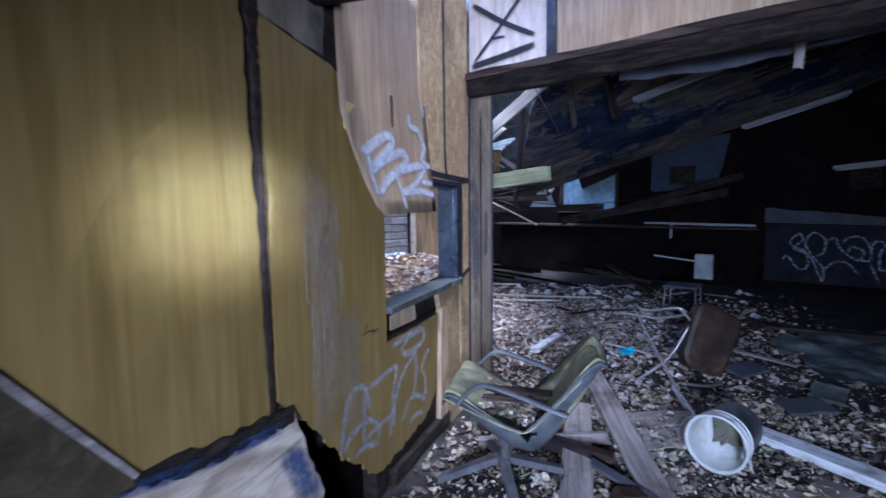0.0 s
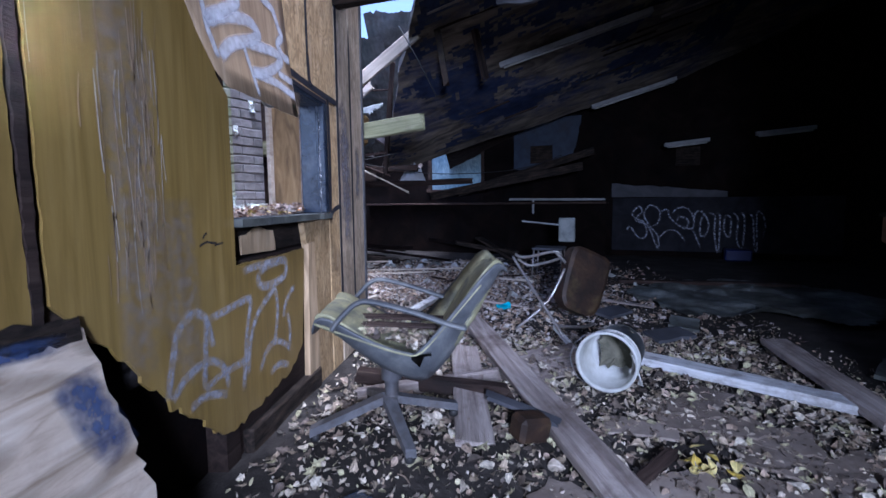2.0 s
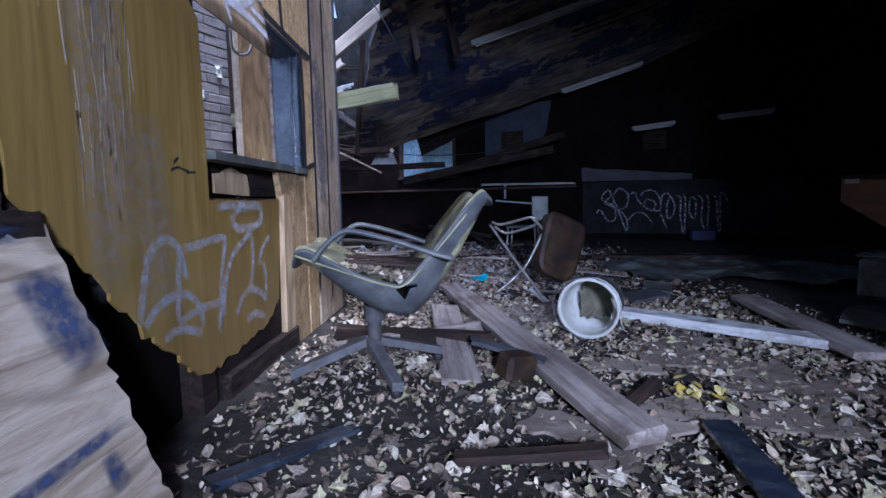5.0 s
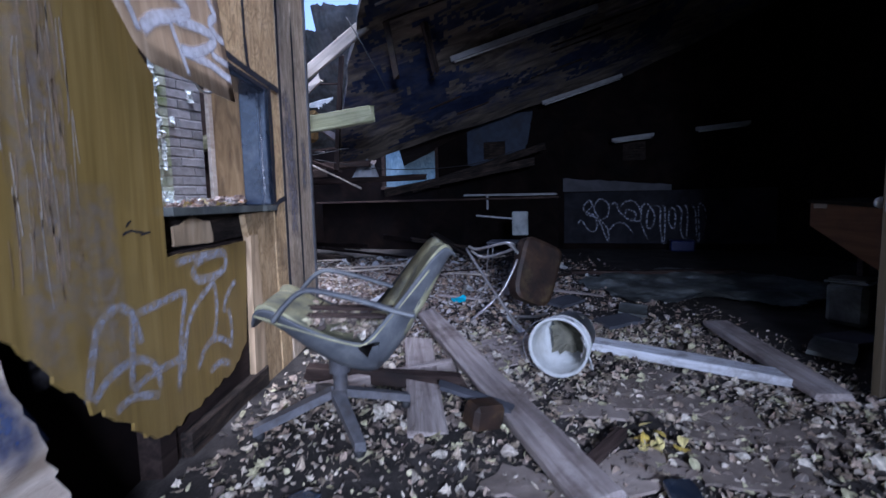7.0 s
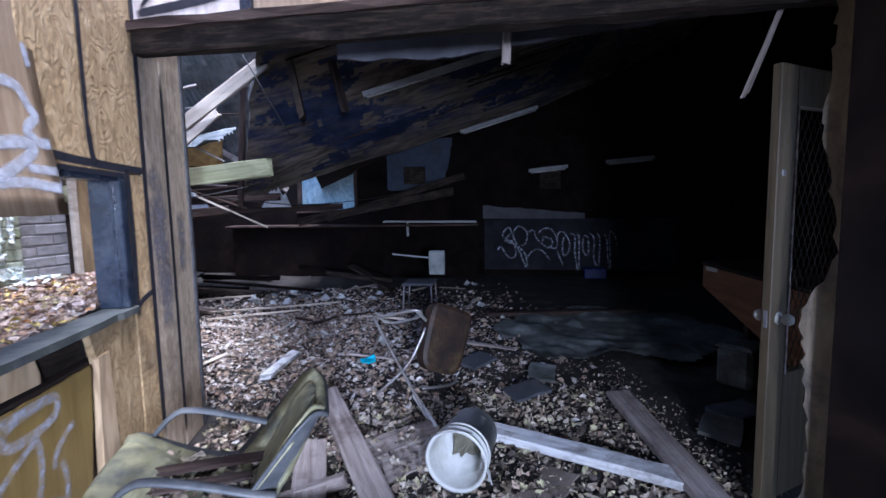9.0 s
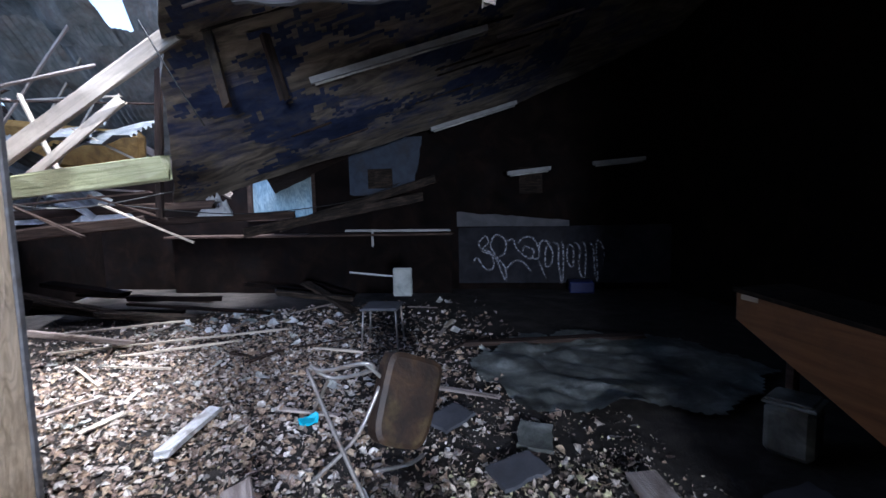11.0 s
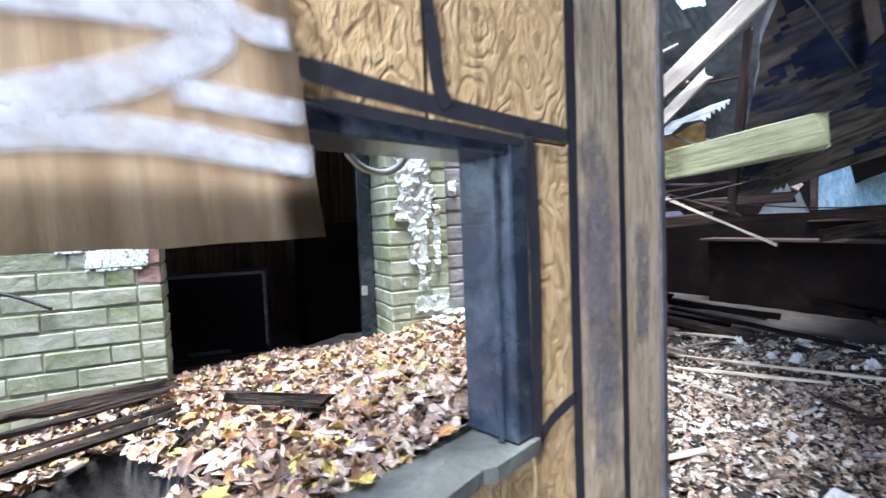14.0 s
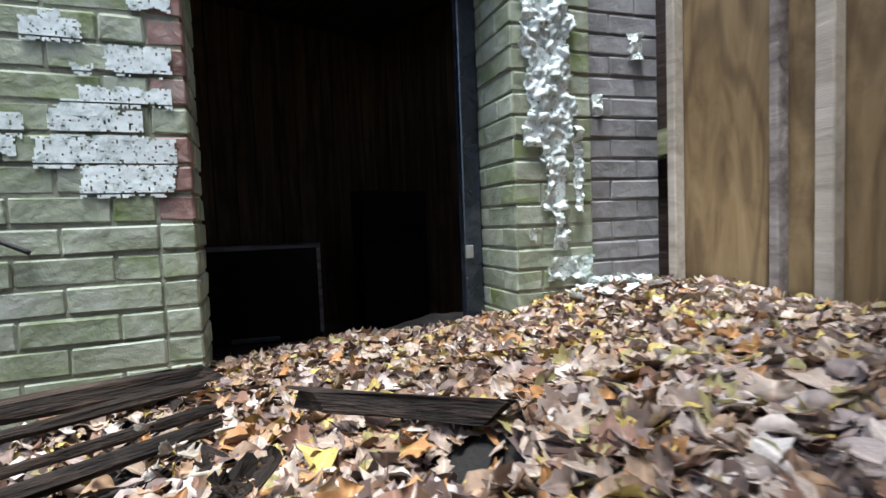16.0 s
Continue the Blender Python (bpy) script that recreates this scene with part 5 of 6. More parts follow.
back_floor = obj("floor_back_room", box(-5.4, -2.55, 2.0, 5.4, 0.25, 0.42, 0), M_DIRT)
tagged(back_floor, "dark dirty floor of the back room", "floor", kind="structure")
back_ceiling = obj("ceiling_back_room", box(-5.4, -2.95, 2.0, 5.4, 3.0, 3.1, 0), M_DARKWOOD)
tagged(back_ceiling, "dark boarded ceiling of the back room", "ceiling", kind="structure")
cab = thing("cabinet", "black glossy cabinet with a pale worn edge", "cabinet", pose(-4.55, 4.2, 0.42, 0, 0, 62))
part("body", box(-1.15, 0, -0.0, 0.42, 0.0, 0.74, 0.006), M_BLACKTV, cab)
part("edge_trim", box(-1.15, 0.0, -0.012, 0.0, 0.715, 0.745, 0.003), M_OLDWOOD, cab, "pale chipped top edge")
part("edge_trim", box(-0.02, 0.005, -0.013, 0.0, 0.1, 0.714, 0.003), M_OLDWOOD, cab, "pale chipped side edge")
part("plinth", box(-1.2, 0.1, -0.06, 0.44, -0.001, 0.05, 0.004), M_DARKWOOD, cab)
part("strip", box(-0.62, -0.3, -0.03, -0.012, 0.07, 0.10, 0.003), M_STEEL, cab, "grey metal strip")
inner = thing("doorway_post", "dark blue door frame with a small latch plate", "door frame", WB @ Matrix.Translation((0.93, 0, -0.26)), kind="structure")
part("post", box(-0.03, 0.045, 0.45, 2.35, -0.05, 0.0), M_BLACKPAINT, inner)
part("latch_plate", box(-0.03, 0.0, 1.14, 1.19, 0.0, 0.012, 0.002), M_WHITE, inner, "white latch plate")
beam("joist", (-2.95, 2.92, 2.80), (-1.25, 2.86, 2.86), 0.06, 0.12, M_GREENWOOD, "mossy joist spanning the nook from wall to wall", "joist")
beam("splintered_board", (-1.97, 2.86, 2.78), (-2.0, 2.9, 1.84), 0.11, 0.03, M_GREENWOOD, "splintered mossy board end hanging down", "board")
hook = obj("bent_conduit", tube([(-1.35, 2.75, 1.97), (-1.40, 2.85, 1.81), (-1.47, 2.98, 1.675), (-1.47, 3.06, 1.64), (-1.43, 3.10, 1.66), (-1.41, 3.12, 1.74)], 0.008, 8), M_WHITE)
tagged(hook, "bent white plastic conduit under the window head", "conduit")

# ---- armchair ----
chair = thing("office_armchair", "broken grey swivel armchair with mouldy yellow vinyl, full of leaves", "chair", pose(-0.62, 2.36, 0.0, 0, 0, 8))


def shell(offset, w, top_fn, cols_=12):
    """The bucket-shaped shell: a profile in x, z swept across the width with raised sides."""
    prof = [(-0.285, 0.575), (-0.27, 0.60), (-0.22, 0.575), (-0.12, 0.49), (-0.02, 0.42), (0.08, 0.375), (0.16, 0.37), (0.23, 0.43), (0.30, 0.53), (0.37, 0.65), (0.43, 0.76), (0.465, 0.812), (0.49, 0.80)]
    path = smooth_path([(x, 0, z) for x, z in prof], 3)
    bm = bmesh.new()
    rows = []
    for i, p in enumerate(path):
        row = []
        f = i / (len(path) - 1)
        for j in range(cols_ + 1):
            s = j / cols_ * 2 - 1
            half = w * (0.9 + 0.1 * math.sin(f * 3.1)) * (1 - 0.25 * max(0, f - 0.85) / 0.15)
            rise = top_fn(f) * abs(s) ** 6
            nx, nz = (-0.5, 0.8) if f > 0.5 else (0.1, 1.0)
            row.append(bm.verts.new((p.x + nx * (rise + offset), s * half, p.z + nz * (rise * 0.8 + offset))))
        rows.append(row)
    for a, b in zip(rows, rows[1:]):
        for j in range(cols_):
            bm.faces.new((a[j], a[j + 1], b[j + 1], b[j])).smooth = True
    r = bmesh.ops.extrude_face_region(bm, geom=bm.faces[:])
    for v in r["geom"]:
        if isinstance(v, bmesh.types.BMVert):
            v.co.z -= 0.014
    return bm


part("shell", shell(0.0, 0.265, lambda f: 0.02 + 0.15 * math.sin(math.pi * f) ** 1.3), M_SHELL, chair, "grey scuffed plastic shell")


def pad(length, width, thick, power=3.0, sag=0.0):
    """A stuffed pad in local x, y with a rounded outline and a domed face."""
    bm = bmesh.new()
    top, low = [], []
    n, m = 20, 14
    for i in range(n + 1):
        for rows, face in ((top, 1), (low, -1)):
            row = []
            for j in range(m + 1):
                a, b = 2 * i / n - 1, 2 * j / m - 1
                k = (1 - abs(a) ** power) ** (1 / power)
                d = (1 - abs(a) ** 4) * (1 - abs(b) ** 4)
                z = (face * 0.5 * thick * d ** 0.5) + sag * a * a + 0.006 * noise.noise((a * 3, b * 3, face))
                row.append(bm.verts.new((0.5 * length * a, 0.5 * width * b * max(k, 0.25), z)))
            rows.append(row)
    for rows in (top, low):
        for p, q in zip(rows, rows[1:]):
            for j in range(m):
                bm.faces.new((p[j], p[j + 1], q[j + 1], q[j])).smooth = True
    bmesh.ops.remove_doubles(bm, verts=bm.verts[:], dist=0.0015)
    return bm


def flat_tube(points, wide, thin):
    """A flattened bar along a path in an upright plane."""
    bm = tube([(x, 0, z) for x, y, z in points], thin, 10)
    for v in bm.verts:
        v.co.y *= wide / thin
    return bm


part("lining", shell(0.02, 0.235, lambda f: 0.02 + 0.11 * math.sin(math.pi * f) ** 1.3), M_VINYL, chair, "mouldy yellow vinyl lining")
part("backrest", pad(0.46, 0.44, 0.075, 3.5), M_VINYL, chair, "mouldy yellow vinyl back pad", pose(0.325, 0, 0.63, 0, -59, 0))
part("seat", pad(0.24, 0.46, 0.07, 5.0), M_VINYL, chair, "mouldy yellow vinyl seat front", pose(-0.175, 0, 0.575, 0, 26, 0))
for sgn in (-1, 1):
    part("armrest", flat_tube([(-0.20, 0, 0.60), (-0.165, 0, 0.645), (-0.11, 0, 0.695), (-0.05, 0, 0.705), (0.10, 0, 0.665), (0.24, 0, 0.615), (0.31, 0, 0.595)], 0.022, 0.011), M_SHELL, chair, "flat grey plastic armrest", Matrix.Translation((0, sgn * 0.262, 0)))
part("piping", tube([(-0.27, -0.25, 0.62), (-0.12, -0.262, 0.565), (0.05, -0.264, 0.505), (0.13, -0.262, 0.50), (0.22, -0.255, 0.59), (0.37, -0.245, 0.76)], 0.0045, 6), M_VINYL, chair, "yellow vinyl piping")
part("stem", lathe([(0.03, 0.20), (0.03, 0.30), (0.045, 0.31), (0.045, 0.38)], 16), M_STEEL, chair)
for k in range(4):
    bm = prism([(0.02, -0.028), (0.33, -0.02), (0.34, 0.02), (0.02, 0.028)], 0, 0.035)
    for v in bm.verts:
        v.co.z += 0.13 - 0.30 * v.co.x
    leg = part("leg", bm, M_STEEL, chair, "", pose(-0.02, 0, 0.08, 0, 0, 200 + 90 * k))
    part("foot", lathe([(0.0, 0.0), (0.018, 0.0), (0.022, 0.006), (0.022, 0.028), (0.012, 0.034), (0.0, 0.034)], 12), M_CABLE, leg, "black rubber foot", Matrix.Translation((0.315, 0, 0.004)))
for k, (x, y, l, a) in enumerate([(-0.02, -0.05, 0.36, 12), (0.05, 0.08, 0.3, -25)]):
    beam("loose_lath", tuple(chair.matrix_basis @ Vector((x - 0.18, y - 0.05, 0.585))), tuple(chair.matrix_basis @ Vector((x + 0.2, y + 0.04, 0.54))), 0.05, 0.012, M_DARKWOOD, "broken dark lath lying on the chair seat", "lath")


def in_chair(rng):
    x, y = rng.uniform(-0.2, 0.2), rng.uniform(-0.2, 0.2)
    p = chair.matrix_basis @ Vector((x, y, 0.53 - 0.25 * (x + 0.03)))
    return p.x, p.y, p.z


scatter("chair_leaves", 260, in_chair, (0.03, 0.06), M_LEAFDULL, "dead leaves lying in the seat of the armchair", 5)

# ---- bucket and near rubble ----
axis0, axis1 = Vector((0.415, 2.90, 0.225)), Vector((0.575, 3.25, 0.205))
bucket = thing("bucket", "dirty white plastic bucket lying on its side with dried paint inside", "bucket", along(axis1, axis0) @ pose(0, 0, 0, 0, 90, 0))
L = (axis1 - axis0).length
part("body", lathe([(0.0, 0.0), (0.13, 0.0), (0.137, 0.01), (0.150, L - 0.07), (0.160, L - 0.068), (0.160, L - 0.055), (0.152, L - 0.05), (0.153, L - 0.012), (0.162, L - 0.010), (0.162, L), (0.148, L), (0.144, L - 0.02), (0.128, 0.015), (0.0, 0.012)], 36), M_WHITE, bucket)
bm = flake(0.235, 0.21, 7, 0.045, 0.006)
part("dried_paint", bm, M_RESIDUE, bucket, "dried tan residue inside", Matrix.Translation((-0.015, 0.0, 0.09)))
part("rim_band", lathe([(0.151, L - 0.11), (0.158, L - 0.108), (0.158, L - 0.098), (0.151, L - 0.096)], 36), M_WHITE, bucket)
part("bail", tube([(0.164, 0.0, L - 0.03), (0.15, 0.08, L + 0.03), (0.06, 0.165, L + 0.06), (-0.06, 0.165, L + 0.06), (-0.15, 0.08, L + 0.03), (-0.164, 0.0, L - 0.03)], 0.0025, 6), M_STEEL, bucket, "thin rusty wire handle", pose(0, 0, 0, 0, 0, 150))
part("torn_lip", flake(0.2, 0.09, 9, 0.05, 0.004), M_WHITE, bucket, "ragged peeling rim", Matrix.Translation((0.02, 0.15, L - 0.05)) @ pose(0, 0, 0, 80, 0, 20))

beam("white_board", (0.70, 3.52, 0.07), (1.64, 2.80, 0.06), 0.15, 0.05, M_WHITEPAINT, "board with chipped white paint lying on the floor", "board")
beam("grey_plank", (1.79, 3.92, 0.07), (1.62, 2.58, 0.07), 0.17, 0.04, M_OLDWOOD, "weathered grey plank on the dirt floor", "plank")
beam("grey_plank", (-0.36, 4.15, 0.13), (0.33, 1.80, 0.06), 0.15, 0.05, M_OLDWOOD, "long weathered plank leaning over rubble", "plank", roll=8)
beam("grey_plank", (-0.37, 3.42, 0.13), (-0.25, 2.28, 0.05), 0.17, 0.03, M_OLDWOOD, "short weathered plank with a rotten end", "plank", roll=-4, split=0.05)
beam("dark_stick", (0.30, 2.02, 0.04), (0.56, 2.32, 0.05), 0.05, 0.03, M_DARKWOOD, "dark broken stick among the leaves", "stick")
beam("dark_stick", (-0.95, 1.60, 0.03), (-0.62, 1.92, 0.04), 0.07, 0.02, M_BLACKPAINT, "dark splintered lath on the floor", "stick")
beam("dark_stick", (-0.25, 1.72, 0.04), (0.18, 1.76, 0.05), 0.05, 0.03, M_DARKWOOD, "dark broken stick among the leaves", "stick")
beam("dark_board", (0.62, 1.95, 0.04), (0.56, 1.45, 0.04), 0.10, 0.02, M_BLACKPAINT, "dark blue painted board on the leaves", "board")
beam("fallen_post", (-0.95, 3.0, 0.08), (-0.1, 2.75, 0.10), 0.08, 0.08, M_DARKWOOD, "dark timber lying beyond the armchair", "timber")
beam("fallen_post", (-0.9, 2.75, 0.06), (-0.15, 3.05, 0.09), 0.05, 0.07, M_OLDWOOD, "grey timber lying beyond the armchair", "timber")
beam("curved_strip", (-0.2, 2.62, 0.14), (0.12, 2.42, 0.10), 0.06, 0.02, M_GREYPANEL, "curved grey strip on the rubble", "strip")
lump = obj("brown_block", box(-0.08, 0.08, -0.06, 0.06, 0, 0.12, 0.02), M_RUST, pose(-0.02, 2.42, 0.02, 4, 8, 30))
tagged(lump, "rust-brown block among the planks", "block")

slab = obj("grey_board", prism(torn([(-0.3, -0.22), (0.28, -0.2), (0.34, 0.2), (-0.26, 0.24)], [0.012] * 4, 0.05, 44), 0, 0.02), M_OLDWOOD, pose(0.12, 3.32, 0.05, 4, -5, 24))
scatter("board_leaves", 90, lambda r: (r.uniform(-0.12, 0.42), r.uniform(3.05, 3.6), 0.085), (0.03, 0.06), M_LEAFDULL, "dull leaves and chips lying on a grey board", 45)
tagged(slab, "grey dusty board lying on the rubble", "board")
# leaning plywood sheet
lean = thing("plywood_board", "broken plywood board with blue spray, leaning on the wall", "board", Matrix.Translation((-1.195, 0, 0)))
lm = frame_of((0.205, 0, 0), 0, 1) @ pose(0, 0, 0, -15, 0, 0)
part("board", prism(torn([(0.15, 0.02), (1.50, 0.02), (1.415, 0.80), (1.0, 0.84), (0.75, 0.90), (0.15, 0.95)], [0, 0.012, 0.008, 0.012, 0.012, 0], 0.03, 17), -0.008, 0.008), M_PLYPALE, lean, "", lm)
part("charred_edge", prism(torn([(1.40, 0.77), (1.41, 0.83), (1.0, 0.86), (0.75, 0.93), (0.15, 0.98), (0.15, 0.92), (0.75, 0.86), (1.0, 0.80)], [0, 0.01, 0.014, 0.014, 0, 0.01, 0.01, 0.01], 0.03, 18), -0.012, 0.011), M_CHAR, lean, "charred ragged top edge", lm)
for k, (pts, w) in enumerate([([(1.34, 0.70), (1.36, 0.60), (1.41, 0.46)], 0.11), ([(0.7, 0.30), (1.1, 0.28), (1.44, 0.30)], 0.03), ([(1.36, 0.26), (1.37, 0.16)], 0.05), ([(0.7, 0.875), (1.0, 0.815), (1.36, 0.775)], 0.04)]):
    part("blue_spray", stroke(pts, w, 0.011, seed=80 + k), M_SPRAYDARK, lean, "faded blue spray mark", lm)

# ---- overturned tube chair ----
tube_chair = thing("tube_chair", "overturned tubular steel chair with a rust-brown padded seat", "chair", pose(0.30, 4.30, 0.0, 0, 0, 0))
for name, pts in (("frame", [(-0.30, 0.25, 0.62), (-0.22, 0.2, 0.60), (0.02, 0.1, 0.66), (0.06, 0.14, 0.60), (-0.16, 0.28, 0.52), (-0.28, 0.28, 0.58)]),
                  ("leg", [(-0.32, 0.24, 0.60), (-0.16, -0.1, 0.36), (0.02, -0.45, 0.10)]), ("leg", [(0.10, 0.08, 0.52), (-0.05, 0.02, 0.25), (-0.3, 0.0, 0.03)]),
                  ("leg", [(0.02, 0.10, 0.66), (0.12, 0.12, 0.55), (0.2, 0.14, 0.40)]), ("leg", [(0.05, -0.02, 0.06), (0.25, 0.05, 0.04), (0.35, 0.12, 0.05)])):
    part(name, tube(pts, 0.012, 8), M_CHROME, tube_chair)
pts = [(0.2 * math.copysign(abs(math.cos(a)) ** 0.4, math.cos(a)) * (1.0 + 0.12 * math.sin(a)), 0.21 * math.copysign(abs(math.sin(a)) ** 0.4, math.sin(a))) for a in (2 * math.pi * k / 28 for k in range(28))]
bm = prism([(0.98 * x, 1.28 * y) for x, y in pts], -0.05, 0.05)
for f in list(bm.faces):
    if len(f.verts) == 28:
        bmesh.ops.inset_individual(bm, faces=[f], thickness=0.03, depth=0.014)
part("seat", bm, M_RUST, tube_chair, "rust-brown padded seat", pose(0.25, 0.14, 0.40, 78, 24, 22))
beam("white_stick", (0.28, 4.0, 0.12), (0.40, 3.62, 0.03), 0.03, 0.03, M_WHITEPAINT, "short white painted stick", "stick")
blue = obj("blue_packet", flake(0.14, 0.09, 3, 0.05, 0.02), M_BLUE, pose(-0.09, 5.08, 0.03, 10, 5, 20))
tagged(blue, "bright blue plastic packet on the floor", "packet")

# second chair further in
c2 = thing("side_chair", "pale shell chair standing in the dark hall", "chair", pose(0.55, 6.95, 0, 0, 0, -15))
part("seat", box(-0.21, 0.2, -0.2, 0.2, 0.43, 0.46, 0.012), M_GREYPANEL, c2)
part("backrest", box(0.04, 0.26, -0.02, 0.01, 0.52, 0.85, 0.012), M_CLOTH, c2, "pale grey backrest", pose(0.05, 0.18, 0, 0, 0, 0))
for x, y in ((-0.18, -0.17), (0.17, -0.17), (-0.18, 0.17), (0.17, 0.17)):
    part("leg", tube([(x, y, 0.44), (x * 1.15, y * 1.15, 0)], 0.012, 6, 1), M_CHROME, c2)

# ---- things in the hall ----
bar = thing("bar_counter", "long bar counter at the back of the hall, front darkened for the shade", "counter", WF @ pose(0, 0, 0))
# The front's near-black colour stands for the darkness at the back.
part("front", box(-5.6, -0.42, 0.0, 1.02, 0.35, 0.40, 0.004), M_SHADEWALL, bar)
part("counter_top", box(-5.7, -0.40, 1.02, 1.06, 0.1, 0.5, 0.006), M_DARKWOOD, bar)
board = thing("grey_boarding", "low grey boarding with looping white graffiti along the back wall", "boarding", WF)
part("panel", box(-0.33, 3.3, 0.12, 1.12, 0.02, 0.05, 0.004), M_SHADEPANEL, board)
part("ledge", prism(torn([(-0.35, 1.14), (1.6, 1.12), (1.6, 1.22), (0.8, 1.30), (-0.35, 1.40)], [0, 0, 0.01, 0.02, 0], 0.1, 19), 0.06, 0.075), M_GREYPANEL, board, "grey drooping sheet over the boarding")


def far_tag(points, width, k):
    part("graffiti", stroke(points, width, 0.0535 + 0.0006 * k, seed=k), M_SPRAYFAINT, board, "white looping spray line")


far_tag([(-0.07, 0.49), (0.0, 0.57), (0.16, 0.36), (0.29, 0.42), (0.24, 0.66), (0.07, 0.74), (0.04, 0.85), (0.15, 0.96), (0.2, 0.85), (0.09, 0.7), (0.31, 0.59), (0.49, 0.18), (0.49, 0.4), (0.34, 0.59), (0.24, 0.81), (0.34, 0.98), (0.5, 0.88), (0.49, 0.66), (0.38, 0.59)], 0.034, 0)
far_tag([(0.49, 0.33), (0.63, 0.5), (0.8, 0.5), (0.96, 0.31)], 0.034, 1)
far_tag([(0.52, 0.85), (0.63, 0.9), (0.68, 0.77), (0.77, 0.66), (0.94, 0.55), (0.99, 0.7), (0.84, 0.77), (0.8, 0.66)], 0.034, 2)
far_tag([(0.72, 0.81), (0.8, 0.92), (0.97, 0.92), (1.08, 0.73), (1.06, 0.55), (0.91, 0.59)], 0.034, 3)
far_tag([(1.08, 0.66), (1.11, 0.84), (1.21, 0.86), (1.32, 0.66), (1.29, 0.45), (1.2, 0.43), (1.2, 0.7), (1.28, 0.84)], 0.034, 4)
far_tag([(1.08, 0.52), (1.21, 0.19)], 0.034, 5)
far_tag([(1.32, 0.84), (1.42, 0.77), (1.42, 0.48), (1.49, 0.12), (1.5, 0.73), (1.45, 0.84)], 0.034, 6)
far_tag([(1.58, 0.8), (1.57, 0.52), (1.66, 0.41), (1.67, 0.73), (1.58, 0.8)], 0.034, 7)
far_tag([(1.68, 0.84), (1.78, 0.73), (1.77, 0.38), (1.86, 0.2), (1.88, 0.73), (1.81, 0.84)], 0.034, 8)
far_tag([(1.95, 0.84), (2.01, 0.7), (2.04, 0.31), (2.09, 0.17), (2.06, 0.77), (2.11, 0.85), (2.19, 0.66), (2.17, 0.38)], 0.034, 9)
crate = obj("blue_crate", box(-0.2, 0.2, -0.13, 0.13, 0, 0.2, 0.02), M_NAVY, WF @ Matrix.Translation((1.75, 0.02, 0.4)) @ pose(0, 0, 0, -90, 0, 0))
tagged(crate, "dark blue plastic crate on the floor", "crate")
hole = obj("wall_vent", box(0.75, 1.15, 1.70, 2.15, -0.02, 0.012, 0.004), M_CHAR, WF)
tagged(hole, "black square panel on the back wall", "panel")


def lamp_fitting(p0, p1, label):
    m = along(p0, p1)
    t = thing("fluorescent_fitting", label, "light fitting", m, "dead fluorescent fittings")
    n = math.dist(p0, p1)
    bm = prism([(-0.055, 0.0), (-0.03, -0.06), (0.03, -0.06), (0.055, 0.0)], 0, n)
    part("housing", bm, M_TUBE, t, "", Matrix(((0, 0, 1, 0), (1, 0, 0, 0), (0, 1, 0, 0), (0, 0, 0, 1))))
    part("tube", tube([(0.04, 0, -0.075), (n - 0.04, 0, -0.075)], 0.014, 8, 1), M_WHITE, t)
    return t


lamp_fitting((-0.13, 6.98, 2.90), (1.80, 7.02, 3.52), "dusty dead fluorescent fitting on the fallen deck")
lamp_fitting((1.50, 9.35, 2.76), (2.92, 9.35, 3.20), "dusty dead fluorescent fitting at the deck's edge")
lamp_fitting((2.72, 9.20, 2.05), (3.42, 9.12, 2.12), "dusty dead fluorescent fitting hanging by the back wall")
lamp_fitting((4.1, 9.0, 2.18), (4.9, 8.8, 2.24), "dusty dead fluorescent fitting hanging by the back wall")
rail = beam("hand_rail", (0.10, 10.2, 1.12), (1.85, 9.72, 1.10), 0.05, 0.04, M_TUBE, "pale rail on the bar counter", "rail")
beam("rail_post", (0.55, 10.07, 1.10), (0.55, 10.07, 0.85), 0.04, 0.04, M_TUBE, "short pale post under the rail", "post")
part("arm", tube([(-0.42, 0.2, 0.80), (-0.1, 0.18, 0.77), (0.12, 0.18, 0.75)], 0.012, 6), M_TUBE, c2, "pale bent arm rod")
tub = thing("plastic_container", "cloudy grey plastic container on the floor", "container", pose(2.86, 4.02, 0.02, 0, 0, 30))
part("body", box(-0.13, 0.13, -0.13, 0.13, 0, 0.32, 0.035), M_COVER, tub)
part("rim", box(-0.138, 0.138, -0.138, 0.138, 0.318, 0.335, 0.006), M_CLOTH, tub, "paler moulded rim")
part("lid", box(-0.12, 0.12, -0.12, 0.12, 0.333, 0.352, 0.008), M_COVER, tub)

bench = thing("fallen_counter", "tipped orange-brown counter front with a black top", "counter", frame_of((2.86, 0, 0), 0, -1))
part("front", prism([(-4.48, 0.74), (-3.67, 0.40), (-3.25, 0.22), (-3.0, 0.12), (-3.0, 0.85), (-3.6, 0.88), (-4.48, 0.925)], -0.015, 0.015), M_ORANGE, bench)
part("top", prism([(-4.5, 0.93), (-3.6, 0.885), (-2.98, 0.855), (-2.98, 0.885), (-3.6, 0.915), (-4.5, 0.96)], -0.42, 0.03), M_CHAR, bench, "black counter top")
part("chip", box(-4.44, -4.30, 0.885, 0.92, 0.012, 0.02, 0.002), M_PALEWOOD, bench, "pale chipped edge")
part("leg", box(-4.42, -4.36, 0.0, 0.93, -0.40, -0.34, 0.004), M_DARKWOOD, bench)
part("leg", box(-3.2, -3.14, 0.0, 0.86, -0.40, -0.34, 0.004), M_DARKWOOD, bench)
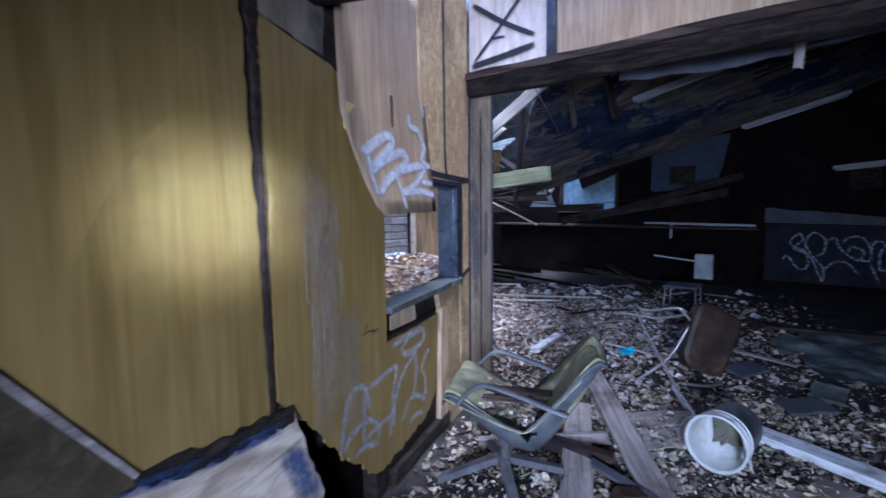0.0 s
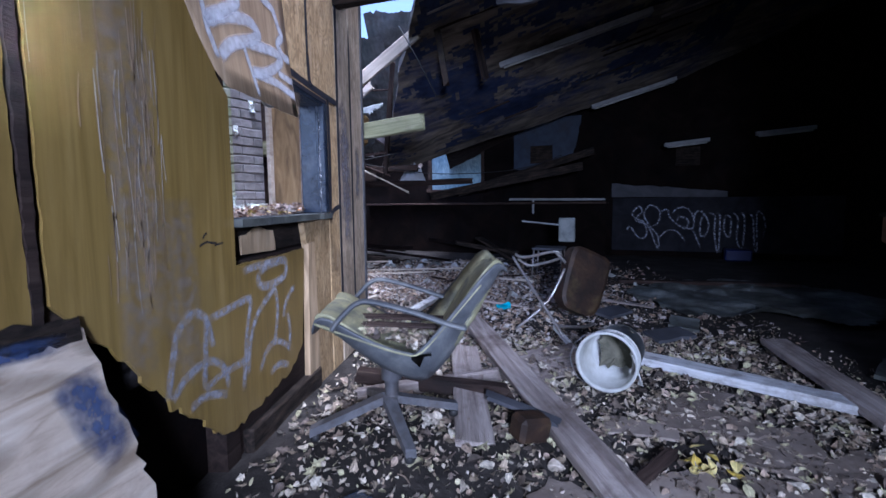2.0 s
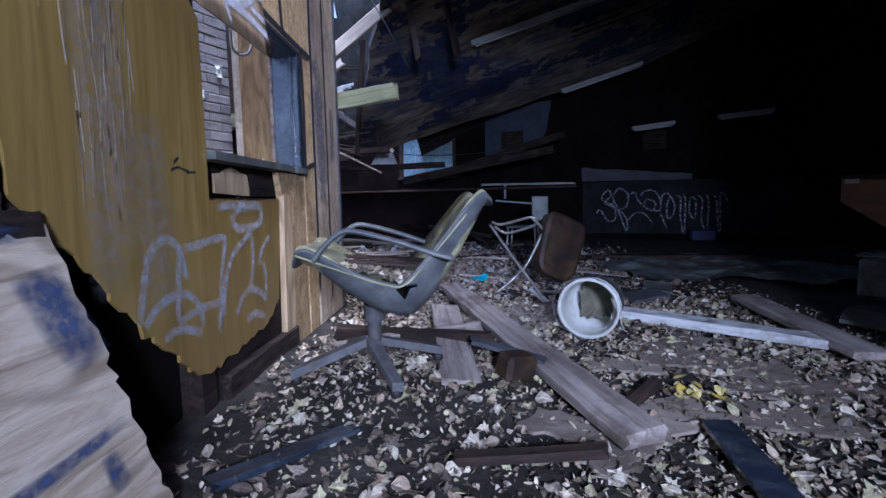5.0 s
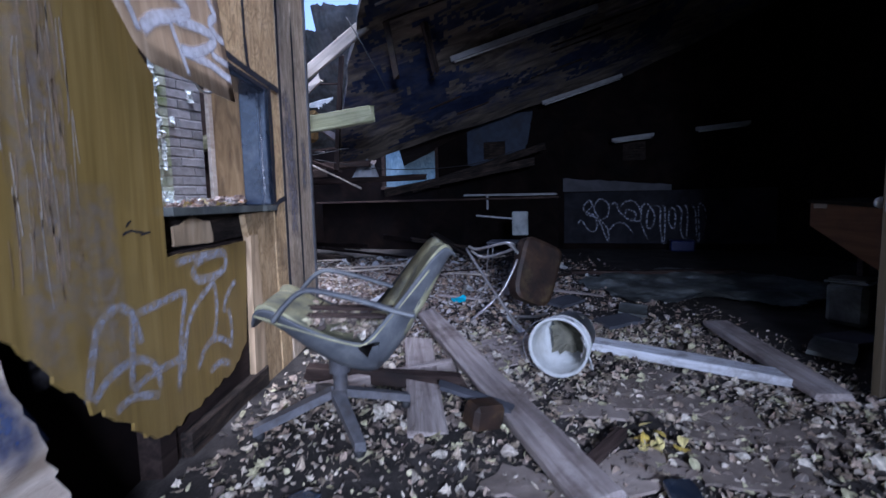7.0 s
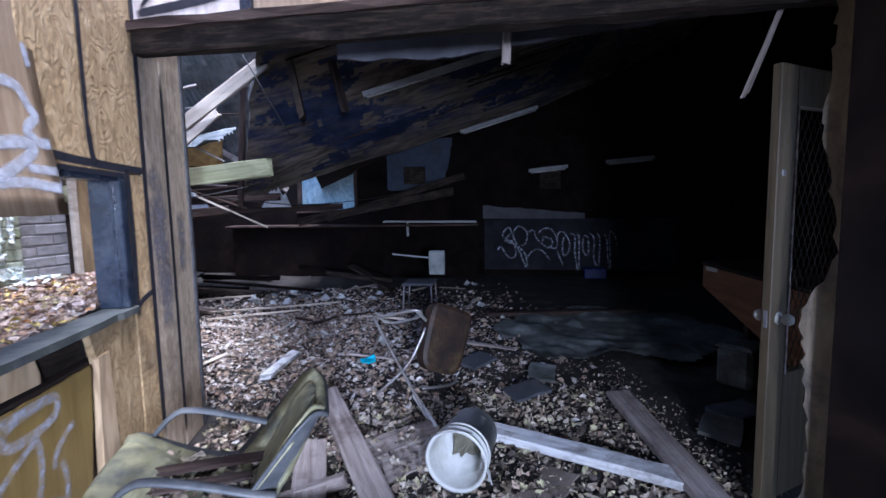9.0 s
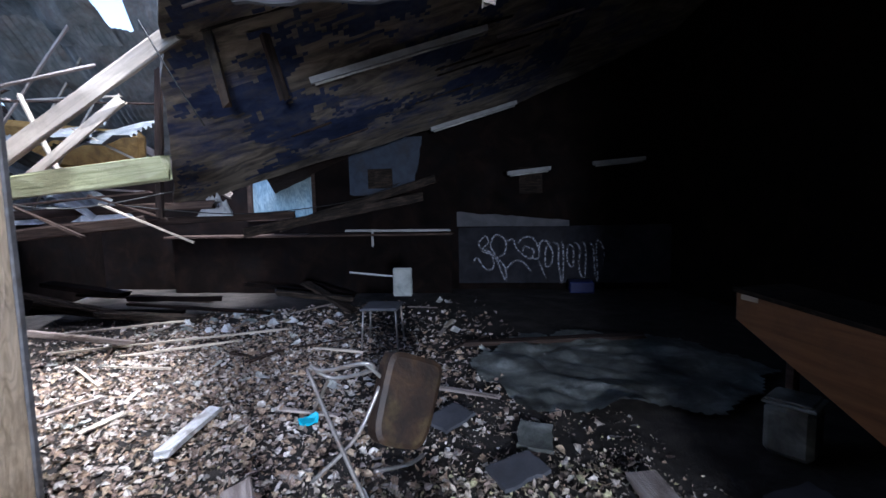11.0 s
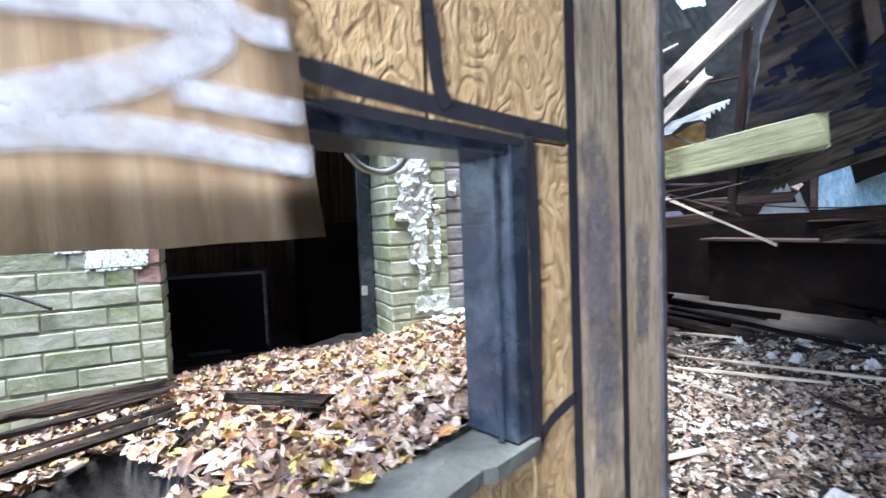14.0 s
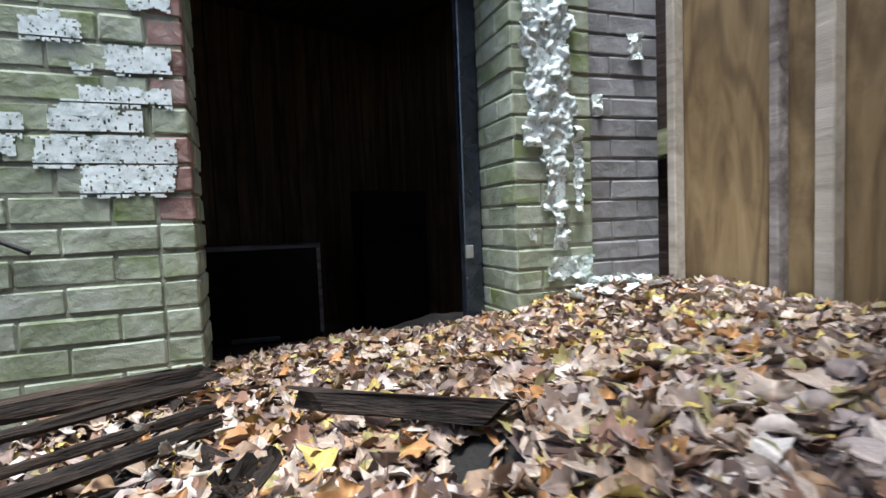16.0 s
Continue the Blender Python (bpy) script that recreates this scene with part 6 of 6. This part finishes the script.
part("leg", box(-3.06, -3.0, 0.0, 0.3, -0.015, 0.014, 0.004), M_ORANGE, bench)


def crumpled(x, y):
    fold = abs(noise.noise((x * 1.6 + y * 0.8, y * 1.3, 8))) + 0.5 * abs(noise.noise((x * 4.5, y * 3.2, 3))) + 0.25 * abs(noise.noise((x * 11, y * 9, 5)))
    bundle = math.exp(-((x - 2.15) ** 2 + (y - 4.62) ** 2) / 0.05) + 0.5 * math.exp(-((x - 2.9) ** 2 + (y - 4.85) ** 2) / 0.12)
    return height(x, y) + 0.015 + 0.09 * fold + 0.13 * bundle


bm = sheet(1.0, 4.2, 4.3, 7.1, 0.04, crumpled)
bmesh.ops.delete(bm, geom=[f for f in bm.faces if (lambda c: ((c.x - 2.55) / 1.35) ** 2 + ((c.y - 5.65) / 1.15) ** 2 > 1 + 0.5 * noise.noise((c.x * 1.8, c.y * 1.8, 4)))(f.calc_center_median())], context="FACES")
cover = obj("plastic_cover", bm, M_COVER)
tagged(cover, "crumpled muddy grey plastic sheet on the floor", "plastic sheet", kind="stuff")
for k, (x, y, a) in enumerate([(1.15, 4.15, 20), (2.2, 3.35, 50), (2.45, 3.55, 10), (1.4, 4.5, 70), (0.9, 4.9, 40)]):
    ob = obj("rubble_slab", prism(torn([(-0.16, -0.11), (0.16, -0.12), (0.18, 0.1), (-0.13, 0.12)], [0.01] * 4, 0.05, 30 + k), 0, 0.025), M_COVER if k % 2 else M_GREYPANEL, pose(x, y, 0.03, 3, -4, a))
    tagged(ob, "flat grey broken slab on the dirt", "slab", "rubble slabs")
beam("dark_plank", (1.4, 6.6, 0.06), (3.4, 6.4, 0.06), 0.14, 0.04, M_DARKWOOD, "dark plank in the hall", "plank")

# collapsed rafters on the open side
for p0, p1, w, h, mt, lab in [
        ((-2.9, 5.3, 1.62), (-0.85, 4.95, 1.84), 0.07, 0.15, M_GREENWOOD, "green algae-covered beam jutting into the hall"),
        ((-2.55, 5.9, 1.85), (-1.05, 5.9, 2.98), 0.06, 0.13, M_PALEWOOD, "pale sawn rafter fallen from the roof"),
        ((-2.75, 6.6, 1.75), (-1.75, 6.55, 2.58), 0.05, 0.09, M_PALEWOOD, "pale broken rafter of the roof"),
        ((-2.1, 5.0, 2.95), (-1.35, 4.8, 3.35), 0.06, 0.10, M_PALEWOOD, "pale sawn rafter fallen from the roof"),
        ((-1.55, 6.9, 2.95), (-1.75, 7.2, 1.5), 0.06, 0.08, M_DARKWOOD, "dark upright timber by the deck"),
        ((-0.85, 5.9, 3.2), (-0.75, 6.1, 2.45), 0.07, 0.09, M_RUST, "brown timber hanging below the deck"),
        ((-0.45, 6.1, 3.2), (-0.30, 6.3, 2.55), 0.06, 0.08, M_DARKWOOD, "dark timber hanging below the deck"),
        ((-4.65, 7.5, 1.5), (-1.4, 7.9, 1.62), 0.10, 0.10, M_DARKWOOD, "dark rotten fallen roof purlin"),
        ((-4.65, 8.6, 1.35), (-0.6, 9.0, 1.45), 0.12, 0.10, M_DARKWOOD, "dark rotten fallen roof purlin"),
        ((-4.65, 7.0, 1.2), (-1.9, 7.2, 1.45), 0.10, 0.12, M_DARKWOOD, "dark rotten fallen roof purlin"),
        ((-3.6, 6.2, 0.75), (-2.3, 7.6, 0.05), 0.12, 0.06, M_OLDWOOD, "grey board sloping to the floor"),
        ((-2.7, 8.6, 2.55), (-1.6, 9.6, 1.75), 0.06, 0.10, M_OLDWOOD, "grey broken rafter of the roof"),
        ((-0.86, 9.3, 1.24), (1.51, 9.1, 1.94), 0.10, 0.12, M_CHAR, "dark sagging purlin below the deck"),
        ((-1.36, 9.2, 1.19), (1.29, 9.0, 1.67), 0.08, 0.14, M_CHAR, "dark purlin below the deck")]:
    beam("rafter", p0, p1, w, h, mt, lab, "rafter", group="collapsed rafters", wear=0.006)
rng = random.Random(9)
for k in range(9):
    bm = bmesh.new()
    w, l = rng.uniform(0.5, 0.9), rng.uniform(0.7, 1.5)
    gg = [[bm.verts.new((l * (i / 6 - 0.5) + 0.1 * noise.noise((i, k, 0)), w * (j / 24 - 0.5), 0.02 * math.sin(j * 1.6) + 0.08 * noise.noise((i * 0.7, j * 0.1, k)))) for j in range(25)] for i in range(7)]
    for i in range(6):
        for j in range(24):
            bm.faces.new((gg[i][j], gg[i + 1][j], gg[i + 1][j + 1], gg[i][j + 1])).smooth = True
    ob = obj("roofing_sheet", bm, M_CORR, pose(rng.uniform(-4.2, -2.2), rng.uniform(7.2, 10.2), rng.uniform(1.6, 2.9), rng.uniform(-35, 35), rng.uniform(-40, 40), rng.uniform(0, 180)))
    tagged(ob, "bent grey corrugated roofing sheet", "roofing sheet", "fallen roofing sheets")
for k, (x0, y0, z0, x1, y1, z1, w) in enumerate([(-4.6, 7.4, 3.5, -4.3, 9.6, 2.0, 1.3), (-3.5, 7.6, 3.6, -3.3, 9.9, 2.05, 1.2), (-2.5, 7.9, 3.65, -2.4, 10.1, 2.1, 1.15), (-1.75, 7.7, 3.9, -1.8, 9.0, 2.9, 0.8), (-3.2, 7.3, 4.1, -3.0, 8.2, 3.5, 1.4)]):
    bm = bmesh.new()
    ln3 = math.dist((x0, y0, z0), (x1, y1, z1))
    nj = int(w / 0.025)
    gg = [[bm.verts.new((ln3 * i / 10 + 0.06 * noise.noise((i * 3, j * 0.4, k)), w * (j / nj - 0.5), 0.012 * math.sin(j * 2.1) + 0.10 * noise.noise((i * 0.4, j * 0.06, k * 3)))) for j in range(nj + 1)] for i in range(11)]
    for i in range(10):
        for j in range(nj):
            bm.faces.new((gg[i][j], gg[i + 1][j], gg[i + 1][j + 1], gg[i][j + 1])).smooth = True
    ob = obj("roofing_sheet", bm, M_CORR, along((x0, y0, z0), (x1, y1, z1)))
    tagged(ob, "long grey corrugated roofing sheet sliding off the ruin", "roofing sheet", "fallen roofing sheets")
ins = obj("insulation_batt", box(-0.8, 0.8, -0.1, 0.1, -0.26, 0.26, 0.06), M_INSUL, pose(-3.1, 8.3, 2.35, 10, 5, 8))
tagged(ins, "yellow-brown insulation hanging in the broken roof", "insulation")


# heap of fallen timbers at the open side's back, shade put into their colour
rng = random.Random(57)
for k in range(12):
    x, y = rng.uniform(-4.3, -0.4), rng.uniform(8.6, 9.9)
    a, l = rng.uniform(-0.7, 0.7), rng.uniform(0.9, 2.1)
    z = rng.uniform(0.1, 0.55)
    beam("fallen_timber", (x, y, z), (min(x + l * math.cos(a), 0.2), y + l * math.sin(a) * 0.4, max(0.06, z - rng.uniform(0.0, 0.5))), rng.uniform(0.06, 0.22), rng.uniform(0.03, 0.09), [M_SHADEWALL, M_CHAR, M_SHADEWALL, M_CHAR][k % 4], "rotten timber in a heap at the back of the hall, darkened for the shade", "timber", wear=0.006, group="heap of fallen timbers")

# loose laths and cables on the open side and under the deck
rng = random.Random(71)
for k in range(16):
    x, y = rng.uniform(-3.9, -1.9), rng.uniform(6.4, 8.4)
    z = rng.uniform(1.5, 2.9)
    a, l = rng.uniform(-1.2, 1.2), rng.uniform(0.7, 1.6)
    beam("broken_lath", (x, y, z), (x + l * math.cos(a), y + rng.uniform(-0.4, 0.4), z + l * math.sin(a)), rng.uniform(0.025, 0.06), 0.02, [M_PALEWOOD, M_OLDWOOD, M_DARKWOOD][k % 3], "thin broken lath tangled in the fallen roof", "lath", group="tangled roof laths")
for k in range(15):
    x, y = rng.uniform(-0.9, 2.6), rng.uniform(5.4, 8.7)
    l = rng.uniform(0.4, 1.5)
    beam("deck_batten", (x, y, deck(x, y) - 0.035), (x + l, y + rng.uniform(-0.1, 0.1), deck(x + l, y) - 0.035), rng.uniform(0.02, 0.05), 0.02, [M_DARKWOOD, M_OLDWOOD, M_CHAR][k % 3], "loose batten under the fallen roof deck", "batten", group="battens under the deck")
for k, pts in enumerate([[(-1.2, 5.6, 2.95), (-0.95, 5.5, 2.5), (-0.8, 5.6, 2.2)], [(-2.0, 7.0, 1.62), (-1.0, 7.6, 1.5), (0.2, 8.6, 1.62), (1.0, 9.3, 1.9)], [(-3.4, 6.6, 1.9), (-2.4, 6.5, 1.6), (-1.5, 6.9, 1.75)]]):
    tagged(obj("dangling_cable", tube(pts, 0.006, 6), M_CABLE), "thin dark cable dangling from the fallen roof", "cable", "dangling cables")

# ---- leaf litter and rubbish on the hall floor ----
def in_hall(rng):
    x, y = rng.gauss(-1.3, 1.5), rng.gauss(5.9, 1.6)
    if y < 3.4 or x < -3.9 or (x < -1.0 and y < 4.15) or x > 2.2 or y > 9.3:
        return None
    return x, y, height(x, y)


def in_front(rng):
    x, y = rng.uniform(-1.15, 1.9), rng.uniform(1.1, 4.2)
    # Fewer leaves near the armchair: bare dark dirt stands in for the dimness there.
    dense = 0.65 + 0.5 * noise.noise((x * 1.7, y * 1.7, 6)) - (0.25 if x < 0.1 and y < 2.4 else 0.0)
    if rng.random() > dense:
        return None
    return x, y, height(x, y)


scatter("hall_leaves", 9000, in_hall, (0.035, 0.085), M_LEAFPALE, "pale fallen leaves covering the hall floor under the open roof", 11)
scatter("floor_leaves", 4200, in_front, (0.03, 0.075), M_LEAFDULL, "dull fallen leaves on the dirt floor", 12)
scatter("floor_crumbs", 5000, lambda r: (lambda x, y: (x, y, height(x, y) - 0.004))(r.uniform(-1.15, 2.2), r.uniform(0.9, 5.2)), (0.008, 0.028), M_LEAFDULL, "small dark crumbs of leaf and wood on the dirt floor", 15, 0.003, 0.8)
scatter("hall_mulch", 11000, lambda r: in_hall(r), (0.012, 0.035), M_LEAFPALE, "crumbled leaves and splinters on the hall floor", 16, 0.003, 0.5)
scatter("yellow_leaves", 11, lambda r: (r.gauss(0.68, 0.08), r.gauss(2.24, 0.09), 0.035), (0.045, 0.075), M_LEAFYELLOW, "bright yellow leaves in a clump", 13)
rng = random.Random(40)
for k in range(26):
    x, y = rng.uniform(-2.6, 1.5), rng.uniform(4.6, 8.8)
    ln2 = rng.uniform(0.2, 0.9)
    a = rng.uniform(0, 3.14)
    beam("lath", (x, y, 0.03), (x + ln2 * math.cos(a), y + ln2 * math.sin(a), 0.05), rng.uniform(0.02, 0.06), 0.015, [M_PALEWOOD, M_OLDWOOD, M_DARKWOOD][k % 3], "broken lath lying on the leafy floor", "lath", group="broken laths on the floor")
for k in range(30):
    x, y = rng.uniform(-3.0, 2.2), rng.uniform(5.2, 9.4)
    ob = obj("paper_scrap", flake(rng.uniform(0.06, 0.16), rng.uniform(0.05, 0.12), 200 + k, 0.05, 0.004), M_WHITE, pose(x, y, height(x, y) + 0.02, rng.uniform(-15, 15), rng.uniform(-15, 15), rng.uniform(0, 360)))
    tagged(ob, "scrap of pale rubbish on the floor", "rubbish", "scraps of rubbish")
for p0, p1 in (((-3.0, 7.4, 0.04), (-0.6, 7.75, 0.06)), ((-2.2, 7.1, 0.04), (-1.1, 7.35, 0.06)), ((-3.6, 8.2, 0.05), (-1.9, 8.6, 0.06)), ((-0.2, 6.9, 0.04), (0.3, 6.6, 0.05))):
    beam("lath", p0, p1, 0.035, 0.02, M_PALEWOOD, "long pale lath lying on the leafy floor", "lath", group="broken laths on the floor")
beam("white_trim", (-0.82, 5.43, 0.05), (-0.95, 4.76, 0.06), 0.10, 0.04, M_WHITEPAINT, "short piece of white painted trim on the leaves", "trim piece")
for k, (x, y, w, d, a) in enumerate([(0.56, 2.09, 0.17, 0.12, 20), (0.96, 2.07, 0.2, 0.13, -15), (0.91, 2.6, 0.16, 0.1, 5), (0.23, 1.84, 0.15, 0.1, 40), (0.99, 2.42, 0.18, 0.12, 60), (1.25, 2.3, 0.2, 0.1, 10), (0.72, 2.63, 0.12, 0.1, 0), (0.12, 2.0, 0.14, 0.1, -30), (0.75, 2.75, 0.16, 0.12, 15), (1.05, 2.55, 0.18, 0.12, -25), (0.15, 2.75, 0.12, 0.12, 35), (1.3, 2.35, 0.17, 0.11, 5), (0.95, 2.95, 0.14, 0.1, 50), (0.5, 2.55, 0.15, 0.09, -10)]):
    ob = obj("damp_sheet", prism(torn([(-w, -d), (w, -0.9 * d), (0.9 * w, d), (-w, 0.85 * d)], [0.02] * 4, 0.04, 600 + k), 0, 0.012), M_CHIPBOARD, pose(x, y, height(x, y) + 0.003, 2 - k % 4, 1.5 - k % 3, a))
    tagged(ob, "torn damp brown sheet trodden into the leaves", "sheet", "damp sheets on the floor")
scatter("mulch", 9000, lambda r: (lambda x, y: (x, y, height(x, y)))(r.uniform(-1.0, 2.0), r.uniform(1.0, 4.3)), (0.01, 0.035), M_LEAFDULL, "brown crumbled leaf mulch on the dirt floor", 19, 0.004, 0.6)


def crumpled_film(w, d, h, seed):
    """A crumpled heap of plastic film on local z = 0."""
    bm = bmesh.new()
    n = 16
    g = [[bm.verts.new((w * (i / n - 0.5), d * (j / n - 0.5), h * max(0.0, 1 - (2 * i / n - 1) ** 2) * max(0.0, 1 - (2 * j / n - 1) ** 2) * (0.6 + 0.9 * abs(noise.noise((i * 0.35, j * 0.35, seed)))))) for j in range(n + 1)] for i in range(n + 1)]
    for i in range(n):
        for j in range(n):
            bm.faces.new((g[i][j], g[i + 1][j], g[i + 1][j + 1], g[i][j + 1]))
    r = bmesh.ops.extrude_face_region(bm, geom=bm.faces[:])
    for v in r["geom"]:
        if isinstance(v, bmesh.types.BMVert):
            v.co.z -= 0.004
    return bm


# White lumps added on the purlin in place of bright sky gaps.
for k, (x, y, z, w, h) in enumerate([(-1.64, 8.87, 1.465, 0.45, 0.34), (-4.0, 8.66, 1.42, 0.6, 0.26), (-2.99, 8.76, 1.44, 0.7, 0.24)]):
    tagged(obj("plastic_film", crumpled_film(w, 0.3, h, k), M_FILM, pose(x, y, z, 0, 0, 6)), "white lump on a fallen purlin standing in for a bright sky gap", "plastic film", "plastic film in the roof")
for k in range(14):
    x, y = rng.uniform(-2.2, 0.3), rng.uniform(8.0, 9.2)
    tagged(obj("rubbish_lump", crumpled_film(rng.uniform(0.08, 0.2), rng.uniform(0.08, 0.14), rng.uniform(0.04, 0.1), 20 + k), M_FILM if k % 3 else M_CLOTH, pose(x, y, height(x, y) + 0.004, 0, 0, rng.uniform(0, 360))), "crumpled pale rubbish on the dark floor", "rubbish", "lumps of rubbish")
